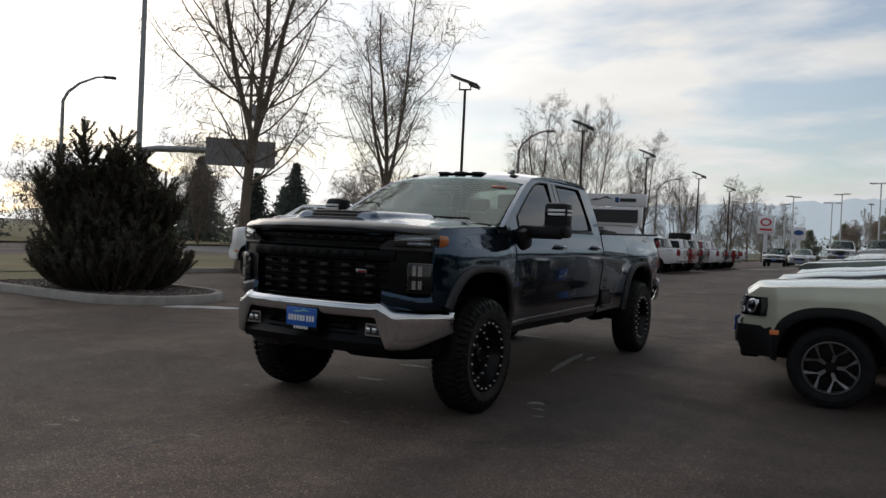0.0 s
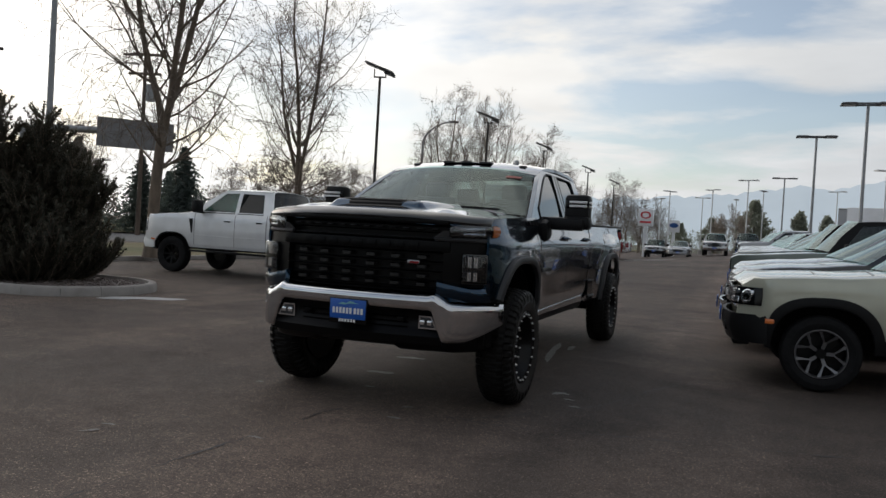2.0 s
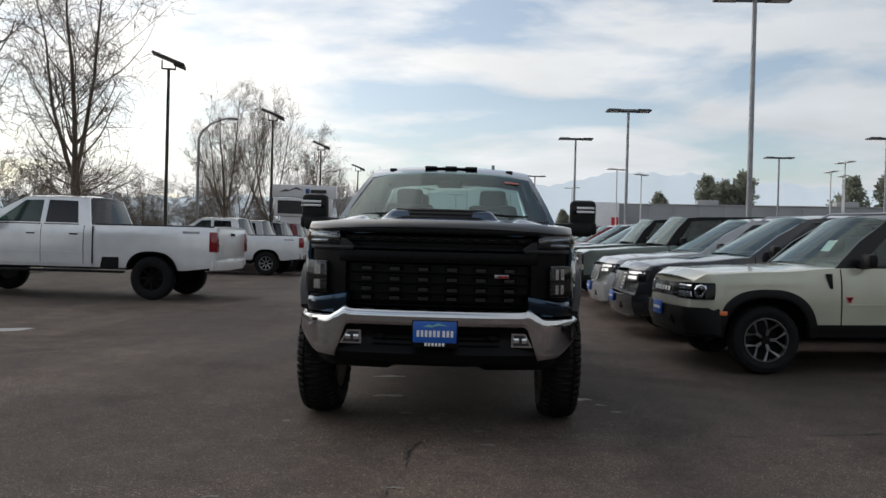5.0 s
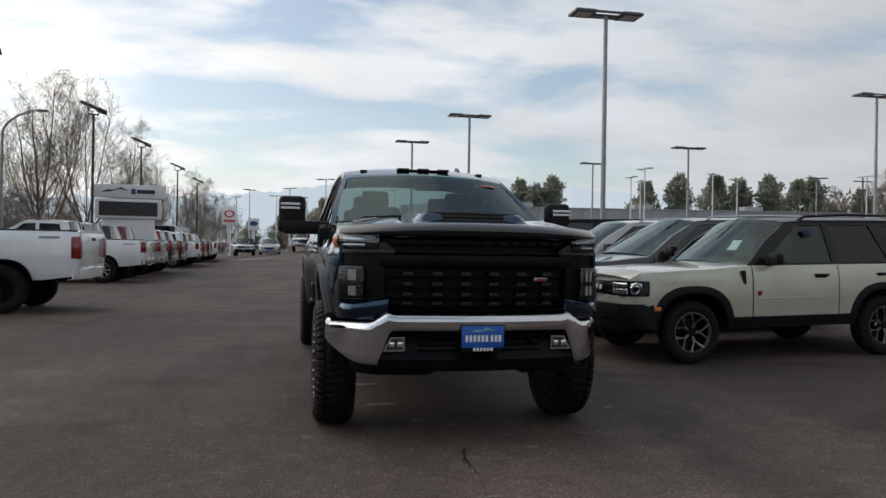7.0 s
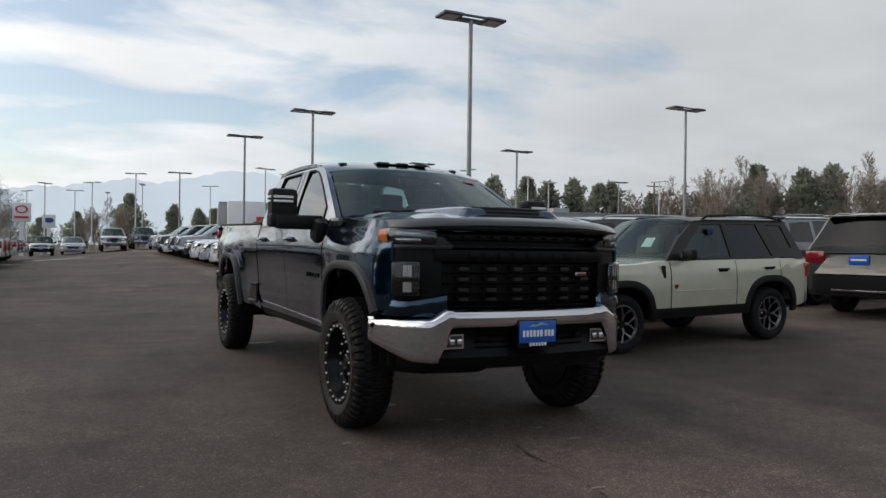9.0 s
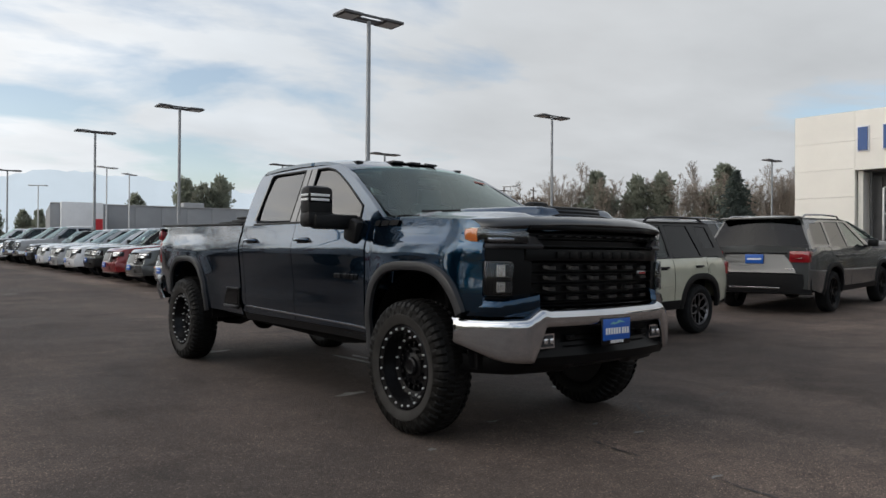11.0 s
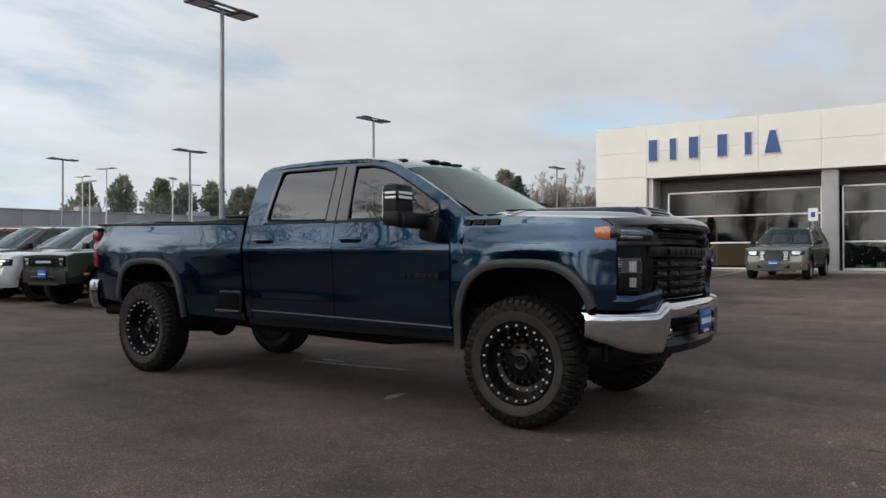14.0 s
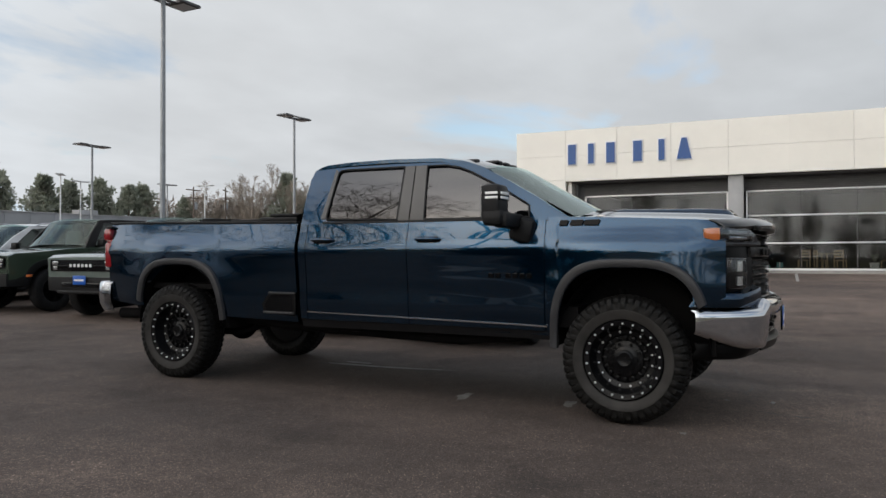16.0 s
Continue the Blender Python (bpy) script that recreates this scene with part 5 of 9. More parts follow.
    # clearance lamps and aerial
    for x, w in ((-0.58, 0.07), (-0.20, 0.12), (0.0, 0.12), (0.20, 0.12), (0.58, 0.07)):
        y = 1.36 if abs(x) < 0.3 else 1.42
        z = 2.032 - 0.055 * (abs(x) / 0.772) ** 2.6
        cl = part("clearance_lamp", box(bmesh.new(), (x, y, z + 0.010), (w, 0.13, 0.020), 0.009), "flare", roof, "dark roof clearance lamp", angle=40)
    part("lamp_bridge", box(bmesh.new(), (0, 1.36, 2.034), (0.52, 0.09, 0.016), 0.006), "gloss_black", roof, angle=40)
    bm = bmesh.new()
    prism(bm, [(0.42 - 0.012, 1.52, 2.03), (0.42 - 0.012, 1.72, 2.03), (0.42 - 0.012, 1.72, 2.065), (0.42 - 0.012, 1.69, 2.105), (0.42 - 0.012, 1.66, 2.105)], (0.03, 0, 0))
    part("aerial_fin", bm, "gloss_black", roof, angle=30)
    # windscreen and rear glass
    rows = []
    for i in range(13):
        k = i / 12
        hw = 0.905 - 0.165 * k
        rows.append([(x * hw, 0.44 + 0.80 * k - 0.15 * (1 - x * x) * (1 - 0.35 * k), 1.515 + 0.428 * k + 0.045 * (1 - x * x) * k - 0.02 * k * (1 - k)) for x in [-1 + q / 10 for q in range(21)]])
    ws = part("windscreen", grid(bmesh.new(), rows), "wind", t, "pale tinted windscreen", angle=60)
    ws.visible_shadow = False
    rows = [[(x * (0.88 - 0.15 * k), 2.935 - 0.02 * k + 0.02 * (1 - x * x), 1.50 + 0.49 * k) for x in [-1 + q / 6 for q in range(13)]] for k in [i / 6 for i in range(7)]]
    part("rear_glass", grid(bmesh.new(), rows), "cab_back", t, angle=60).visible_shadow = False
    part("wiper_cowl", grid(bmesh.new(), [[(x * 0.88, 0.36 - 0.13 * (1 - x * x) + d, 1.515 + 0.03 * (1 - x * x) - 0.02 * q) for x in [-1 + i / 8 for i in range(17)]] for q, d in ((0, 0.0), (1, 0.10), (2, 0.16))], (0, 0, -0.02)), "black_plastic", t, angle=60)
    for x0, x1 in ((-0.70, -0.08), (0.04, 0.70)):
        wb = bmesh.new()
        pipe(wb, [(x0, 0.36 - 0.13 * (1 - (x0 / .9) ** 2), 1.548), ((x0 + x1) / 2, 0.33 - 0.13 * (1 - ((x0 + x1) / 1.8) ** 2), 1.562), (x1, 0.37 - 0.13 * (1 - (x1 / .9) ** 2), 1.556)], 0.009, 6)
        part("wiper", wb, "black_plastic", t, angle=60)
    part("inspection_card", prism(bmesh.new(), [(0.52, 1.06, 1.900), (0.66, 1.08, 1.892), (0.66, 1.045, 1.875), (0.52, 1.025, 1.882)], (0, 0.004, -0.002)), "card_red", t, angle=0)
    # inside: shelf at belt height, dash, seats, wheel
    part("cabin_floor", boxed((0, 1.66, 1.30), (1.78, 2.45, 0.08)), "interior", t, angle=0)
    part("dashboard", box(bmesh.new(), (0, 0.72, 1.44), (1.72, 0.42, 0.16), 0.05), "interior", t, angle=40)
    part("bulkhead", boxed((0, 2.91, 1.40), (1.76, 0.04, 0.16)), "interior", t, angle=0)
    for x in (-0.43, 0.43):
        for y, tilt in ((1.55, 0.22), (2.48, 0.16)):
            st = part("seat", box(bmesh.new(), (x, y, 1.49), (0.50, 0.14, 0.42), 0.05, Matrix.Rotation(-tilt, 4, "X")), "seat", t, angle=40)
            part("head_restraint", box(bmesh.new(), (x, y + 0.08, 1.765), (0.27, 0.10, 0.17), 0.04), "seat", st, angle=40)
    sw = revolve(bmesh.new(), [(-0.015, 0.17), (0, 0.185), (0.015, 0.17), (0, 0.155)], 24, "y", close=True)
    bmesh.ops.transform(sw, matrix=pose(0.43, 1.0, 1.47, 25), verts=sw.verts)
    part("steering_wheel", sw, "interior", t, angle=60)
    part("rear_view_mirror", box(bmesh.new(), (0, 1.10, 1.86), (0.24, 0.03, 0.06), 0.015), "interior", t, angle=40)

    # towing mirrors
    for s in (-1, 1):
        base = part("mirror_base", box(bmesh.new(), (s * 0.985, 0.82, 1.405), (0.11, 0.19, 0.19), 0.04, Matrix.Rotation(0.25, 4, "X")), "black_plastic", t, angle=40)
        part("mirror_arm", box(bmesh.new(), (s * 1.13, 0.88, 1.470), (0.42, 0.12, 0.115), 0.03), "black_plastic", base, angle=40)
        hd = part("mirror", box(bmesh.new(), (s * 1.262, 0.945, 1.585), (0.235, 0.15, 0.305), 0.04), "black_plastic", t, "black telescoping towing mirror with white marker strips", angle=40)
        part("mirror_shell", box(bmesh.new(), (s * 1.260, 0.930, 1.485), (0.255, 0.155, 0.115), 0.03), "black_plastic", hd, angle=40)
        part("marker_panel", box(bmesh.new(), (s * 1.265, 0.873, 1.650), (0.20, 0.02, 0.075), 0.008), "gloss_black", hd, angle=40)
        for z in (1.633, 1.667):
            part("marker_strip", box(bmesh.new(), (s * 1.277, 0.862, z), (0.165, 0.012, 0.020), 0.004), "white", hd, angle=40)
            part("marker_strip", box(bmesh.new(), (s * 1.379, 0.930, z), (0.012, 0.10, 0.018), 0.004), "white", hd, angle=40)
        part("mirror_glass", boxed((s * 1.262, 1.023, 1.605), (0.18, 0.006, 0.24), 0.0), "reflector", hd, angle=0)

    # bed
    for s, bm in zip((-1, 1), hero_skin(2.992, 5.43, hero_bot, lambda y: 1.498 + 0.014 * (y - 3), 0.0, rows=16, step=0.12)):
        bed = part("bed_side", bm, "blue", t, "dark blue cargo bed side", angle=40)
        rail = bmesh.new()
        box(rail, (s * 0.925, 4.21, 1.520), (0.10, 2.43, 0.022), 0.008, Matrix.Rotation(0.014, 4, "X"))
        part("bed_rail", rail, "black_plastic", bed, angle=40)
        # step recess ahead of the rear wheel
        x = s * (hero_w(3.16, 0.80) + 0.003)
        st = part("bed_step", prism(bmesh.new(), [(x, 2.996, 0.655), (x, 3.36, 0.678), (x, 3.378, 0.760), (x, 3.29, 0.868), (x, 2.996, 0.868)], (s * 0.006, 0, 0)), "frame", bed, "black step recess in the bed side", angle=0)
        part("step_pocket", prism(bmesh.new(), [(x + s * 0.007, 3.03, 0.70), (x + s * 0.007, 3.335, 0.705), (x + s * 0.007, 3.35, 0.755), (x + s * 0.007, 3.275, 0.845), (x + s * 0.007, 3.03, 0.845)], (s * 0.003, 0, 0)), "gloss_black", st, angle=0)
        part("step_lip", box(bmesh.new(), (x + s * 0.014, 3.18, 0.684), (0.036, 0.34, 0.022), 0.007), "flare", st, angle=40)
        part("step_edge", prism(bmesh.new(), [(x + s * 0.006, 2.998, 0.872), (x + s * 0.006, 3.292, 0.872), (x + s * 0.006, 3.302, 0.858), (x + s * 0.006, 2.998, 0.858)], (s * 0.014, 0, 0)), "flare", st, angle=0)
        tl = part("tail_lamp", box(bmesh.new(), (s * 0.938, 5.440, 1.205), (0.10, 0.11, 0.26), 0.022), "red", t, "tall stepped red tail lamp", angle=40)
        part("upper_lens", box(bmesh.new(), (s * 0.945, 5.455, 1.418), (0.10, 0.11, 0.125), 0.026), "red", tl, angle=40)
        part("lamp_waist", box(bmesh.new(), (s * 0.930, 5.430, 1.345), (0.09, 0.09, 0.05), 0.01), "red", tl, angle=40)
        part("lamp_cap", box(bmesh.new(), (s * 0.938, 5.440, 1.490), (0.09, 0.09, 0.028), 0.008), "black_plastic", tl, angle=40)
        part("reverse_lens", box(bmesh.new(), (s * 0.947, 5.490, 1.215), (0.075, 0.02, 0.07), 0.008), "lens", tl, angle=40)
    part("bed_front", boxed((0, 3.022, 1.15), (1.84, 0.05, 0.69)), "blue", t, angle=0)
    part("bed_floor", boxed((0, 4.20, 0.90), (1.80, 2.42, 0.05)), "frame", t, angle=0)
    tg = part("tailgate", box(bmesh.new(), (0, 5.42, 1.20), (1.74, 0.06, 0.66), 0.012), "blue", t, angle=40)
    part("gate_handle", box(bmesh.new(), (0, 5.455, 1.36), (0.30, 0.02, 0.07), 0.01), "gloss_black", tg, angle=40)
    cover = part("bed_cover", box(bmesh.new(), (0, 3.30, 1.540), (1.72, 0.44, 0.045), 0.012), "black_plastic", t, "folded black bed cover against the cab", angle=40)
    part("cover_fold", box(bmesh.new(), (0, 3.68, 1.534), (1.70, 0.40, 0.030), 0.010), "black_plastic", cover, angle=40)
    part("cover_fold", box(bmesh.new(), (0, 3.23, 1.580), (1.70, 0.34, 0.025), 0.010), "black_plastic", cover, angle=40)
    for s in (-1, 1):
        hb = bmesh.new()
        pipe(hb, [(s * 0.80, 2.97, 1.50), (s * 0.80, 2.99, 1.62), (s * 0.74, 2.99, 1.68), (s * 0.70, 2.98, 1.60)], 0.018, 8)
        part("cab_guard_hook", hb, "frame", t, angle=60)
    # rear bumper: chrome, rounded corners, wrapped forward along the sides
    plan = [(1.0, 5.40), (1.0, 5.50), (0.985, 5.56), (0.95, 5.61), (0.89, 5.64), (0.80, 5.655), (0.40, 5.66)]
    plan = [(-x, y) for x, y in plan] + [(0.0, 5.66)] + plan[::-1]
    rows = []
    for x, y in plan:
        k = 1 - abs(x) * 0.06
        rows.append([(x * 0.93, y - 0.09, 0.935), (x * 0.985, y - 0.015, 0.930), (x, y, 0.905), (x * 1.004, y + 0.006, 0.80), (x, y - 0.004, 0.71), (x * 0.975, y - 0.04, 0.665 * k)])
    bump_r = part("rear_bumper", grid(bmesh.new(), rows, (0, -0.02, 0)), "chrome", t, "chrome rear step bumper", angle=50)
    part("step_pad", boxed((0, 5.60, 0.942), (1.30, 0.10, 0.012), 0.004), "black_plastic", bump_r, angle=0)
    part("exhaust", tube(bmesh.new(), (-0.78, 4.85, 0.60), (-0.86, 5.36, 0.60), 0.055, 0.055, 14), "frame", t)

    # arch trims
    for yc, half, top in (ARCH_F, ARCH_R):
        for s in (-1, 1):
            rows = []
            n = 44
            a0, a1 = (radians(24), radians(179)) if yc < 1 else (radians(4), radians(166))
            for i in range(n + 1):
                a = a0 + (a1 - a0) * i / n
                cy, sz = -math.cos(a), math.sin(a)
                pw = 2 / ARCH_P
                ky = math.copysign(abs(cy) ** pw, cy)
                kz = math.copysign(abs(sz) ** pw, sz)
                ring = []
                for g, o in ((0.0, -0.02), (0.004, 0.028), (0.03, 0.040), (0.058, 0.030), (0.064, 0.0)):
                    y = yc + ky * (half + g)
                    z = 0.46 + kz * (top - 0.46 + g) if kz >= 0 else 0.46 + kz * 0.30
                    ring.append((s * (hero_w(y, max(z, 0.62)) + o), y, z))
                rows.append(ring)
            part("wheel_arch_trim", grid(bmesh.new(), rows), "flare", t, "grey textured wheel arch trim", angle=50)
    # dark inner arches and chassis
    for yc in (0.0, HERO_AX):
        for s in (-1, 1):
            rows = [[(s * xx, yc + 0.56 * math.cos(a), 0.52 + 0.60 * math.sin(a)) for xx in (0.975, 0.50)] for a in [math.pi * k / 16 for k in range(17)]]
            part("wheel_liner", grid(bmesh.new(), rows), "frame", t, angle=60)
            part("splash_wall", boxed((s * 0.70, yc - 0.575, 0.80), (0.46, 0.03, 0.58)), "frame", t, angle=0)
            part("liner_wall", boxed((s * 0.50, yc, 0.80), (0.03, 1.1, 0.60)), "frame", t, angle=0)
    for s in (-1, 1):
        ch = bmesh.new()
        pipe(ch, [(s * 0.46, -0.80, 0.68), (s * 0.46, -0.4, 0.70), (s * 0.44, 0.5, 0.60), (s * 0.44, 3.4, 0.60), (s * 0.44, 4.2, 0.72), (s * 0.46, 5.45, 0.68)], 0.075, 4)
        part("frame_rail", ch, "frame", t, angle=30)
        lf = bmesh.new()
        pipe(lf, [(s * 0.52, 3.55, 0.56), (s * 0.52, 4.0, 0.44), (s * 0.52, HERO_AX, 0.42), (s * 0.52, 4.8, 0.46), (s * 0.52, 5.15, 0.60)], 0.036, 6)
        part("leaf_spring", lf, "frame", t, angle=40)
        part("damper", tube(bmesh.new(), (s * 0.62, 0.05, 0.45), (s * 0.56, 0.15, 0.95), 0.04, 0.035, 10), "frame", t)
    for y in (0.0, HERO_AX):
        ax = bmesh.new()
        tube(ax, (-0.90, y, 0.46), (0.90, y, 0.46), 0.055, 0.055, 10)
        if y:
            g = bmesh.ops.create_uvsphere(ax, u_segments=14, v_segments=10, radius=0.17)["verts"]
            bmesh.ops.transform(ax, matrix=Matrix.Translation((0.0, y, 0.46)), verts=g)
        part("axle", ax, "frame", t)
    part("prop_shaft", tube(bmesh.new(), (0, 1.2, 0.62), (0, HERO_AX, 0.50), 0.045, 0.045, 10), "frame", t)
    part("fuel_tank", box(bmesh.new(), (0.28, 2.3, 0.64), (0.46, 1.3, 0.26), 0.05), "frame", t, angle=40)
    part("engine_pan", box(bmesh.new(), (0, 0.35, 0.70), (0.60, 1.3, 0.36), 0.06), "frame", t, angle=40)
    part("floor_pan", boxed((0, 1.9, 0.74), (1.80, 3.0, 0.16)), "frame", t, angle=0)
    part("spare_tyre", revolve(bmesh.new(), [(-0.10, 0.20), (-0.12, 0.36), (0, 0.40), (0.12, 0.36), (0.10, 0.20)], 28, "z", (0, 5.02, 0.68), True), "rubber", t)
    cr = bmesh.new()
    pipe(cr, [(-0.62, 0.9, 0.56), (-0.64, 1.5, 0.50), (-0.60, 2.6, 0.52), (-0.66, 3.3, 0.55), (-0.74, 4.0, 0.62), (-0.78, 4.85, 0.60)], 0.05, 8)
    part("exhaust_pipe", cr, "frame", t, angle=60)
    for y in (1.0, 1.75, 2.5):
        part("cross_member", boxed((0, y, 0.56), (1.5, 0.10, 0.08), 0.02), "frame", t, angle=40)
    for s in (-1, 1):
        for y in (HERO_FY, HERO_AX):
            hero_wheel(t, s * 0.942, y, HERO_R, s)
    return t


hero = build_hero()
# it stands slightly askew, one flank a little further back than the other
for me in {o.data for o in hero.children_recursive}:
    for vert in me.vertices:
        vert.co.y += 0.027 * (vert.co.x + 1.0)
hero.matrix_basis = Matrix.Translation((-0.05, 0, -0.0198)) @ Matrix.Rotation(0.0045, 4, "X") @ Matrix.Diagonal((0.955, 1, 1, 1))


# ---- other vehicles: one builder, several bodies ----
def road_wheel(parent, x, y, R, side, rim, w, spokes, mat, detail=True):
    at = Vector((x, y, R))

    def put_in(bm):
        bmesh.ops.transform(bm, matrix=Matrix.Translation(at) @ Matrix.Diagonal((side, 1, 1, 1)), verts=bm.verts)
        return bm
    tyre = part("tyre", put_in(tyre_mesh(R, w, rim, 72, 0.006, 24)), "rubber", parent, "", angle=30)
    h = w / 2
    ro = part("rim", put_in(revolve(bmesh.new(), [(-h * 0.4, 0.02), (-h * 0.4, rim * 0.90), (h * 0.55, rim * 0.92), (h * 0.80, rim * 0.97), (h * 0.78, rim + 0.006), (-h * 0.4, rim + 0.004)], 36)), "dark_alloy" if detail else mat, tyre, angle=35)
    part("rim_lip", put_in(revolve(bmesh.new(), [(h * 0.60, rim * 0.90), (h * 0.84, rim * 0.955), (h * 0.84, rim * 1.0), (h * 0.70, rim * 1.01)], 36)), mat, ro, angle=35)
    for k in range(spokes):
        a = 2 * math.pi * k / spokes
        bm = bmesh.new()
        if spokes <= 6:
            P2 = lambda q, ang: (rim * q * math.cos(a + ang), rim * q * math.sin(a + ang))
            prism(bm, [(h * 0.46, *P2(0.16, -0.35)), (h * 0.52, *P2(0.52, -0.16)), (h * 0.52, *P2(0.52, 0.16)), (h * 0.46, *P2(0.16, 0.35))], (h * 0.12, 0, 0))
            for e in (-1, 1):
                prism(bm, [(h * 0.525, *P2(0.46, 0.0)), (h * 0.525, *P2(0.52, e * 0.17)), (h * 0.66, *P2(0.94, e * 0.44)), (h * 0.66, *P2(0.94, e * 0.30))], (h * 0.12, 0, 0))
        else:
            prism(bm, [(h * 0.45, 0.05 * math.cos(a - 0.3), 0.05 * math.sin(a - 0.3)), (h * 0.62, rim * 0.93 * math.cos(a - 0.08), rim * 0.93 * math.sin(a - 0.08)), (h * 0.62, rim * 0.93 * math.cos(a + 0.08), rim * 0.93 * math.sin(a + 0.08)), (h * 0.45, 0.05 * math.cos(a + 0.3), 0.05 * math.sin(a + 0.3))], (h * 0.12, 0, 0))
        part("spoke", put_in(bm), mat, ro, angle=30)
    part("hub_cap", put_in(tube(bmesh.new(), (h * 0.40, 0, 0), (h * 0.66, 0, 0), 0.062, 0.045, 16)), "dark_alloy", ro, angle=35)
    return tyre


def make_vehicle(name, label, category, P, colour, group=""):
    t = thing(name, label, category, group)
    wb, fo, ro, w = P["wb"], P["fo"], P["ro"], P["w"]
    y0, y1 = -fo, wb + ro
    R, belt, sill = P["R"], P["belt"], P["sill"]
    ah, at_ = P.get("arch_half", R + 0.075), P.get("arch_top", 2 * R + 0.075)
    prof = P.get("side", [(sill, 0.955), (sill + 0.12, 0.985), (0.5 * (sill + belt), 1.0), (belt - 0.16, 0.995), (belt - 0.05, 0.975), (belt + 0.02, 0.945)])
    nose, tail = P.get("nose", 0.16), P.get("tail", 0.08)

    def S(y, z):
        k = w * smooth(prof, z)
        if y < y0 + 0.55:
            k -= nose * max(0, (y0 + 0.55 - y) / 0.55) ** 2.4
        if y > y1 - 0.45:
            k -= tail * max(0, (y - y1 + 0.45) / 0.45) ** 2.2
        return k

    def zb(y):
        low = lerp([(y0, sill + P.get("chin", 0.06)), (y0 + 0.5, sill), (y1 - 0.6, sill), (y1, sill + P.get("kick", 0.10))], y)
        return max(low, arch_z(y, 0, ah, at_, 0.9 * R), arch_z(y, wb, ah, at_, 0.9 * R))
    zt = lambda y: smooth(P["top"], y)

    def pt(nm, bm, mat, parent=t, lab="", angle=35):
        ob = part(nm, bm, mat, parent, lab, angle)
        if mat == "paint":
            ob.color = (*colour, 1)
        return ob
    # body shell: sides and top in one loft
    ys = stations(y0, y1, (0.0, wb), ah, 0.12)
    rows = []
    nr = 12
    crown = P.get("crown", 0.045)
    for y in ys:
        b, tp = zb(y), zt(y)
        left = [(S(y, b + (tp - b) * i / nr), b + (tp - b) * i / nr) for i in range(nr + 1)]
        hw = left[-1][0]
        over = [(hw * f, tp + crown * (1 - f ** 2.4) + 0.006) for f in (0.97, 0.90, 0.75, 0.5, 0.25, 0.0)]
        half = left + over
        rows.append([(x, y, z) for x, z in half] + [(-x, y, z) for x, z in half[-2::-1]])
    bm = grid(bmesh.new(), rows)
    for r in (rows[0], rows[-1]):
        n = len(r)
        vs = []
        for p in r:
            vs.append(bm.verts.new(p))
        for i in range(n // 2):
            j = n - 1 - i
            if j - 1 > i + 1:
                bm.faces.new((vs[i], vs[i + 1], vs[j - 1], vs[j]))
            elif j - 1 == i + 1:
                bm.faces.new((vs[i], vs[i + 1], vs[j]))
    bmesh.ops.remove_doubles(bm, verts=bm.verts, dist=0.0005)
    body = pt("body", bm, "paint", t, "", 38)
    # underbody
    pt("underbody", boxed((0, (y0 + y1) / 2, (sill + belt) / 2 - 0.06), (2 * w - 0.62, y1 - y0 - 0.5, belt - sill - 0.1)), "frame", t, "", 0)
    pt("floor_pan", boxed((0, wb / 2, sill + 0.05), (2 * w - 0.16, wb - 2 * ah - 0.02, 0.12)), "frame", t, "", 0)

    def skin(nm, a, b, lo, hi, off, mat, rws=6, thick=0.015, parent=t, step=0.12, lab=""):
        got = []
        for s in (-1, 1):
            g = []
            for y in stations(a, b, (0.0, wb), ah, step):
                z0 = max(lo, zb(y)) if not callable(lo) else lo(y)
                z1 = hi(y) if callable(hi) else hi
                g.append([(s * (S(y, z0 + (z1 - z0) * i / rws) + off), y, z0 + (z1 - z0) * i / rws) for i in range(rws + 1)])
            got.append(pt(nm, grid(bmesh.new(), g, (-s * thick, 0, 0)), mat, parent, lab, 40))
        return got
    # doors
    handles = []
    for a, b, hy in P["doors"]:
        for s, d in zip((-1, 1), skin("door", a + 0.006, b - 0.006, P.get("door_low", sill + 0.10), belt - 0.004, 0.005, "paint", 10)):
            hz = P.get("handle_z", belt - 0.13)
            hb = box(bmesh.new(), (s * (S(hy, hz) + 0.022), hy, hz), (0.03, 0.20, 0.028), 0.010)
            pt("door_handle", hb, P.get("handle_mat", "paint"), d)
            pt("handle_cup", boxed((s * (S(hy, hz) + 0.006), hy, hz - 0.012), (0.006, 0.17, 0.05), 0.002), P.get("cup_mat", "frame"), d)
            if P.get("crease"):
                cz = P["crease"]
                pt("crease", box(bmesh.new(), (s * (S(hy, cz) + 0.006), (a + min(b, wb - ah - 0.08)) / 2, cz), (0.012, min(b, wb - ah - 0.08) - a - 0.12, 0.012), 0.004), "paint", d)
    for e in sorted({q for d in P["doors"] for q in d[:2]}):
        skin("door_gap", e - 0.005, e + 0.005, P.get("door_low", sill + 0.10), belt - 0.01, 0.0062, "frame", 6, 0.004)
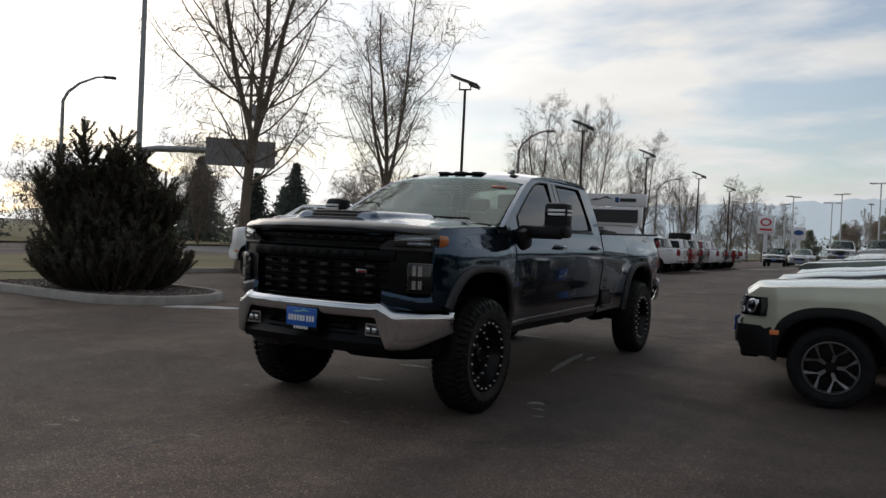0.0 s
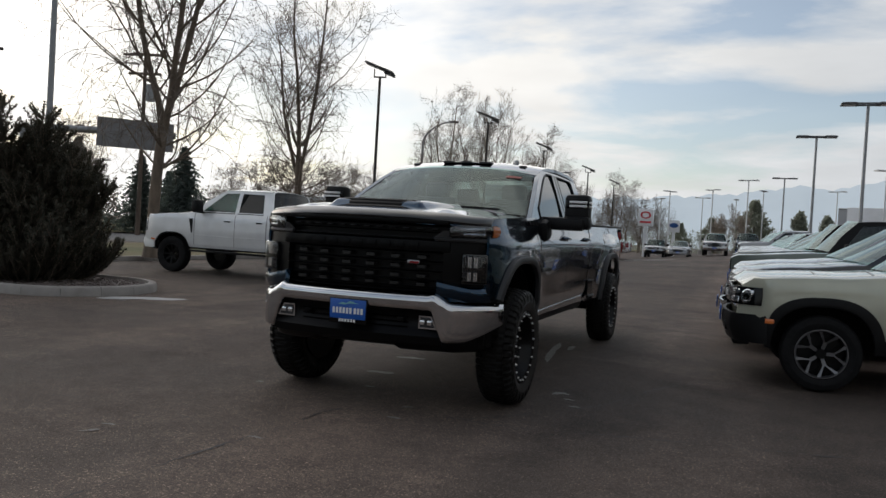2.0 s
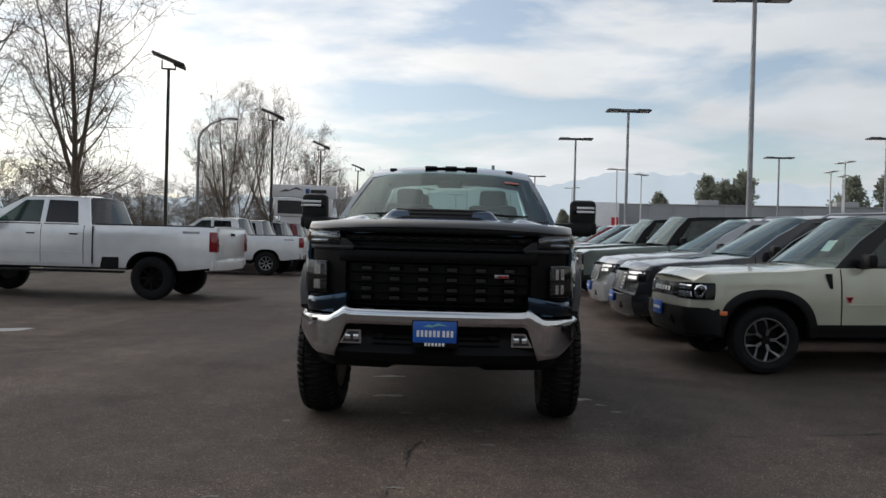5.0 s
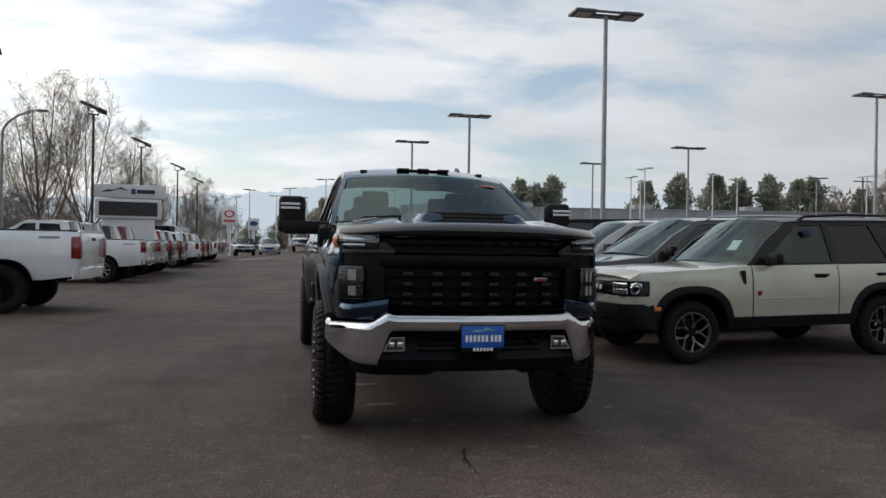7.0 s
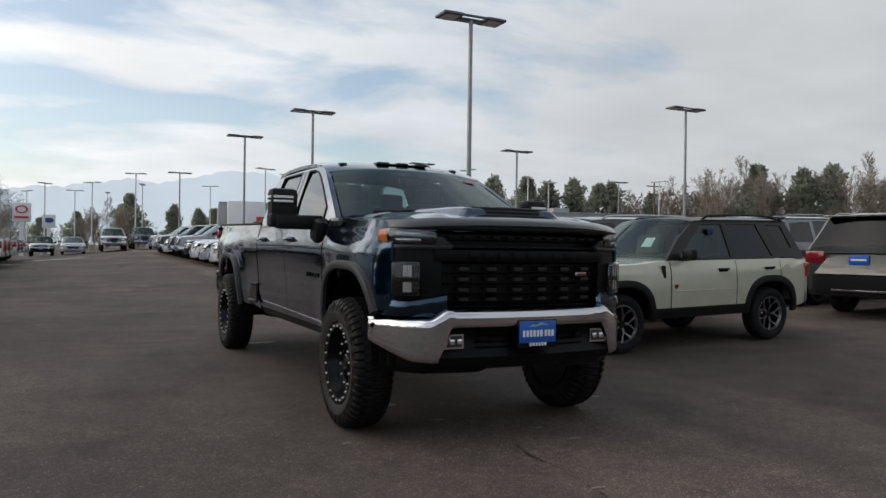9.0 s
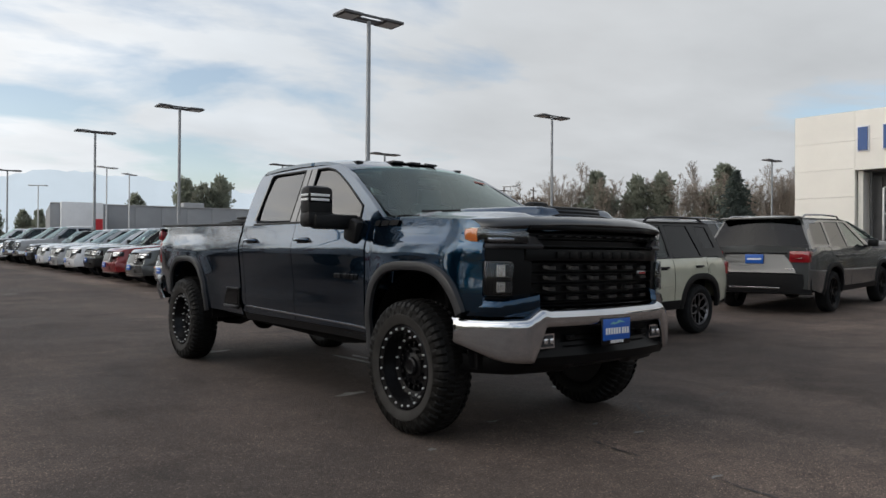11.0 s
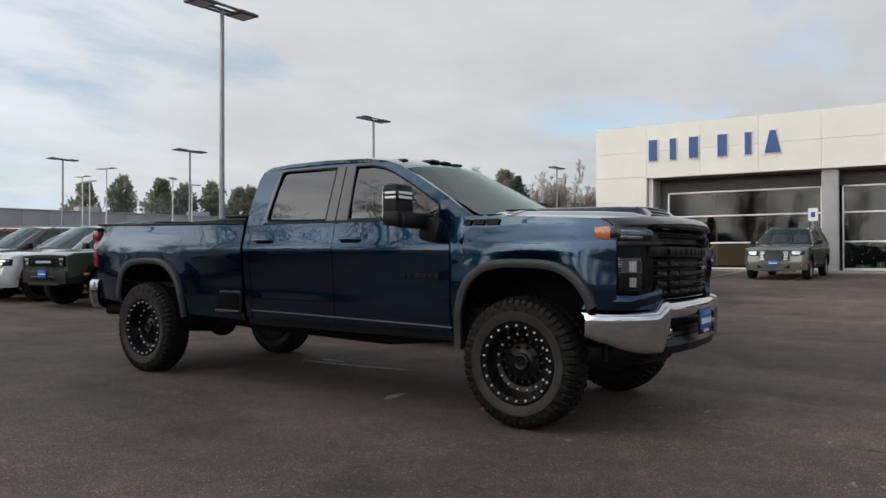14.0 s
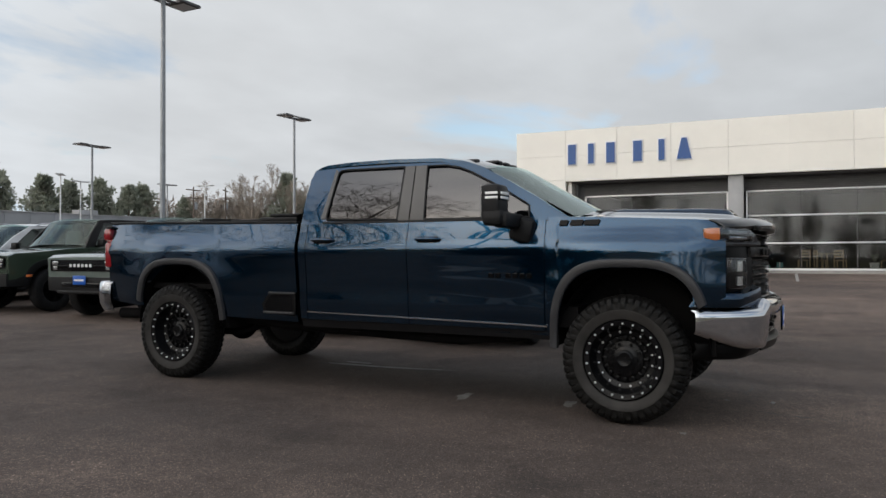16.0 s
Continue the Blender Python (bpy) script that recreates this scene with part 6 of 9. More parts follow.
    # cladding
    if P.get("clad"):
        skin("sill_trim", ah, wb - ah, sill - 0.02, sill + P["clad"], 0.012, "black_plastic", 4)
        for yc in (0.0, wb):
            for s in (-1, 1):
                rws = []
                foot = math.asin(max(0.0, (sill - 0.015 - 0.9 * R) / (at_ - 0.9 * R)) ** (1 / 0.77))
                for i in range(31):
                    a = foot + (math.pi - 2 * foot) * i / 30
                    cy, sz = -math.cos(a), math.sin(a)
                    ky, kz = math.copysign(abs(cy) ** 0.77, cy), math.copysign(abs(sz) ** 0.77, sz)
                    ring = []
                    for g, o in ((-0.004, -0.03), (0.0, 0.018), (0.025, 0.026), (P.get("clad_w", 0.075), 0.014), (P.get("clad_w", 0.075) + 0.006, -0.004)):
                        yy, zz = yc + ky * (ah + g), 0.9 * R + kz * (at_ - 0.9 * R + g)
                        ring.append((s * (S(yy, max(zz, sill)) + o), yy, zz))
                    rws.append(ring)
                pt("wheel_arch_trim", grid(bmesh.new(), rws), "black_plastic", t, "", 50)
    # cabin
    a0, a1, c1, c0 = P["cab"]
    zr = P["roof"]
    wbz, wr = S((a0 + c0) / 2, belt) - 0.005, P["wr"]
    frame_mat = P.get("frame_mat", "paint")

    def side(s):
        return lambda y, z: (s * (wbz + (wr - wbz) * (z - belt) / (zr - belt) + 0.03 * (z - belt) / (zr - belt) * (1 - (z - belt) / (zr - belt))), y, z)
    zt0 = belt - 0.01
    outer = [(a0, zt0), ((a0 + a1) / 2 - 0.02, (belt + zr) / 2 + 0.02), (a1, zr - 0.012), (a1 + 0.25, zr + 0.006), (c1 - 0.15, zr + 0.004), (c1, zr - 0.02), (c0, zt0)]
    for s in (-1, 1):
        f = side(s)
        fr = pt("cabin_frame", holed(bmesh.new(), outer, P["panes"], f, (-s * 0.04, 0, 0)), frame_mat, t, "", 30)
        for k, poly in enumerate(P["panes"]):
            pn = pt("side_glass", prism(bmesh.new(), [Vector(f(*p)) - Vector((s * 0.012, 0, 0)) for p in poly], (-s * 0.006, 0, 0)), "window" if k else "front_glass", fr, "", 0)
            pn.visible_shadow = False
            pt("window_seal", prism(bmesh.new(), [Vector(f(poly[0][0] - 0.02, belt + 0.002)), Vector(f(poly[-1][0] + 0.02, belt + 0.002)), Vector(f(poly[-1][0] + 0.02, belt + 0.022)), Vector(f(poly[0][0] - 0.02, belt + 0.022))], (s * 0.007, 0, 0)), "gloss_black", fr, "", 0)
    rws = []
    for i in range(15):
        y = a1 - 0.02 + (c1 - a1 + 0.02) * i / 14
        ez = lerp([(a1 - 0.02, zr - 0.02), (a1 + 0.25, zr + 0.006), (c1 - 0.15, zr + 0.004), (c1, zr - 0.02)], y)
        rws.append([(x * (wr + 0.012), y - 0.05 * (1 - x * x) * max(0, 1 - i / 4), ez + P.get("roof_crown", 0.05) * (1 - abs(x) ** 2.8)) for x in [-1 + k / 8 for k in range(17)]])
    roof = pt("roof", grid(bmesh.new(), rws, (0, 0, -0.03)), P.get("roof_mat", frame_mat), t, "", 50)
    rws = [[(x * ((wbz - 0.03) * (1 - k) + (wr - 0.02) * k), a0 + 0.02 + (a1 - a0 - 0.03) * k - 0.16 * (1 - x * x) * (1 - 0.5 * k), belt + 0.01 + (zr - belt - 0.015) * k + 0.045 * (1 - x * x)) for x in [-1 + q / 6 for q in range(13)]] for k in [i / 8 for i in range(9)]]
    pt("windscreen", grid(bmesh.new(), rws), "wind", t, "", 60).visible_shadow = False
    rws = [[(x * ((wbz - 0.04) * (1 - k) + (wr - 0.03) * k), c0 - 0.01 + (c1 - c0) * k + 0.05 * (1 - x * x), belt + 0.02 + (zr - belt - 0.03) * k + 0.03 * (1 - x * x) * k) for x in [-1 + q / 6 for q in range(13)]] for k in [i / 6 for i in range(7)]]
    pt("rear_glass", grid(bmesh.new(), rws), P.get("rear_glass", "window"), t, "", 60).visible_shadow = False
    pt("cabin_floor", boxed((0, (a0 + c0) / 2 + 0.05, belt + 0.058), (2 * wbz - 0.14, c0 - a0 - 0.34, 0.02)), "interior", t, "", 0)
    for x in (-0.36, 0.36):
        for sy in P.get("seats", (a1 + 0.25, a1 + 1.15)):
            pt("seat", box(bmesh.new(), (x, sy, belt + 0.20), (0.46, 0.13, 0.30), 0.05, Matrix.Rotation(-0.2, 4, "X")), "seat", t, "", 40)
            pt("head_restraint", box(bmesh.new(), (x, sy + 0.08, min(belt + 0.42, zr - 0.14)), (0.25, 0.09, 0.15), 0.035), "seat", t, "", 40)
    if P.get("spoiler"):
        pt("rear_spoiler", box(bmesh.new(), (0, c1 + 0.03, zr + 0.012), (2 * wr + 0.02, 0.26, 0.040), 0.015), "paint", roof)
        pt("skid_strip", boxed((0, y1 + 0.075, 0.47), (0.9, 0.012, 0.03), 0.004), "chrome_dull", t)
        pt("rear_wiper", boxed((0.05, c0 - 0.02, belt + 0.10), (0.42, 0.012, 0.016), 0.004), "black_plastic", t)
        pt("garnish", boxed((0, y1 + 0.016, belt - 0.075), (1.12, 0.020, 0.030), 0.006), "gloss_black", t)
        gate = [[(x, y, z) for x in (-q, -q * 0.5, 0.0, q * 0.5, q)] for q, y, z in ((0.50, y1 + 0.010, belt - 0.10), (0.62, y1 + 0.030, belt - 0.24), (0.72, y1 + 0.075, belt - 0.39), (0.74, y1 + 0.085, belt - 0.42))]
        pt("tailgate_panel", grid(bmesh.new(), gate, (0, -0.03, 0)), "paint", t, "", 50)
        pt("gate_mark", boxed((-0.62, y1 + 0.060, belt - 0.36), (0.16, 0.012, 0.025), 0.003), "chrome_dull", t)
    # mirrors
    for s in (-1, 1):
        my, mz = a0 + P.get("mir_back", 0.30), belt + P.get("mir_up", 0.03)
        mr = pt("door_mirror", box(bmesh.new(), (s * (wbz + 0.13 + P.get("mir_big", 0) * 0.5), my, mz + 0.05 + P.get("mir_big", 0) * 0.5), (0.19 + P.get("mir_big", 0) * 0.6, 0.11 + P.get("mir_big", 0) * 0.3, 0.15 + P.get("mir_big", 0)), 0.035), "black_plastic", t)
        pt("mirror_stalk", box(bmesh.new(), (s * (wbz + 0.03), my, mz - 0.01), (0.14, 0.07, 0.05), 0.015), "black_plastic", mr)
    # roof rails
    if P.get("rails"):
        for s in (-1, 1):
            rb = bmesh.new()
            x = s * (wr - 0.03)
            pipe(rb, [(x, a1 + 0.20, zr + 0.005), (x, a1 + 0.30, zr + 0.055), (x, (a1 + c1) / 2, zr + 0.075), (x, c1 - 0.25, zr + 0.06), (x, c1 - 0.10, zr + 0.01)], 0.017, 6)
            pt("roof_rail", rb, P["rails"], roof, "", 60)
    # nose
    g0, g1, gh = P["grille"]
    hwn = S(y0 + 0.02, (g0 + g1) / 2)

    def wrap(x0, x1, z0, z1, out, n=6, lift=0.012):
        """A panel laid round the nose corner from x0 to x1 along the outline of the front."""
        pts = []
        for i in range(n + 1):
            x = x0 + (x1 - x0) * i / n
            zc = (z0 + z1) / 2
            y = y0
            ax = abs(x)
            if ax > S(y0, zc):
                lo_, hi_ = y0, y0 + 0.55
                for _ in range(18):
                    m_ = (lo_ + hi_) / 2
                    if S(m_, zc) < ax:
                        lo_ = m_
                    else:
                        hi_ = m_
                y = (lo_ + hi_) / 2
            pts.append((x, y))
        sx = 1 if x1 > 0 else -1
        return [[(x + (sx * out * 0.5 if abs(x) > hwn * 0.9 else 0), y - out, z0), (x + (sx * out * 0.6 if abs(x) > hwn * 0.9 else 0), y - out - lift * 0.4, (z0 + z1) / 2), (x, y - out, z1)] for x, y in pts]
    gr = pt("grille", grid(bmesh.new(), wrap(-gh, gh, g0, g1, 0.014, 8), (0, 0.02, 0)), "gloss_black", t, "", 40)
    for k in range(P.get("bars", 4)):
        z = g0 + (g1 - g0) * (k + 0.5) / P.get("bars", 4)
        pt("grille_bar", boxed((0, y0 - 0.024, z), (2 * gh - 0.04, 0.014, P.get("bar_h", 0.014)), 0.004), P.get("bar_mat", "black_plastic"), gr)
    for k in range(P.get("letters", 0)):
        n = P["letters"]
        pt("grille_mark", boxed((-0.30 + 0.60 * (k + 0.5) / n, y0 - 0.034, (g0 + g1) / 2), (0.055, 0.008, 0.05), 0.003), "white", gr)
    l0, l1, lz0, lz1 = P["lamp"]
    for s in (-1, 1):
        a, b = (l0, l1) if s > 0 else (-l0, -l1)
        hl = pt("headlight", grid(bmesh.new(), wrap(a, b, lz0, lz1, 0.018, 6), (-s * 0.01, 0.03, 0)), "gloss_black", t, "", 50)
        mid = (a * 0.62 + b * 0.38)
        pt("lamp_strip", grid(bmesh.new(), wrap(a + s * 0.02, b - s * 0.05, (lz0 + lz1) / 2 + (lz1 - lz0) * 0.08, lz1 - (lz1 - lz0) * 0.14, 0.022, 5), (0, 0.008, 0)), "reflector", hl, "", 50)
        pt("projector", grid(bmesh.new(), wrap(a + s * 0.04, a + (b - a) * 0.66, lz0 + (lz1 - lz0) * 0.12, lz0 + (lz1 - lz0) * 0.46, 0.022, 3), (0, 0.008, 0)), "reflector", hl, "", 50)
        if P.get("ring"):
            rx, rw = P["ring"], (lz1 - lz0) * 0.40
            c = wrap(s * (rx - 0.03), s * (rx + 0.03), lz0, lz1, 0.03, 2)
            mid_, tan = Vector(c[1][1]), (Vector(c[2][1]) - Vector(c[0][1])).normalized()
            out_ = Vector((tan.y, -tan.x, 0)) * (1 if (tan.y * mid_.x) > 0 or abs(tan.y) < 0.2 else -1)
            out_ = out_ if out_.y < 0.01 else -out_
            rot = out_.to_track_quat("X", "Z").to_matrix().to_4x4()
            bm = revolve(bmesh.new(), [(0.0, rw * 0.62), (0.012, rw * 0.70), (0.012, rw * 0.88), (0.0, rw)], 24, "x", close=True)
            bmesh.ops.transform(bm, matrix=Matrix.Translation(mid_) @ rot, verts=bm.verts)
            pt("lamp_ring", bm, "reflector", hl, "", 40)
            bm = revolve(bmesh.new(), [(0.0, rw * 0.45), (0.018, rw * 0.30), (0.020, 0.0005)], 18, "x")
            bmesh.ops.transform(bm, matrix=Matrix.Translation(mid_) @ rot, verts=bm.verts)
            pt("lamp_bulb", bm, "lens", hl, "", 40)
    if P.get("vent"):
        vy, vz, vh = P["vent"]
        for s in (-1, 1):
            q = s * (S(vy, vz) + 0.006)
            bm = prism(bmesh.new(), [(q, vy - 0.02 - vh * 0.2, vz + vh), (q, vy + 0.02 + vh * 0.2, vz + vh), (q, vy + 0.045, vz - vh), (q, vy + 0.015, vz - vh * 0.9)], (s * 0.008, 0, 0))
            pt("fender_vent", bm, "black_plastic", t, "", 0)
            if not P.get("badge"):
                continue
            by, bz = P["badge"]
            x = s * (S(by, bz) + 0.007)
            bd = pt("door_badge", prism(bmesh.new(), [(x, by - 0.040, bz + 0.026), (x, by + 0.040, bz + 0.026), (x, by + 0.010, bz - 0.034), (x, by - 0.010, bz - 0.034)], (s * 0.006, 0, 0)), "sign_red", t, "", 0)
            pt("badge_core", prism(bmesh.new(), [(x + s * 0.007, by - 0.026, bz + 0.017), (x + s * 0.007, by + 0.026, bz + 0.017), (x + s * 0.007, by, bz - 0.024)], (s * 0.003, 0, 0)), "gloss_black", bd, "", 0)
            fuel = [(S(2.95 + 0.09 * math.cos(a), 0.98) + 0.0065, 2.98 + 0.09 * math.cos(a), 0.96 + 0.085 * math.sin(a)) for a in [math.pi * k / 8 for k in range(16)]]
            if s > 0:
                pt("fuel_flap", prism(bmesh.new(), fuel, (-0.006, 0, 0)), "paint", t, "", 0)
    if P.get("badge"):
        pt("window_tag", box(bmesh.new(), (wbz - 0.10, 1.64, belt + 0.39), (0.012, 0.11, 0.09), 0.003, Matrix.Rotation(0.25, 4, "X")), "tag_blue", t)
        pt("price_sheet", prism(bmesh.new(), [(0.30, 0.86, belt + 0.18), (0.46, 0.88, belt + 0.18), (0.45, 0.98, belt + 0.30), (0.30, 0.96, belt + 0.30)], (0, 0.004, 0)), "white", t, "", 0)
    # bumpers
    bz0, bz1 = P["bumper"]
    wn = S(y0 + 0.30, bz1)
    fb = pt("front_bumper", grid(bmesh.new(), wrap(-wn, wn, bz0, bz1, 0.03, 26, 0.03), (0, 0.03, 0)), P.get("bumper_mat", "black_plastic"), t, "", 50)
    pt("lower_intake", boxed((0, y0 - 0.040, bz0 + (bz1 - bz0) * 0.45), (w * 1.0, 0.02, (bz1 - bz0) * 0.34), 0.006), "gloss_black", fb)
    pt("skid_panel", box(bmesh.new(), (0, y0 + 0.06, bz0 - 0.02), (w * 1.3, 0.20, 0.06), 0.02), P.get("skid_mat", "black_plastic"), fb)
    if P.get("plate", True):
        fp = pt("front_plate", boxed((0, y0 - 0.062, bz1 - 0.05), (0.32, 0.012, 0.155), 0.004), "plate_blue", t)
        pt("plate_bar", boxed((0, y0 - 0.070, bz1 - 0.05), (0.25, 0.004, 0.030)), "white", fp, "", 0)
    for s in (-1, 1):
        pt("side_marker", box(bmesh.new(), (s * (S(y0 + 0.36, bz1 - 0.05) + 0.026), y0 + 0.36, bz1 - 0.05), (0.012, 0.12, 0.045), 0.004), "amber", fb)
    # tail
    wt = S(y1 - 0.02, belt - 0.2)
    tz0, tz1, tw = P["tail_lamp"]
    for s in (-1, 1):
        tl = pt("tail_lamp", box(bmesh.new(), (s * (wt - tw / 2 + 0.02), y1 - 0.05, (tz0 + tz1) / 2), (tw, 0.16, tz1 - tz0), 0.02), "red", t)
        pt("reverse_lens", box(bmesh.new(), (s * (wt - tw / 2), y1 + 0.032, tz0 + (tz1 - tz0) * 0.35), (tw * 0.6, 0.012, (tz1 - tz0) * 0.18), 0.004), "lens", tl)
    rbz0, rbz1 = P.get("rear_bumper", (bz0, bz1))
    rb = bmesh.new()
    rws = []
    for i in range(17):
        x = wt * 1.02 * (-1 + i / 8)
        y = y1 + 0.06 - 0.12 * abs(x / wt) ** 6
        rws.append([(x, y - 0.10, rbz1), (x, y, rbz1 - 0.02), (x, y + 0.01, (rbz0 + rbz1) / 2), (x, y - 0.01, rbz0 + 0.02), (x, y - 0.10, rbz0)])
    rbm = pt("rear_bumper", grid(rb, rws, (0, -0.02, 0)), P.get("rear_mat", "black_plastic"), t, "", 50)
    py = y1 + (0.045 if P.get("spoiler") else 0.014)
    rp = pt("rear_plate", boxed((0, py, P.get("plate_z", belt - 0.22)), (0.32, 0.02, 0.16), 0.004), "plate_blue", t)
    pt("plate_bar", boxed((0, py + 0.013, P.get("plate_z", belt - 0.22)), (0.25, 0.004, 0.030)), "white", rp, "", 0)
    pt("plate_recess", boxed((0, y1 + 0.004, P.get("plate_z", belt - 0.22)), (0.56, 0.012, 0.24), 0.004), P.get("recess_mat", "paint"), t)
    if P.get("bed"):
        bs, be = P["bed"]
        for s in (-1, 1):
            pt("bed_rail", boxed((s * (S(4, belt) - 0.07), (bs + be) / 2, zt((bs + be) / 2) + 0.012), (0.12, be - bs - 0.02, 0.035), 0.01), "black_plastic", t)
            pt("bed_gap", boxed((s * (S(bs, belt - 0.3) - 0.004), bs - 0.012, (belt + sill) / 2 + 0.04), (0.03, 0.022, belt - sill - 0.12)), "frame", t, "", 0)
            pt("bed_badge", boxed((s * (S(be - 0.45, belt - 0.10) + 0.004), be - 0.45, belt - 0.10), (0.006, 0.34, 0.045)), "alloy", t, "", 0)
        tg = pt("tailgate", boxed((0, y1 + 0.004, (belt + rbz1) / 2 + 0.02), (2 * wt - 2 * tw - 0.02, 0.03, belt - rbz1 - 0.06), 0.01), "paint", t)
        pt("gate_handle", boxed((0, y1 + 0.024, belt - 0.12), (0.28, 0.016, 0.06), 0.006), "gloss_black", tg)
        if P.get("bed_step"):
            sa, sb = P["bed_step"]
            for s in (-1, 1):
                q = s * (S(3.2, sill + 0.15) + 0.004)
                pt("bed_step", prism(bmesh.new(), [(q, sa, sill + 0.02), (q, sb, sill + 0.02), (q, sb, sill + 0.24), (q, sa + 0.05, sill + 0.24)], (s * 0.008, 0, 0)), "black_plastic", t, "", 0)
    if P.get("step"):
        for s in (-1, 1):
            pt("running_board", box(bmesh.new(), (s * (w - 0.03), wb / 2, sill - 0.05), (0.16, wb - 2 * ah - 0.1, 0.05), 0.02), "black_plastic", t)
    for s in (-1, 1):
        for y in (0.0, wb):
            road_wheel(t, s * (w - P.get("tread", 0.125)), y, R, s, P["rim"], P.get("tyre_w", 0.235), P.get("spokes", 5), P.get("rim_mat", "alloy"))
    # rounds the nose: bowed in plan, leaning back above the bumper, tucked below it
    bow, lean = P.get("bow", 0.0), P.get("lean", 0.0)
    if bow:
        for me in {o.data for o in t.children_recursive}:
            for vert in me.vertices:
                c = vert.co
                k = min(1.0, max(0.0, (-0.44 - c.y) / (-0.44 - y0)))
                c.y += k * (bow * (abs(c.x) / w) ** 2.2 + lean * max(0.0, c.z - bz1) + 0.35 * max(0.0, bz0 + 0.10 - c.z))
    return t


def recolour(ob, colour):
    for o in ob.children_recursive:
        if o.data.materials[0].name == "car_paint":
            o.color = (*colour, 1)
    return ob


def car_at(ob, x, y, heading, colour=None, copy=True, label="", sink=0.0):
    """Stands a vehicle with its front axle over (x, y), nose towards heading (degrees, 0 is -y), tilted with the lot."""
    h = radians(heading)
    back = Vector((-math.sin(h), math.cos(h)))
    wbx = 2.8
    z0, z1 = ground_z(x, y), ground_z(x + back.x * wbx, y + back.y * wbx)
    pitch = math.atan2(z1 - z0, wbx)
    m = Matrix.Translation((x, y, z0 - sink)) @ Matrix.Rotation(h, 4, "Z") @ Matrix.Rotation(pitch, 4, "X")
    if copy:
        ob = copy_thing(ob, m)
    else:
        ob.matrix_basis = m
    if colour:
        recolour(ob, colour)
    if label:
        ob["label"] = label
    return ob


SPORT = dict(wb=2.67, fo=0.84, ro=0.86, w=0.935, R=0.365, sill=0.40, belt=1.125, roof=1.66, wr=0.70, top=[(-0.84, 0.98), (-0.74, 1.055), (0.1, 1.085), (0.78, 1.125), (3.53, 1.13)],
             cab=(0.72, 1.40, 3.22, 3.42), panes=[[(0.98, 1.155), (1.52, 1.60), (1.90, 1.61), (1.93, 1.155)], [(2.02, 1.155), (1.99, 1.61), (2.58, 1.605), (2.76, 1.155)], [(2.92, 1.27), (2.78, 1.60), (3.10, 1.59), (3.20, 1.27)]],
             doors=[(0.78, 1.975, 1.72), (1.975, 2.86, 2.62)], clad=0.13, clad_w=0.085, frame_mat="roof_black", roof_mat="roof_black", ring=0.80, vent=(0.64, 0.99, 0.08), badge=(0.86, 0.80), rails="black_plastic", handle_mat="black_plastic", handle_z=1.005, crease=0.74,
             grille=(0.80, 0.955, 0.50), bars=2, letters=6, lamp=(0.46, 0.885, 0.79, 0.965), bumper=(0.42, 0.70), tail_lamp=(0.86, 1.06, 0.22), rear_bumper=(0.42, 0.72), plate_z=0.86, rim=0.235, spokes=5, rim_mat="shaded_alloy", tyre_w=0.23, nose=0.20, arch_half=0.455, arch_top=0.815, bow=0.13, lean=0.18)
EXPLORER = dict(wb=3.03, fo=0.92, ro=1.10, w=0.995, R=0.375, sill=0.36, belt=1.16, roof=1.70, wr=0.70, top=[(-0.92, 0.94), (-0.80, 1.03), (0.0, 1.09), (0.75, 1.15), (3.6, 1.19), (4.13, 1.17)],
                cab=(0.72, 1.62, 3.84, 4.06), panes=[[(1.02, 1.19), (1.66, 1.63), (2.02, 1.65), (2.04, 1.19)], [(2.12, 1.19), (2.10, 1.65), (2.86, 1.64), (2.98, 1.19)], [(3.08, 1.22), (2.98, 1.63), (3.66, 1.60), (3.86, 1.24)]],
                doors=[(0.80, 2.08, 1.86), (2.08, 3.10, 2.88)], clad=0.10, rails="chrome_dull", grille=(0.68, 0.94, 0.44), bars=5, lamp=(0.46, 0.92, 0.82, 0.97), bumper=(0.34, 0.62), tail_lamp=(0.92, 1.12, 0.34), rear_bumper=(0.36, 0.74), spoiler=True, rear_glass="rear_tint", plate_z=0.98, recess_mat="paint", rim=0.255, spokes=5, rim_mat="dark_alloy", skid_mat="alloy", tread=0.13, tyre_w=0.245, bumper_mat="paint", bar_mat="chrome_dull", bow=0.17, lean=0.32)
LUX = dict(EXPLORER, grille=(0.66, 0.96, 0.46), bars=6, bar_h=0.018, bar_mat="chrome", lamp=(0.52, 0.90, 0.84, 0.97), bumper_mat="paint", skid_mat="chrome_dull", rim_mat="alloy", spokes=10)
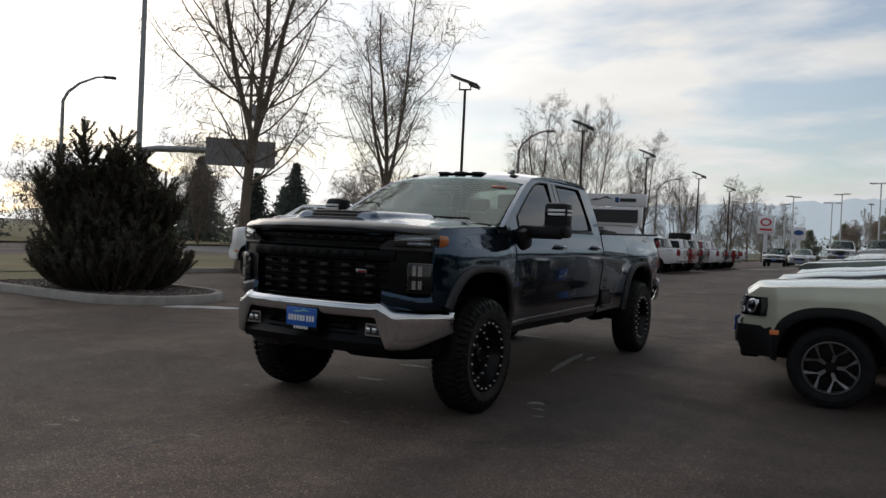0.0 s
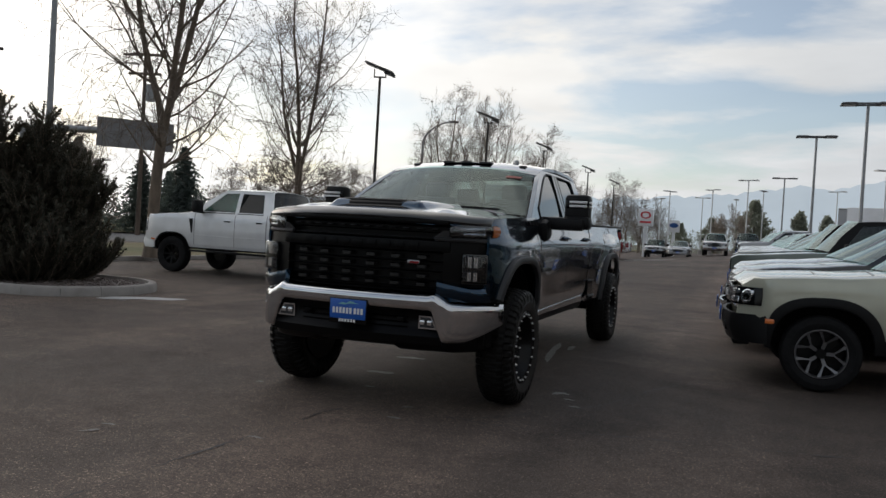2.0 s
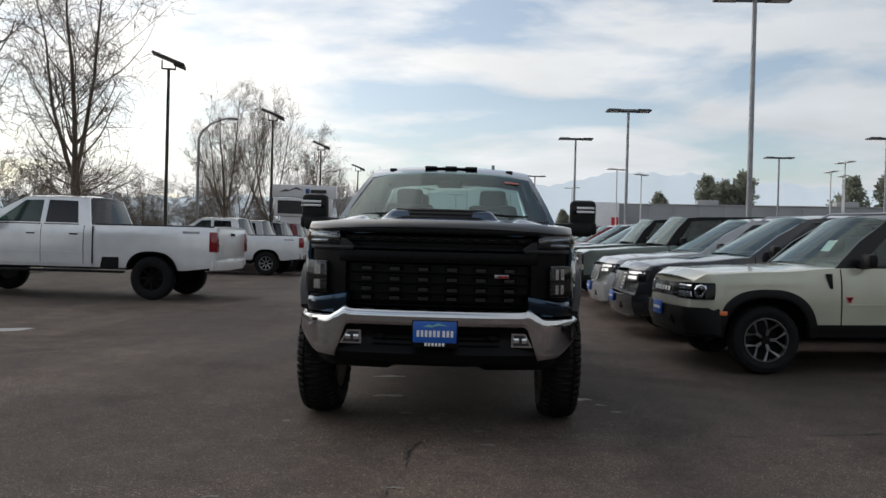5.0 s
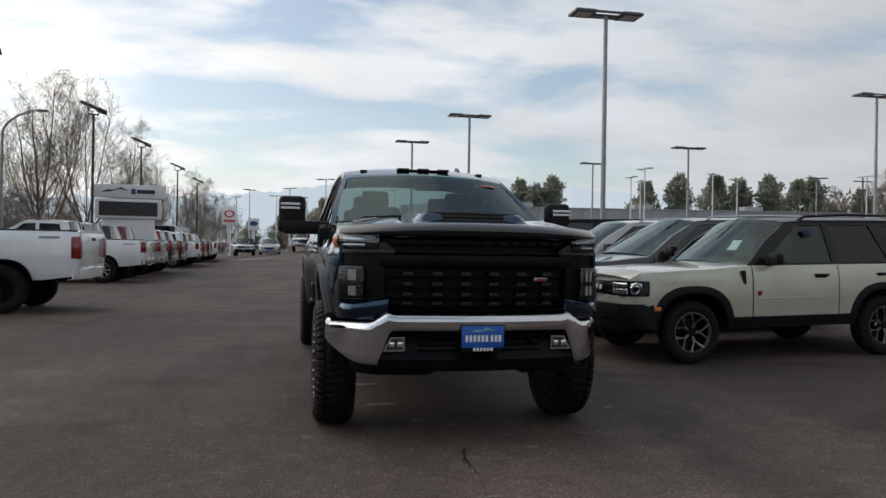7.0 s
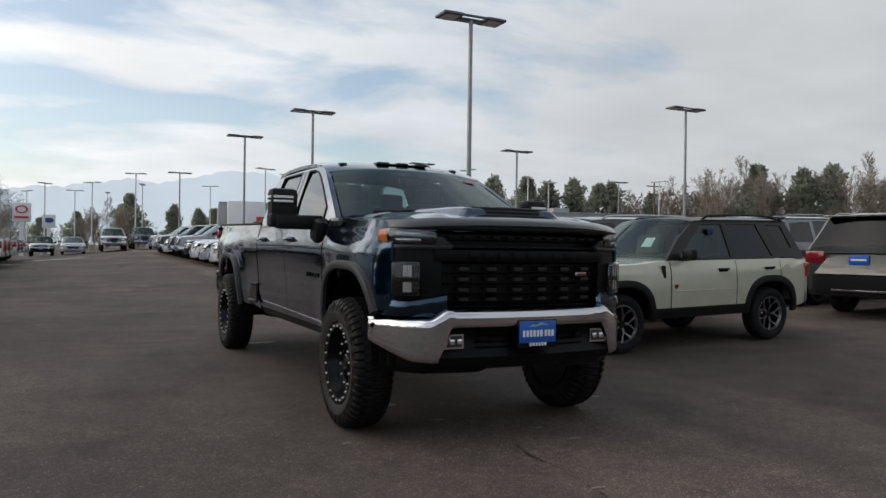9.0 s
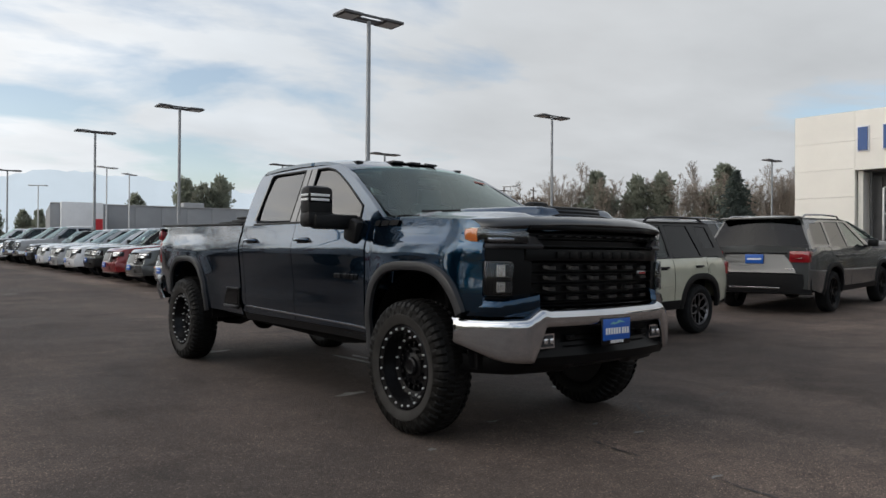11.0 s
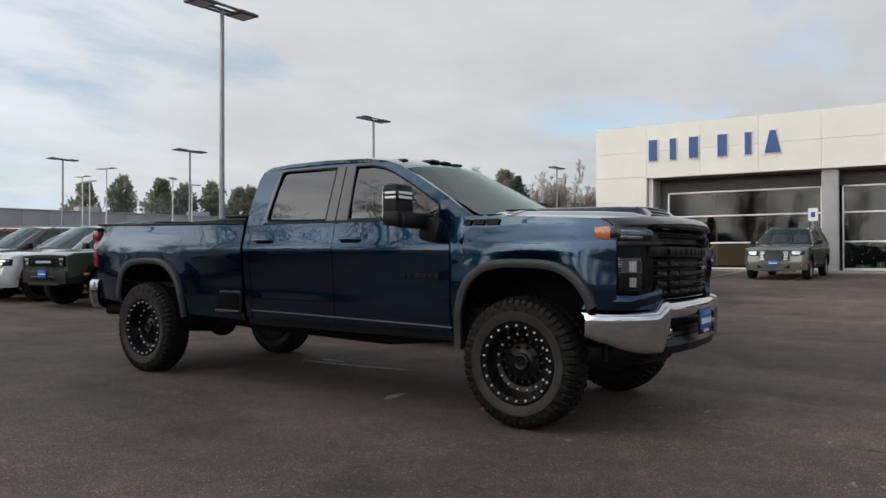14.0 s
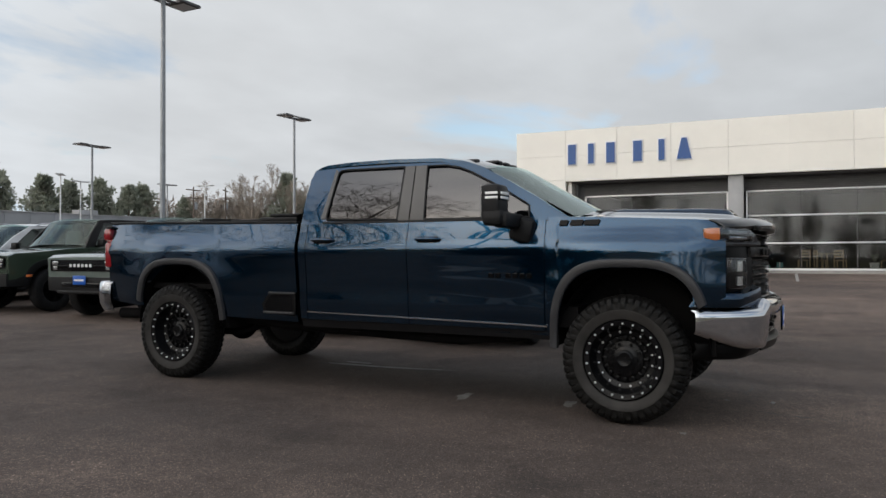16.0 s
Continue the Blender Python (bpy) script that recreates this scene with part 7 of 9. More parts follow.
BOXY = dict(wb=2.95, fo=0.86, ro=0.85, w=0.965, R=0.415, sill=0.50, belt=1.24, roof=1.80, wr=0.76, top=[(-0.86, 1.08), (-0.80, 1.135), (0.70, 1.215), (0.80, 1.24), (3.8, 1.24)],
            cab=(0.74, 1.22, 3.62, 3.70), panes=[[(0.98, 1.28), (1.30, 1.73), (1.86, 1.74), (1.88, 1.28)], [(1.96, 1.28), (1.94, 1.74), (2.70, 1.74), (2.72, 1.28)], [(2.86, 1.28), (2.84, 1.73), (3.52, 1.72), (3.58, 1.28)]],
            doors=[(0.80, 1.92, 1.72), (1.92, 2.80, 2.62)], clad=0.08, clad_w=0.11, frame_mat="black_plastic", roof_mat="black_plastic", grille=(0.86, 1.06, 0.74), bars=1, letters=6, lamp=(0.58, 0.80, 0.86, 1.06), bumper=(0.52, 0.76), tail_lamp=(0.90, 1.20, 0.12), plate_z=0.80, rim=0.225, spokes=6, rim_mat="dark_alloy", tyre_w=0.27, nose=0.05, tail=0.03, side=[(0.5, 0.94), (0.6, 0.965), (0.95, 0.975), (1.12, 0.99), (1.2, 0.985), (1.26, 0.96)], tread=0.10, crown=0.02, roof_crown=0.02)
PICKUP = dict(wb=3.70, fo=0.94, ro=1.24, w=1.005, R=0.405, sill=0.52, belt=1.32, roof=1.90, wr=0.74, top=[(-0.94, 1.14), (-0.85, 1.22), (0.0, 1.27), (0.62, 1.32), (4.94, 1.35)],
              cab=(0.60, 1.36, 2.62, 2.78), panes=[[(0.86, 1.36), (1.38, 1.82), (1.72, 1.83), (1.74, 1.36)], [(1.84, 1.36), (1.82, 1.83), (2.40, 1.82), (2.52, 1.36)]],
              doors=[(0.66, 1.79, 1.60), (1.79, 2.66, 2.46)], grille=(0.80, 1.14, 0.55), bars=3, bar_h=0.04, bar_mat="chrome_dull", lamp=(0.58, 0.94, 0.92, 1.14), bumper=(0.52, 0.76), bumper_mat="chrome", tail_lamp=(0.96, 1.30, 0.15), rear_bumper=(0.56, 0.76), rear_mat="chrome_dull", plate_z=0.66, rim=0.235, spokes=8, rim_mat="alloy", bed=(2.84, 4.92), nose=0.08, tail=0.02, tyre_w=0.26, kick=0.08, step=True, crown=0.03, seats=(1.62, 2.40), bow=0.08, lean=0.10)
HEAVY = dict(PICKUP, wb=4.06, ro=1.28, w=1.02, R=0.435, sill=0.60, belt=1.46, roof=2.02, top=[(-0.94, 1.26), (-0.85, 1.36), (0.0, 1.41), (0.62, 1.46), (5.34, 1.47)],
             cab=(0.55, 1.34, 2.66, 2.80), panes=[[(0.84, 1.50), (1.36, 1.945), (1.74, 1.955), (1.76, 1.50)], [(1.86, 1.50), (1.84, 1.955), (2.44, 1.945), (2.54, 1.50)]],
             doors=[(0.66, 1.81, 1.60), (1.81, 2.68, 2.48)], grille=(0.86, 1.28, 0.60), lamp=(0.62, 0.96, 0.96, 1.28), bumper=(0.56, 0.82), bumper_mat="paint", tail_lamp=(0.98, 1.38, 0.16), rear_bumper=(0.60, 0.82), rear_mat="paint", rim_mat="dark_alloy", bed=(2.88, 5.30), plate_z=0.72, handle_z=1.30, vent=(0.56, 1.14, 0.17), clad=0.03, clad_w=0.02, bed_step=(3.02, 3.40), crease=0.92, mir_up=0.02, mir_big=0.14)
SEDAN = dict(wb=2.83, fo=0.92, ro=1.05, w=0.92, R=0.335, sill=0.26, belt=0.95, roof=1.40, wr=0.60, top=[(-0.92, 0.66), (-0.78, 0.76), (0.0, 0.88), (0.55, 0.95), (3.3, 1.0), (3.88, 0.96)],
             cab=(0.50, 1.40, 2.60, 3.30), panes=[[(0.86, 0.99), (1.46, 1.33), (1.78, 1.35), (1.80, 0.99)], [(1.88, 0.99), (1.86, 1.35), (2.50, 1.33), (2.86, 1.02)]],
             doors=[(0.60, 1.84, 1.62), (1.84, 2.84, 2.60)], grille=(0.46, 0.64, 0.40), bars=4, lamp=(0.44, 0.84, 0.62, 0.74), bow=0.18, lean=0.35, bumper=(0.26, 0.48), bumper_mat="paint", tail_lamp=(0.74, 0.90, 0.30), rim=0.225, spokes=10, plate_z=0.72)
VAN = dict(wb=3.30, fo=0.98, ro=1.10, w=1.02, R=0.36, sill=0.40, belt=1.30, roof=2.50, wr=0.88, top=[(-0.98, 0.90), (-0.80, 1.10), (-0.1, 1.28), (0.3, 1.30), (4.4, 1.30)],
           cab=(0.05, 0.95, 4.28, 4.36), panes=[[(0.62, 1.36), (0.98, 1.90), (1.50, 1.92), (1.50, 1.36)], [(1.80, 1.40), (1.80, 1.95), (2.90, 1.95), (2.90, 1.40)], [(3.00, 1.40), (3.00, 1.95), (4.10, 1.95), (4.12, 1.40)]],
           doors=[(0.55, 1.58, 1.40)], grille=(0.62, 0.92, 0.50), bars=4, lamp=(0.54, 0.90, 0.86, 1.14), bumper=(0.36, 0.60), tail_lamp=(0.80, 1.25, 0.10), rim=0.21, spokes=8, plate_z=0.8)

WHITE, SILVER, GREY, DARK = (0.82, 0.83, 0.84), (0.40, 0.41, 0.42), (0.058, 0.062, 0.062), (0.02, 0.021, 0.024)
CREAM, GREEN, RED, BLUEGREY = (0.50, 0.50, 0.40), (0.045, 0.065, 0.045), (0.22, 0.012, 0.014), (0.075, 0.095, 0.12)
ROW = "cars parked in the lot row"
sport = make_vehicle("compact_suv", "pale cream compact SUV with a black roof and black cladding", "car", SPORT, CREAM, ROW)
car_at(sport, 3.27, 3.17, -87.6, copy=False)
explorer = make_vehicle("suv", "dark grey three-row SUV with silver roof rails, seen from behind", "car", EXPLORER, GREY, "cars by the showroom")
luxury = make_vehicle("luxury_suv", "grey-green SUV with a chrome grille facing the lot", "car", LUX, (0.13, 0.14, 0.125), "cars by the showroom")
boxy = make_vehicle("off_road_suv", "dark green boxy off-road SUV with black trim", "car", BOXY, GREEN, ROW)
pickup = make_vehicle("pickup", "white crew-cab pickup with red tail lamps", "pickup truck", PICKUP, WHITE, "pickups parked tail out")
heavy = make_vehicle("pickup", "white heavy-duty crew-cab pickup with black wheels", "pickup truck", HEAVY, WHITE, "pickups parked tail out")
sedan = make_vehicle("sedan", "silver sedan parked at the lane's end", "car", SEDAN, SILVER, "cars at the lane's end")
van = make_vehicle("van", "white high-roof van parked along the lane", "van", VAN, WHITE, "vans along the lane")

# the row beyond the cream one, noses to the lane
ROW_CARS = [
    (explorer, 5.6, DARK, "near-black three-row SUV parked in the row"),
    (explorer, 7.85, SILVER, "silver three-row SUV parked in the row"),
    (boxy, 13.1, None, ""),
    (boxy, 10.2, (0.15, 0.18, 0.16), "pale grey-green boxy off-road SUV with a lettered grille"),
    (explorer, 15.9, (0.52, 0.53, 0.54), "pale silver SUV with a painted bumper"),
    (explorer, 18.6, GREY, "dark grey three-row SUV parked in the row"),
    (explorer, 21.3, RED, "red three-row SUV parked in the row"),
    (sport, 24.0, (0.05, 0.06, 0.05), "dark green compact SUV with black cladding"),
    (explorer, 26.8, WHITE, "white three-row SUV parked in the row"),
    (explorer, 29.6, SILVER, "silver three-row SUV parked in the row"),
    (explorer, 32.4, WHITE, "white three-row SUV parked in the row"),
    (sport, 35.2, GREY, "grey compact SUV with black cladding"),
    (pickup, 38.2, SILVER, "silver crew-cab pickup nose to the lane"),
    (pickup, 41.2, GREY, "grey crew-cab pickup nose to the lane"),
    (explorer, 44.2, WHITE, "white three-row SUV parked in the row"),
    (pickup, 47.2, GREY, "grey crew-cab pickup nose to the lane"),
    (explorer, 50.2, DARK, "near-black three-row SUV parked in the row"),
    (pickup, 53.2, WHITE, "white crew-cab pickup nose to the lane"),
]
for src, y, col, lab in ROW_CARS:
    ob = car_at(src, 3.25, y, -90, col, src is not boxy or col is not None, lab)
    ob["group"] = ROW
car_at(explorer, 13.75, 4.05, 97.5, copy=False)
explorer.matrix_basis = explorer.matrix_basis @ Matrix.Scale(1.05, 4)
# by the showroom
for x, y, hd, src, col, lab in ((14.1, 6.95, 97, explorer, BLUEGREY, "blue-grey three-row SUV parked by the showroom"), (22.1, 6.25, 5, pickup, (0.045, 0.05, 0.06), "dark grey crew-cab pickup parked by the showroom")):
    ob = car_at(src, x, y, hd, col, True, lab)
car_at(luxury, 21.9, 2.95, -90, copy=False)
# pickups with their tails to the lane
car_at(heavy, -10.25, 9.92, -90, copy=False)
car_at(pickup, -10.55, 20.6, -90, copy=False)
for y, col, lab in ((23.5, SILVER, "silver crew-cab pickup parked tail out"), (26.4, DARK, "black crew-cab pickup parked tail out"), (29.3, (0.16, 0.02, 0.02), "dark red crew-cab pickup parked tail out"), (35.6, WHITE, ""), (38.4, RED, "red crew-cab pickup parked tail out"),
                    (41.2, GREY, "grey crew-cab pickup parked tail out"), (46.0, WHITE, ""), (49.0, DARK, "black crew-cab pickup parked tail out"), (52.0, (0.16, 0.02, 0.02), "dark red crew-cab pickup parked tail out"), (55.0, WHITE, "")):
    car_at(pickup, -10.55, y, -90, col, True, lab)
car_at(van, -10.2, 58.5, 180, copy=False)
car_at(van, -10.2, 62.5, 180)
# the lane's end
car_at(sedan, -2.6, 64.0, 0, copy=False)
car_at(pickup, 0.4, 63.5, 0, WHITE, True, "white crew-cab pickup facing down the lane")
car_at(pickup, 3.0, 66.5, 0, (0.03, 0.05, 0.09), True, "dark blue crew-cab pickup facing down the lane")
car_at(sport, -5.0, 67.5, 0, WHITE, True, "white compact SUV at the lane's end")


# ---- bare trees ----
class Tubes:
    """Collects tapered tubes into one mesh quickly."""

    def __init__(self):
        self.v, self.f = [], []

    def add(self, pts, radii, seg):
        base = len(self.v)
        u = None
        for i, p in enumerate(pts):
            d = (pts[min(i + 1, len(pts) - 1)] - pts[max(i - 1, 0)])
            d = d.normalized() if d.length > 1e-9 else Vector((0, 0, 1))
            u = d.orthogonal().normalized() if u is None else (u - d * u.dot(d))
            u = u.normalized() if u.length > 1e-6 else d.orthogonal().normalized()
            w = d.cross(u)
            for k in range(seg):
                a = 2 * math.pi * k / seg
                self.v.append(tuple(p + radii[i] * (math.cos(a) * u + math.sin(a) * w)))
        for i in range(len(pts) - 1):
            for k in range(seg):
                a, b = base + i * seg + k, base + i * seg + (k + 1) % seg
                self.f.append((a, b, b + seg, a + seg))

    def mesh(self, name, mat):
        me = bpy.data.meshes.new(name)
        me.from_pydata(self.v, [], self.f)
        me.materials.append(M[mat])
        me.shade_smooth()
        return me


def bare_tree(seed, height, trunk_r, fork, limbs, spread, droop, twigs, label, mat="bark", tmat="twig", lean=0.0, twig_r=0.006, levels=4, low=5, stout=0.40, side=12, rise=0.0):
    """A leafless tree: trunk, main limbs that rise and fork, and a haze of fine twigs."""
    r = random.Random(seed)
    root = thing("bare_tree", label, "tree", "bare trees by the road")
    trunk, fine = Tubes(), Tubes()
    made = []

    def grow(p, d, length, rad, level, store):
        n = min(14, max(4, int(length / (0.40 if level < 2 else 0.22))))
        pts, rr = [p.copy()], [rad]
        dd = d.copy()
        for i in range(n):
            jig = Vector((r.uniform(-1, 1), r.uniform(-1, 1), r.uniform(-0.7, 0.8))) * (0.05 + 0.026 * level)
            up = 0.06 if level < 3 else -droop * (i / n) * 2
            dd = (dd + jig + Vector((0, 0, up))).normalized()
            pts.append(pts[-1] + dd * (length / n))
            rr.append(rad * (1 - 0.80 * (i + 1) / n) + (twig_r * 0.4 if level >= 3 else twig_r * 0.6))
        seg = 8 if level == 1 else (5 if level == 2 else 3)
        store.add(pts, rr, seg)
        return pts, rr

    tp, tr = [], []
    for i in range(12):
        k = i / 11
        tp.append(Vector((lean * k * fork + 0.06 * math.sin(3 * k + seed), 0.05 * math.cos(2.4 * k + seed), fork * k)))
        tr.append(trunk_r * (1.5 - 3.0 * k) if k < 0.16 else trunk_r * (1.02 - 0.2 * k))
    trunk.add(tp, tr, 12)
    top = tp[-1]

    def sprout(pts, rr, ln, level, store):
        if level > levels:
            return
        count = {2: side, 3: 9, 4: twigs}[level]
        for c in range(count):
            k = r.uniform(0.10 if level == 2 else 0.12, 0.99)
            i = min(len(pts) - 2, int(k * (len(pts) - 1)))
            p = pts[i].lerp(pts[i + 1], k * (len(pts) - 1) - i)
            along = (pts[i + 1] - pts[i]).normalized()
            off = along.orthogonal().normalized()
            off.rotate(Matrix.Rotation(r.uniform(0, 6.283), 3, along))
            d = (along * (r.uniform(0.2, 0.7) + 0.5 * rise) + off * r.uniform(0.6, 1.0) * (1 - 0.38 * rise) + Vector((0, 0, (0.12 if level < 4 else 0.0) + 0.30 * rise))).normalized()
            l2 = ln * r.uniform(0.30, 0.52) * (1.2 - 0.6 * k) if level < 4 else max(0.35, ln * r.uniform(0.35, 0.6))
            rad = max(twig_r, rr[i] * (r.uniform(0.24, 0.38) if level == 2 else r.uniform(0.32, 0.5)))
            q, s = grow(p, d, l2, rad, level, store if level == 2 else fine)
            sprout(q, s, l2, level + 1, store)
    for i in range(limbs):
        a = 2 * math.pi * (i + r.uniform(-0.25, 0.25)) / limbs + seed
        s = spread * r.uniform(0.45, 1.25)
        d = Vector((math.cos(a) * s, math.sin(a) * s, 1.0)).normalized()
        ln = (height - fork) * r.uniform(0.74, 1.05)
        store = Tubes()
        pts, rr = grow(top - Vector((0, 0, r.uniform(0, 0.6))), d, ln, trunk_r * r.uniform(stout, stout * 1.45), 1, store)
        sprout(pts, rr, ln, 2, store)
        made.append(store)
    for i in range(low):
        k = r.uniform(0.55, 0.98)
        a = r.uniform(0, 6.283)
        store = Tubes()
        pts, rr = grow(Vector((lean * k * fork, 0, fork * k)), Vector((math.cos(a), math.sin(a), 0.30)).normalized(), (height - fork) * r.uniform(0.20, 0.36), trunk_r * 0.20, 2, store)
        sprout(pts, rr, (height - fork) * 0.40, 3, store)
        made.append(store)
    for nm, tb, mm in [("trunk", trunk, mat)] + [("limb", b, mat) for b in made] + [("crown", fine, tmat)]:
        ob = new(nm, tb.mesh(nm, mm))
        ob.parent = root
    return root


def at_ground(ob, x, y, turn=0.0, s=1.0, copy=True, lift=0.0):
    m = Matrix.Translation((x, y, ground_z(x, y) + lift)) @ Matrix.Rotation(turn, 4, "Z")
    ob2 = copy_thing(ob, m) if copy else ob
    ob2.matrix_basis = m @ Matrix.Scale(s, 4)
    return ob2


tree_a = bare_tree(3, 14.8, 0.165, 4.2, 3, 0.36, 0.20, 6, "tall bare deciduous tree with a forked pale-brown trunk", lean=0.05, twig_r=0.0062, low=10, stout=0.46, side=24)
at_ground(tree_a, -13.3, 11.6, 0.4, 1.0, False, 0.12)
tree_b = bare_tree(8, 11.8, 0.155, 3.3, 3, 0.44, 0.06, 6, "slender bare deciduous tree with rising limbs", twig_r=0.0055, low=9, stout=0.46, side=20, rise=0.08)
at_ground(tree_b, -13.1, 18.9, 1.2, 1.0, False, 0.12)
tree_c = bare_tree(15, 9.0, 0.13, 2.0, 5, 0.80, -0.05, 4, "bare vase-shaped tree with many fine upright branches", twig_r=0.0060, stout=0.34, side=12, rise=0.5)
at_ground(tree_c, -12.2, 40.0, 0.2, 1.0, False, 0.0)
rt = random.Random(21)
for x, y, s in ((-11.6, 29.6, 0.72), (-13.6, 38.0, 0.85)):
    at_ground(tree_b if y < 35 else tree_c, x, y, rt.uniform(0, 6), s)
for k in range(12):
    y = 50 + k * 8.0 + rt.uniform(-2, 2)
    at_ground((tree_b, tree_c)[k % 2], -12.0 + rt.uniform(-1.0, 1.0), y, rt.uniform(0, 6), rt.uniform(0.68, 0.85))
# bare trees across the road, mirrored in the showroom glass
for k in range(11):
    at_ground((tree_b, tree_c)[k % 2], -50 + rt.uniform(-6, 4), -44 + k * 6.0 + rt.uniform(-2, 2), rt.uniform(0, 6), rt.uniform(0.75, 1.0))
# young trees and brush across the road
tree_d = bare_tree(31, 6.4, 0.08, 0.7, 6, 0.5, 0.0, 4, "small bare multi-stemmed tree across the road", twig_r=0.008, levels=4, low=2)
at_ground(tree_d, -26.0, 44.0, 0.0, 0.9, False)
for k in range(16):
    at_ground(tree_d, -38 - rt.uniform(0, 40), -20 + k * 9.0 + rt.uniform(-2, 2), rt.uniform(0, 6), rt.uniform(0.7, 1.35))
for k in range(10):
    at_ground(tree_d, -19.5 + rt.uniform(-1.5, 1.0), 27 + k * 4.1, rt.uniform(0, 6), rt.uniform(0.55, 0.8))


# ---- conifers ----
def conifer(seed, height, width, label, whorls=26, mat="conifer", open_=0.0):
    r = random.Random(seed)
    root = thing("conifer", label, "tree", "conifers")
    tk = Tubes()
    tk.add([Vector((0, 0, 0)), Vector((0.05, 0, height * 0.5)), Vector((0, 0, height * 0.97))], [height * 0.018, height * 0.012, 0.02], 8)
    ob = new("trunk", tk.mesh("trunk", "bark"))
    ob.parent = root
    v, f = [], []
    for w in range(whorls):
        k = w / (whorls - 1)
        z = height * (0.08 + 0.90 * k) + r.uniform(-0.1, 0.1)
        rad = width * 0.5 * ((1 - k) ** 0.85 + 0.03) * r.uniform(0.75, 1.15)
        n = max(6, int(11 * (1 - k) + 6))
        for b in range(n):
            if r.random() < open_:
                continue
            a = 2 * math.pi * (b + r.random()) / n
            ln = rad * r.uniform(0.6, 1.15)
            for q in range(7):
                t_ = (q + r.random()) / 7
                c = Vector((math.cos(a) * ln * t_, math.sin(a) * ln * t_, z - ln * t_ * 0.28 + 0.06 * math.sin(t_ * 3)))
                s = height * 0.030 * (1.15 - 0.5 * t_) * r.uniform(0.7, 1.3)
                for m_ in range(3):
                    d = Vector((r.uniform(-1, 1), r.uniform(-1, 1), r.uniform(-0.7, 0.5))).normalized()
                    e = d.orthogonal().normalized()
                    i = len(v)
                    v += [tuple(c - e * s * 0.5), tuple(c + e * s * 0.5), tuple(c + d * s * 1.5)]
                    f.append((i, i + 1, i + 2))
    me = bpy.data.meshes.new("crown")
    me.from_pydata(v, [], f)
    me.materials.append(M[mat])
    ob = new("crown", me)
    ob.parent = root
    return root


spruce = conifer(4, 6.6, 7.0, "dark green spruce with a pointed dense crown", 34, "spruce")
at_ground(spruce, -36.6, 40.2, 0, 1.0, False)


def round_pine(seed, height, width, label, clumps=330):
    """A far pine: bare lower trunk and a ragged, rounded crown of needle clumps."""
    r = random.Random(seed)
    root = thing("pine_tree", label, "tree", "far pines")
    tk = Tubes()
    tk.add([Vector((0, 0, 0)), Vector((0.1, 0, height * 0.5)), Vector((0, 0.05, height * 0.95))], [height * 0.02, height * 0.014, 0.03], 8)
    ob = new("trunk", tk.mesh("trunk", "bark"))
    ob.parent = root
    v, f = [], []
    for c in range(clumps):
        k = r.random() ** 1.15
        z = height * (0.08 + 0.90 * k)
        env = width * 0.5 * (1.0 - k) ** 0.62 * (0.72 + 0.28 * math.sin(9 * k + seed)) * min(1.0, 0.55 + 4 * k)
        a = r.uniform(0, 6.283)
        d = env * math.sqrt(r.uniform(0.05, 1.0)) * r.uniform(0.8, 1.15)
        cen = Vector((d * math.cos(a), d * math.sin(a), z - 0.12 * d))
        size = height * r.uniform(0.045, 0.080)
        for q in range(30):
            n = Vector((r.gauss(0, 1), r.gauss(0, 1), r.gauss(0, 0.65)))
            p = cen + n.normalized() * size * r.uniform(0.3, 1.0)
            u = n.orthogonal().normalized() * size * 0.30
            w = (n.normalized() + Vector((0, 0, 0.4))) * size * 0.42
            i = len(v)
            v += [tuple(p - u), tuple(p + u), tuple(p + w)]
            f.append((i, i + 1, i + 2))
    me = bpy.data.meshes.new("crown")
    me.from_pydata(v, [], f)
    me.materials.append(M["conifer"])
    ob = new("crown", me)
    ob.parent = root
    return root


pine = round_pine(9, 11.0, 12.5, "tall far pine with a ragged rounded crown")
pine_two = round_pine(19, 10.5, 9.0, "tall far pine with a narrow ragged crown", 260)
at_ground(pine_two, 52.6, 82.5, 0, 0.84, False)
at_ground(pine, 51.0, 80.0, 0, 0.84, False)
for x, y, s in ((-38.6, 38.0, 0.86), (-44.0, 47.0, 0.80), (-47.0, 40.0, 1.1), (-35.0, 52.0, 0.62), (-52.0, 58.0, 0.9), (-30.5, 47.5, 0.55), (72.5, 41.8, 1.45), (-45.0, 30.0, 0.9), (-50.0, 22.0, 1.1), (-56.0, 12.0, 1.0), (-48.0, 66.0, 0.8)):
    at_ground(spruce, x, y, x, s)
for x, y, s in ((30.5, 95, 1.05), (34.4, 92.8, 1.08), (45.2, 87, 0.95), (48.5, 84.5, 1.08), (54.0, 79.5, 0.98), (57.5, 78.5, 1.04), (59.5, 75.8, 0.92), (61.8, 76.0, 1.0), (66.0, 73.0, 0.84), (73.5, 62.5, 1.15), (76.3, 58.0, 1.13), (78.0, 55.5, 1.16), (83.5, 50.0, 1.24), (3.8, 98.0, 0.72), (9.0, 97.0, 0.60), (12.0, 97.0, 0.55), (24.5, 96.0, 0.80), (27.0, 97.5, 0.62), (31.8, 92.5, 0.95),
                (-2, 120, 0.6), (-7, 125, 0.55), (16, 110, 0.6), (86, 30, 1.1), (90, 18, 1.2), (63.5, 74.5, 0.62)):
    at_ground(pine if int(x * 7) % 3 else pine_two, x, y, x * 3, s * 0.84)
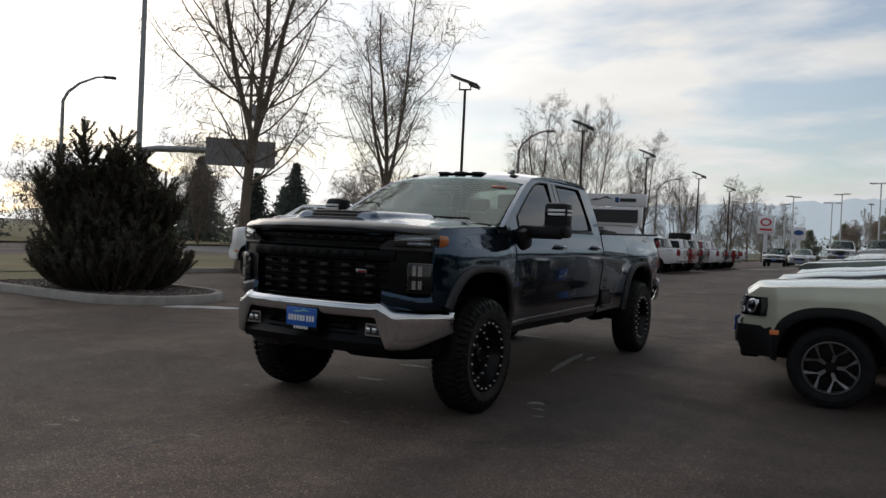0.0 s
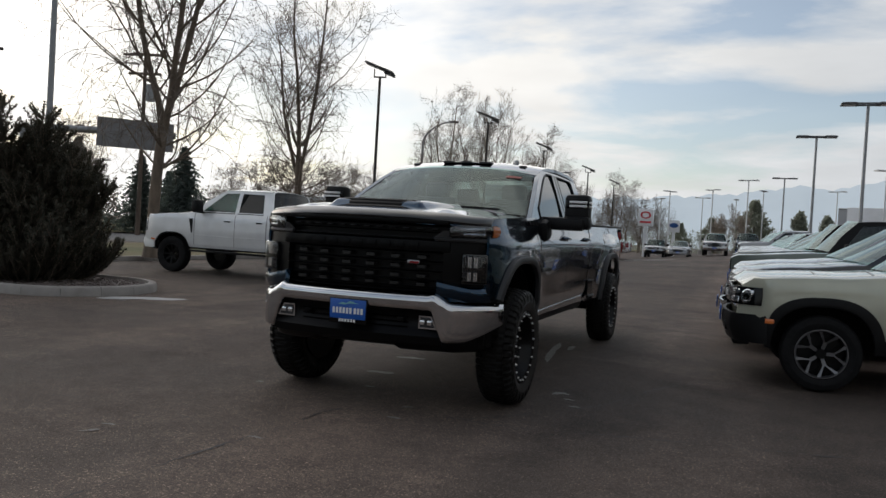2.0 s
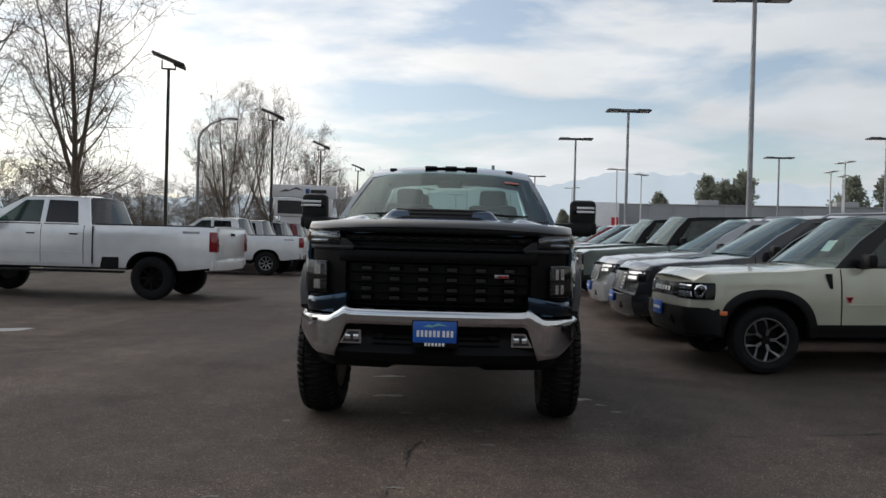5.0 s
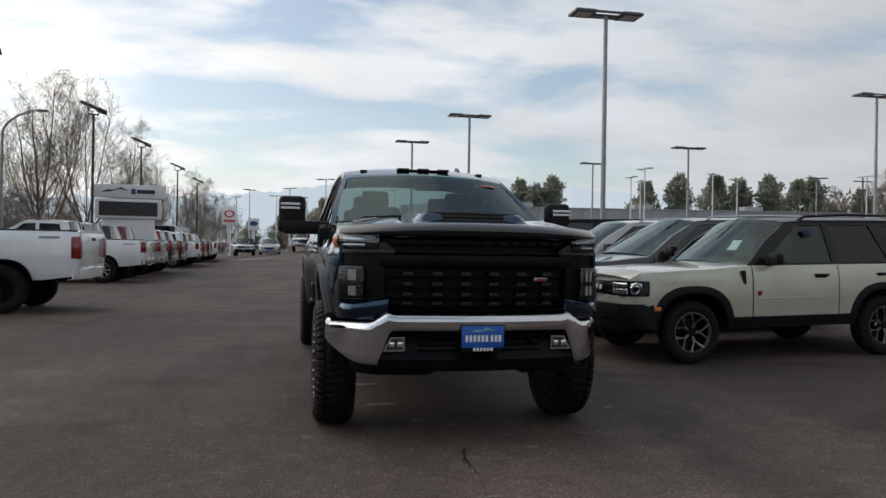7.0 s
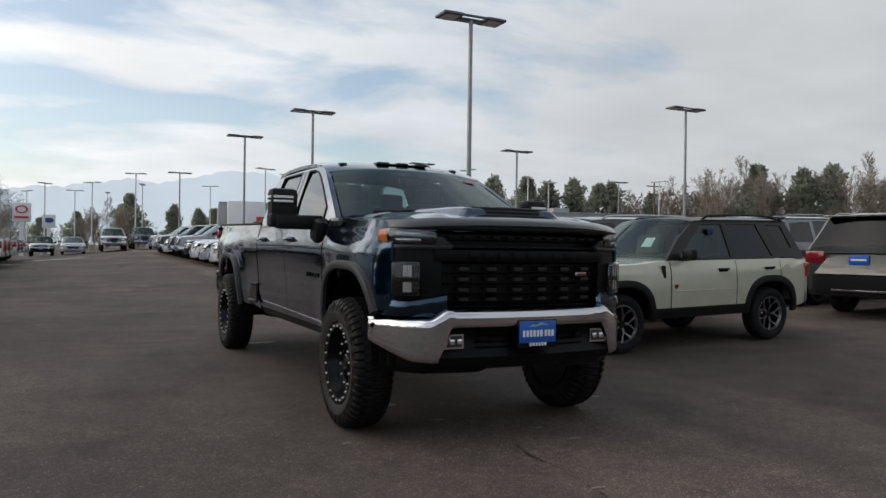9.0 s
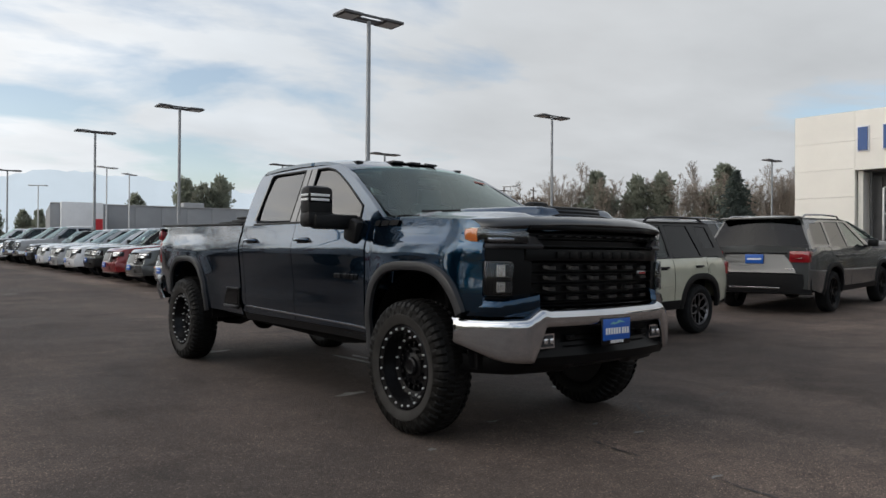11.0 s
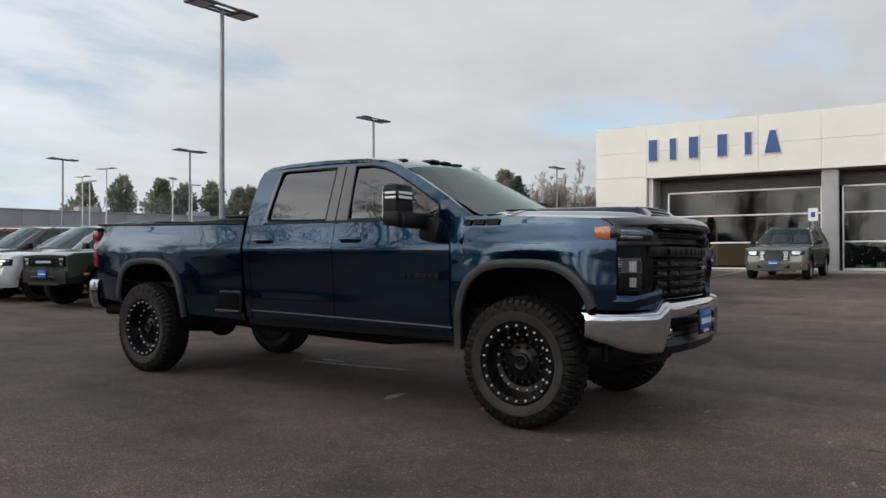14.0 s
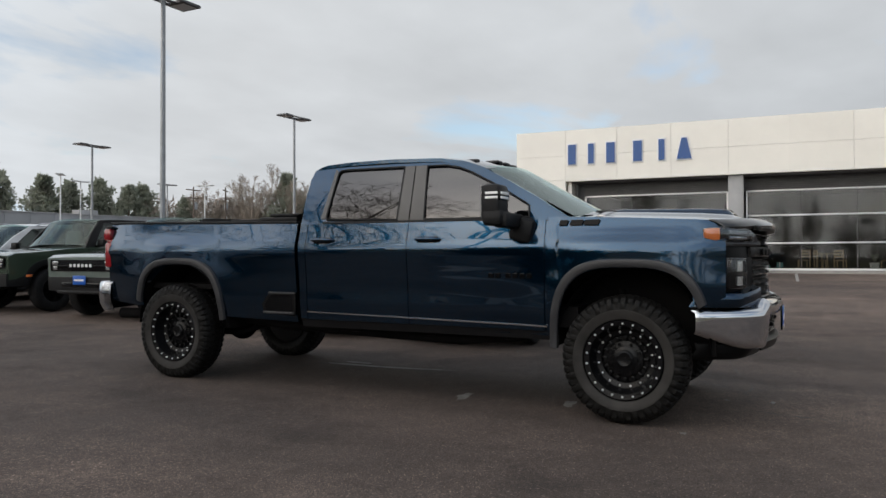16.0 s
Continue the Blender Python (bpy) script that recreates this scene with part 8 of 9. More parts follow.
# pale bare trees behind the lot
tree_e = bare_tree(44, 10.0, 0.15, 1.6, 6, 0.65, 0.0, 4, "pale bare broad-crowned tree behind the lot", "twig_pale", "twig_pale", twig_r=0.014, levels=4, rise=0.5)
at_ground(tree_e, 70.5, 65.5, 0.0, 1.05, False)
for x, y, s in ((67.5, 70.5, 0.85), (73.0, 61.0, 1.0), (79.0, 54.0, 1.05), (81.0, 51.0, 1.0), (84.5, 44.5, 1.0), (86.5, 40.0, 0.95), (87.0, 35.0, 1.0), (89.0, 28.0, 1.0), (90.0, 22.0, 1.1), (63.0, 74.0, 0.7), (77.0, 59.0, 0.85), (56.0, 83.0, 0.7), (60.0, 80.0, 0.75), (83.0, 47.5, 0.9), (86.0, 43.0, 1.1), (91, 14, 1.0), (71.5, 68.5, 0.9), (0, 104, 0.55), (2.2, 88.0, 0.5), (-1.0, 110, 0.5)):
    at_ground(tree_e, x, y, x * 7, s)


# ---- the pine bush on the island ----
def pine_bush():
    r = random.Random(12)
    root = thing("pine_bush", "broad dark green mugo pine bush on the planting island", "shrub")
    stems = Tubes()
    v, f = [], []

    def needles(p, d, rad, n):
        for _ in range(n):
            side = d.orthogonal().normalized()
            side.rotate(Matrix.Rotation(r.uniform(0, 6.283), 3, d))
            out = (side * r.uniform(0.5, 1.0) + d * r.uniform(0.35, 1.0)).normalized()
            w = out.cross(d).normalized() * 0.009
            ln = rad * r.uniform(0.8, 1.4)
            i = len(v)
            v.extend([tuple(p - w), tuple(p + w), tuple(p + out * ln)])
            f.append((i, i + 1, i + 2))

    def shoot(p, d, ln, rad):
        n = max(4, int(ln / 0.05))
        pts = [p.copy()]
        dd = d.copy()
        for i in range(n):
            dd = (dd + Vector((0, 0, 0.10)) + Vector((r.uniform(-1, 1), r.uniform(-1, 1), 0)) * 0.05).normalized()
            pts.append(pts[-1] + dd * (ln / n))
        stems.add(pts[::2] + [pts[-1]], [0.012 * (1 - 0.6 * i / len(pts[::2])) for i in range(len(pts[::2]) + 1)], 4)
        for i, q in enumerate(pts[1:]):
            k = (i + 1) / n
            needles(q, dd, rad * (0.95 if k < 0.9 else 0.75), 17 if k < 0.9 else 22)
        return pts

    # tall leaders and a broad skirt of rising side branches
    lead = [(0.15, -0.72, 2.98), (0.66, -0.32, 2.86), (0.10, 0.52, 2.62), (-0.45, -0.75, 2.45), (-0.75, -0.95, 2.05), (0.30, -0.10, 2.55), (-0.35, 0.15, 2.35), (-0.85, -0.20, 2.10), (0.55, 0.85, 2.05), (-0.25, 0.75, 2.10), (-1.10, -0.55, 1.75), (0.95, 0.10, 2.10), (1.05, 0.65, 1.70)]
    for x, y, h in lead:
        b = Vector((x * 0.35, y * 0.35, 0.05))
        pts = [b.lerp(Vector((x, y, h)), k) + Vector((0.05 * math.sin(5 * k + x), 0.05 * math.cos(4 * k + y), 0)) for k in [i / 12 for i in range(13)]]
        stems.add(pts, [0.05 * (1 - 0.75 * i / 12) for i in range(13)], 6)
        for lv in range(20):
            k = 0.10 + 0.90 * lv / 20
            p = pts[0].lerp(pts[-1], k)
            reach = (0.62 * (1 - k) + 0.13) * r.uniform(0.7, 1.2)
            for c in range(7 if k < 0.85 else 4):
                a = r.uniform(0, 6.283)
                shoot(p, Vector((math.cos(a), math.sin(a), r.uniform(0.25, 1.0))).normalized(), reach + 0.18, 0.085)
        shoot(pts[-2], Vector((0, 0, 1)), 0.40, 0.085)
    for k in range(330):
        a = r.uniform(0, 6.283)
        zt = 0.06 + 2.1 * r.random() ** 1.7
        rad = 1.68 * (1 - (zt / 2.95) ** 1.5) * r.uniform(0.82, 1.06)
        tip = Vector((math.cos(a) * rad * 1.05, math.sin(a) * rad * 0.92, zt))
        p = Vector((tip.x * 0.45, tip.y * 0.45, max(0.03, zt * 0.55 - 0.12)))
        pts = shoot(p, ((tip - p).normalized() + Vector((0, 0, -0.22))).normalized(), (tip - p).length, 0.085)
        for q in (0.4, 0.6, 0.8, 0.95):
            i = int(q * (len(pts) - 1))
            b = a + r.uniform(-1.1, 1.1)
            shoot(pts[i], Vector((math.cos(b), math.sin(b), r.uniform(0.5, 1.6))).normalized(), r.uniform(0.20, 0.32), 0.08)
    ob = new("stem_frame", stems.mesh("stem_frame", "bark"))
    ob.parent = root
    me = bpy.data.meshes.new("needles")
    me.from_pydata(v, [], f)
    me.materials.append(M["needle"])
    ob = new("needles", me)
    ob.parent = root
    ob["kind"] = "stuff"
    return root


bush = pine_bush()
bush.matrix_basis = Matrix.Translation((-9.12, 4.02, 0.10))


# ---- solar lamps, street lamp, gantry ----
def solar_lamp(h=6.6):
    root = thing("solar_street_lamp", "dark slim lamp pole with a tilted solar panel head", "street lamp", "solar lamps")
    part("pole", tube(bmesh.new(), (0, 0, 0), (0, 0, h), 0.065, 0.05, 12), "bronze_pole", root)
    br = bmesh.new()
    for y in (-0.22, 0.22):
        box(br, (0, y, h + 0.14), (0.04, 0.04, 0.32), 0.0)
    box(br, (0, 0, h), (0.06, 0.48, 0.05), 0.0)
    part("bracket", br, "bronze_pole", root, angle=0)
    tilt = Matrix.Rotation(radians(-20), 4, "X")
    part("solar_panel", box(bmesh.new(), (0, 0, h + 0.34), (0.55, 1.10, 0.05), 0.01, tilt), "screen", root)
    part("panel_frame", box(bmesh.new(), (0, 0.0, h + 0.315), (0.60, 1.15, 0.03), 0.008, tilt), "lamp_head", root)
    part("lamp_head", box(bmesh.new(), (0, 0.36, h + 0.10), (0.26, 0.42, 0.06), 0.02, tilt), "lamp_head", root)
    return root


sol = solar_lamp(7.05)
sol.matrix_basis = Matrix.Translation((-10.5, 20.0, 0)) @ Matrix.Rotation(radians(-75), 4, "Z")
for x, y in ((-9.8, 31.0), (-9.8, 42.7), (-9.6, 57.0), (-9.5, 70.0)):
    copy_thing(sol, Matrix.Translation((x, y, 0)) @ Matrix.Rotation(radians(-75), 4, "Z"))


def street_lamp(label):
    root = thing("street_lamp", label, "street lamp", "curved road lamps")
    bm = bmesh.new()
    pipe(bm, [(0, 0, 0), (0, 0, 3.0), (0, 0, 5.4), (0.15, 0, 5.72), (0.5, 0, 6.05), (1.0, 0, 6.30), (1.25, 0, 6.34)], [0.085, 0.07, 0.055, 0.05, 0.04, 0.035, 0.03], 10)
    part("pole", bm, "pole", root)
    part("lamp_head", box(bmesh.new(), (1.42, 0, 6.34), (0.42, 0.18, 0.09), 0.03), "lamp_head", root)
    return root


sl = street_lamp("curved-arm grey road lamp behind the grass strip")
sl.matrix_basis = Matrix.Translation((-20.6, 10.3, 0)) @ Matrix.Rotation(radians(50), 4, "Z")
for x, y, a in ((-14.2, 33.0, 15), (-14.2, 62.0, 15), (-14.2, 92.0, 15)):
    copy_thing(sl, Matrix.Translation((x, y, 0)) @ Matrix.Rotation(radians(a), 4, "Z") @ Matrix.Scale(1.18, 4))
place_copy(lamp0, -11.35, 6.25, 0.6)

gantry = thing("road_sign_gantry", "grey steel cantilever gantry carrying a road sign seen from behind", "road sign")
gb = bmesh.new()
pipe(gb, [(-25.0, 16.95, 0.0), (-25.0, 16.95, 4.7)], 0.20, 12)
part("mast", gb, "pole", gantry)
gb = bmesh.new()
pipe(gb, [(-25.1, 16.85, 4.60), (-24.6, 17.4, 4.75), (-22.2, 20.2, 4.95), (-21.2, 21.4, 4.95)], 0.15, 12)
part("arm", gb, "pole", gantry)
d = Vector((1.0, 1.15, 0)).normalized()
nrm = Vector((d.y, -d.x, 0))
c = Vector((-22.1, 20.0, 4.82))
back = part("sign_panel", prism(bmesh.new(), [c - d * 1.55 - Vector((0, 0, 0.62)), c + d * 1.55 - Vector((0, 0, 0.62)), c + d * 1.55 + Vector((0, 0, 0.62)), c - d * 1.55 + Vector((0, 0, 0.62))], nrm * -0.05), "sign_back", gantry, angle=0)
for k in range(5):
    p = c - d * 1.3 + d * 0.65 * k + nrm * 0.03
    part("stiffener", boxed(p, (0.05, 0.05, 1.2)), "sign_back", back, angle=0)


def utility_pole(h=9.0):
    root = thing("utility_pole", "weathered timber utility pole with crossarms", "utility pole", "utility poles")
    part("pole", tube(bmesh.new(), (0, 0, 0), (0, 0, h), 0.12, 0.08, 10), "timber", root)
    for z, w in ((h - 0.4, 2.2), (h - 1.3, 1.6)):
        part("crossarm", boxed((0, 0, z), (w, 0.12, 0.12), 0.01), "timber", root, angle=30)
    part("transformer", tube(bmesh.new(), (0.32, 0, h - 2.6), (0.32, 0, h - 1.8), 0.22, 0.22, 12), "pole", root)
    return root


up = utility_pole()
up.matrix_basis = Matrix.Translation((58.4, 64.0, 0.4))
for x, y, a in ((60.8, 61.4, 0.5), (-24.4, 22.8, 0.3)):
    copy_thing(up, Matrix.Translation((x, y, 0.4)) @ Matrix.Rotation(a, 4, "Z"))

# ---- signs along the lane ----
pod = thing("screen_sign", "white roadside sign box with a dark display screen", "sign", at=Matrix.Translation((-8.55, 32.6, 0)) @ Matrix.Rotation(radians(8), 4, "Z"))
part("cabinet", boxed((0, 0, 3.72), (3.30, 0.5, 0.62), 0.02), "sign_white", pod, angle=30)
scr = part("screen_box", boxed((0, 0, 2.90), (2.90, 0.5, 0.92), 0.02), "sign_white", pod, angle=30)
part("screen", boxed((0, -0.262, 2.90), (2.55, 0.02, 0.66)), "screen", scr, angle=0)
part("base", boxed((0, 0.05, 1.20), (2.30, 0.4, 2.46), 0.02), "sign_white", pod, angle=30)
part("mark", boxed((0.20, -0.262, 3.72), (0.20, 0.02, 0.26)), "letter_blue", pod, angle=0)
part("mark_bar", boxed((0.75, -0.262, 3.72), (0.80, 0.02, 0.18)), "screen", pod, angle=0)
hills = bmesh.new()
prism(hills, [(-1.2, -0.258, 3.66), (-0.9, -0.258, 3.80), (-0.7, -0.258, 3.76), (-0.35, -0.258, 3.92), (0.0, -0.258, 3.74), (-0.4, -0.258, 3.82), (-0.75, -0.258, 3.70)], (0, -0.015, 0))
part("hill_mark", hills, "soffit", pod, angle=0)

for x, y, z0, w, h, mk in ((-6.9, 75.5, 3.3, 1.55, 1.75, "sign_red"), (-4.9, 86.0, 3.0, 1.3, 1.4, "letter_blue")):
    ps = thing("pylon_sign", "white pylon sign with a coloured ring" if mk == "sign_red" else "white pylon sign with a blue oval", "sign", "pylon signs")
    part("panel", boxed((x, y, z0 + h / 2), (w, 0.3, h), 0.02), "sign_white", ps, angle=30)
    if mk == "sign_red":
        rg = revolve(bmesh.new(), [(-0.02, 0.38), (0.02, 0.38), (0.02, 0.55), (-0.02, 0.55)], 32, "y", close=True)
        bmesh.ops.transform(rg, matrix=Matrix.Translation((x, y - 0.17, z0 + 1.15)) @ Matrix.Diagonal((0.95, 1, 0.68, 1)), verts=rg.verts)
        part("ring", rg, mk, ps)
        part("bar", boxed((x, y - 0.16, z0 + 0.42), (1.15, 0.02, 0.20)), mk, ps, angle=0)
    else:
        rg = revolve(bmesh.new(), [(-0.02, 0.0005), (-0.02, 0.55), (0.02, 0.55)], 32, "y")
        bmesh.ops.transform(rg, matrix=Matrix.Translation((x, y - 0.17, z0 + 0.8)) @ Matrix.Diagonal((0.9, 1, 0.5, 1)), verts=rg.verts)
        part("oval", rg, mk, ps)
    part("post", boxed((x, y, z0 / 2), (0.35, 0.2, z0)), "sign_white", ps, angle=0)

# ---- the long grey building beyond the lot ----
hall = thing("grey_hall", "long low building of grey wall panels beyond the lot", "building", at=Matrix.Translation((11.0, 76.0, 0)) @ Matrix.Rotation(radians(-9), 4, "Z"))
for k in range(22):
    part("wall_panel", boxed((1.25 + k * 2.5, 0, 2.9), (2.48, 0.3, 5.8), 0.01), "tilt_grey", hall, angle=30)
part("roof", boxed((27.5, 8, 5.7), (55.0, 16.0, 0.3)), "tilt_grey", hall, angle=0)
part("parapet_cap", boxed((27.5, -0.02, 5.86), (55.1, 0.4, 0.12), 0.01), "column", hall, angle=30)
part("end_wall", boxed((0.1, 8, 2.9), (0.3, 16, 5.8)), "tilt_grey", hall, angle=0)
part("white_bay", boxed((2.6, -1.2, 2.95), (3.6, 2.2, 5.9), 0.02), "sign_white", hall, angle=30)
part("red_band", boxed((4.0, -2.35, 3.6), (0.7, 0.1, 1.5)), "sign_red", hall, angle=0)
for x in (14.0, 28.0, 41.0):
    part("roof_unit", boxed((x, 5, 6.25), (2.2, 1.6, 0.8), 0.03), "column", hall, angle=30)

# far slim lamps of the neighbouring lots
far = lot_lamp(7.2, white=True)
far["group"] = "white lamps of the far lots"
put(far, -2.4, 96.0)
for x, y in ((-7.4, 95.0), (-5.2, 82.0), (-0.8, 84.0), (1.5, 104.0), (4.5, 88.0), (2.8, 74.0), (13.0, 64.0), (16.5, 70.0), (33.0, 66.0), (38.5, 60.0), (30.0, 57.0), (44.0, 64.5), (52.0, 56.0), (36.0, 70.0), (12.0, 88.0)):
    place_copy(far, x, y, x)

# ---- woods at the edge of sight ----
def far_woods(runs, seed, mat, label, low, high, count):
    r = random.Random(seed)
    v, f = [], []
    for (xa, ya), (xb, yb), n in runs:
        for k in range(n):
            q = r.random()
            cx, cy = xa + (xb - xa) * q + r.uniform(-5, 5), ya + (yb - ya) * q + r.uniform(-5, 5)
            h = (low + (high - low) * (0.5 + 0.5 * math.sin(q * 37 + seed)) * r.uniform(0.5, 1.0)) * r.uniform(0.8, 1.1)
            g = ground_z(cx, cy) - 0.3
            for b in range(count):
                z = g + h * r.random() ** 0.8
                e = 0.30 * h * (1 - 0.75 * (z - g) / h)
                p = Vector((cx + r.gauss(0, 1) * e, cy + r.gauss(0, 1) * e, z))
                d = Vector((r.uniform(-1, 1), r.uniform(-1, 1), r.uniform(0.2, 1.3))).normalized() * h * 0.13
                u = d.orthogonal().normalized() * h * 0.020
                u.rotate(Matrix.Rotation(r.uniform(0, 6.3), 3, d))
                i = len(v)
                v += [tuple(p - u), tuple(p + u), tuple(p + d)]
                f.append((i, i + 1, i + 2))
    me = bpy.data.meshes.new("far_woods")
    me.from_pydata(v, [], f)
    me.materials.append(M[mat])
    return tagged(new("far_woods", me), label, "woods", "", "stuff")


far_woods([((-72, -60), (-66, 140), 230), ((-60, 60), (-40, 150), 90)], 5, "twig", "leafless brown woods beyond the road", 2.4, 4.8, 70)
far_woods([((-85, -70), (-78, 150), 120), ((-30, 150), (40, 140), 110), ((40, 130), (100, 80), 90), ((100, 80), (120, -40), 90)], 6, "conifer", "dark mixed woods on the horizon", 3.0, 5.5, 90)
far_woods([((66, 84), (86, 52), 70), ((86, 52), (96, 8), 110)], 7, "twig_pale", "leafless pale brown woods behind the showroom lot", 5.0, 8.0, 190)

# ---- hills ----
bm = bmesh.new()
ridge = [(-34, 120), (-24, 150), (-14, 170), (-8, 185), (-3, 205), (0, 222), (3, 250), (6, 246), (9, 285), (11, 304), (13, 292), (16, 290), (20, 262), (26, 230), (34, 190), (46, 150)]
rr_ = random.Random(2)
rows = []
for i in range(161):
    az = -34 + 80 * i / 160
    h = smooth(ridge, az) + 6 * math.sin(az * 2.1) + 4 * math.sin(az * 5.3 + 1) + rr_.uniform(-1.0, 1.0)
    a = radians(az)
    rows.append([(math.sin(a) * 3000, math.cos(a) * 3000, -20), (math.sin(a) * 3120, math.cos(a) * 3120, h * 0.55), (math.sin(a) * 3300, math.cos(a) * 3300, h * 1.06)])
# distance haze is put into the hills' blue-grey colour and a faint glow
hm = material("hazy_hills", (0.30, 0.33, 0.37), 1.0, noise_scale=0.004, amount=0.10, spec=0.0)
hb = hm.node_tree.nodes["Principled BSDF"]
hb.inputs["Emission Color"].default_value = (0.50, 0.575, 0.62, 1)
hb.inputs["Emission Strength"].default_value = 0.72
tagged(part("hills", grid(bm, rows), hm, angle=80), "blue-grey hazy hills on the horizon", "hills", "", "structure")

# ---- inside the showroom, seen through the glass ----
def cafe_chair():
    root = thing("cafe_chair", "pale wooden chair behind the showroom glass", "chair", "chairs in the showroom")
    part("seat", boxed((0, 0, 0.45), (0.42, 0.42, 0.04), 0.01), "wood", root, angle=30)
    for x in (-0.18, 0.18):
        for y in (-0.18, 0.18):
            part("leg", boxed((x, y, 0.22), (0.04, 0.04, 0.44)), "wood", root, angle=0)
        part("back_post", boxed((x, 0.19, 0.68), (0.04, 0.04, 0.46)), "wood", root, angle=0)
    for z in (0.62, 0.74, 0.86):
        part("back_rail", boxed((0, 0.19, z), (0.36, 0.03, 0.06)), "wood", root, angle=0)
    return root


def indoors(x, y, a=0.0):
    return SHOW_TURN @ Matrix.Translation((x, y, FZ + 0.16)) @ Matrix.Rotation(a, 4, "Z")


ch = cafe_chair()
ch.matrix_basis = indoors(FX + 2.2, -0.35, 1.9)
for x, y, a in ((FX + 2.1, -1.75, -1.3), (FX + 2.6, -3.6, 2.2), (FX + 3.0, -1.0, 0.3)):
    copy_thing(ch, indoors(x, y, a))
tb = thing("cafe_table", "round pale wooden table behind the showroom glass", "table", at=indoors(FX + 2.2, -1.05))
part("top", tube(bmesh.new(), (0, 0, 0.72), (0, 0, 0.75), 0.42, 0.42, 24), "wood", tb)
for k in range(3):
    a = 2.1 * k
    part("leg", tube(bmesh.new(), (0.28 * math.cos(a), 0.28 * math.sin(a), 0), (0.2 * math.cos(a), 0.2 * math.sin(a), 0.72), 0.022, 0.022, 8), "wood", tb)
for y, w, h in ((1.25, 0.50, 0.24), (0.62, 0.26, 0.36)):
    gi = thing("gift_box", "teal wrapped gift box on the showroom floor", "box", at=indoors(FX + 1.5, y))
    part("carton", boxed((0, 0, h / 2), (0.4, w, h), 0.01), "teal", gi, angle=30)
    part("ribbon", boxed((0, 0, h / 2), (0.41, 0.05, h + 0.01)), "white", gi, angle=0)
xm = thing("decorated_tree", "dark indoor fir tree with pale baubles behind glass", "tree", at=indoors(FX + 2.0, 1.35))
cv, cf = [], []
rx = random.Random(4)
for k in range(900):
    z = rx.uniform(0.25, 2.3)
    rad = 0.55 * (1 - z / 2.4) * rx.uniform(0.3, 1)
    a = rx.uniform(0, 6.283)
    c = Vector((rad * math.cos(a), rad * math.sin(a), z))
    d = Vector((math.cos(a), math.sin(a), -0.2)) * 0.12
    e = Vector((-math.sin(a), math.cos(a), rx.uniform(-0.5, 0.5))) * 0.03
    i = len(cv)
    cv += [tuple(c - e), tuple(c + e), tuple(c + d)]
    cf.append((i, i + 1, i + 2))
me = bpy.data.meshes.new("boughs")
me.from_pydata(cv, [], cf)
me.materials.append(M["needle"])
ob = new("boughs", me)
ob.parent = xm
for k in range(26):
    z = 0.35 + 1.9 * k / 26
    rad = 0.52 * (1 - z / 2.4) + 0.03
    a = k * 2.4
    part("bauble", tube(bmesh.new(), (rad * math.cos(a), rad * math.sin(a), z), (rad * math.cos(a), rad * math.sin(a), z + 0.05), 0.028, 0.02, 8), "white", xm)
pt_ = thing("potted_plant", "green plant in a pale pot behind glass", "plant", at=indoors(FX + 1.8, -3.0))
part("pot", tube(bmesh.new(), (0, 0, 0), (0, 0, 0.36), 0.15, 0.19, 18), "white", pt_)
lv = bmesh.new()
for k in range(40):
    a, tl_ = rx.uniform(0, 6.28), rx.uniform(0.2, 1.0)
    p0, p1 = Vector((0, 0, 0.36)), Vector((0.28 * tl_ * math.cos(a), 0.28 * tl_ * math.sin(a), 0.36 + 0.5 * rx.uniform(0.5, 1)))
    w = Vector((-math.sin(a), math.cos(a), 0)) * 0.025
    m_ = p0.lerp(p1, 0.6)
    lv.faces.new([lv.verts.new(q) for q in (p0, m_ + w, p1, m_ - w)])
part("leaves", lv, "conifer", pt_, angle=0)
sp = thing("parking_sign", "white parking sign on a slim post by the showroom", "sign", at=SHOW_TURN @ Matrix.Translation((FX - 1.4, 2.75, 0)))
part("post", tube(bmesh.new(), (0, 0, 0.4), (0, 0, 3.05), 0.03, 0.03, 8), "pole", sp)
part("sign_plate", boxed((-0.03, 0, 2.80), (0.01, 0.34, 0.50), 0.003), "sign_white", sp, angle=0)
part("symbol", boxed((-0.038, 0, 2.80), (0.006, 0.16, 0.2)), "letter_blue", sp, angle=0)

# ---- cracks, stains and old snow on the asphalt ----
crack([(-0.32, -4.6), (-0.34, -3.1), (-0.30, -2.3), (-0.24, -1.78), (-0.18, -1.4), (-0.20, -1.1), (-0.12, -0.78)], 0.015, 1, "long dark crack in the asphalt before the truck")
crack([(0.6, -0.62), (0.99, -0.66), (1.39, -0.59), (1.99, -0.41), (2.65, -0.28), (3.6, -0.1)], 0.012, 2, "dark crack in the asphalt beside the truck")
crack([(0.74, -0.65), (1.2, -0.1), (1.57, 0.49), (1.84, 1.34), (2.2, 2.1), (2.9, 2.4)], 0.012, 3, "dark crack in the asphalt beside the truck")
crack([(-0.23, -0.8), (-0.21, -1.19), (-0.6, -1.7), (-1.6, -1.5), (-2.6, -1.9)], 0.004, 4, "fine dark crack in the asphalt before the truck")
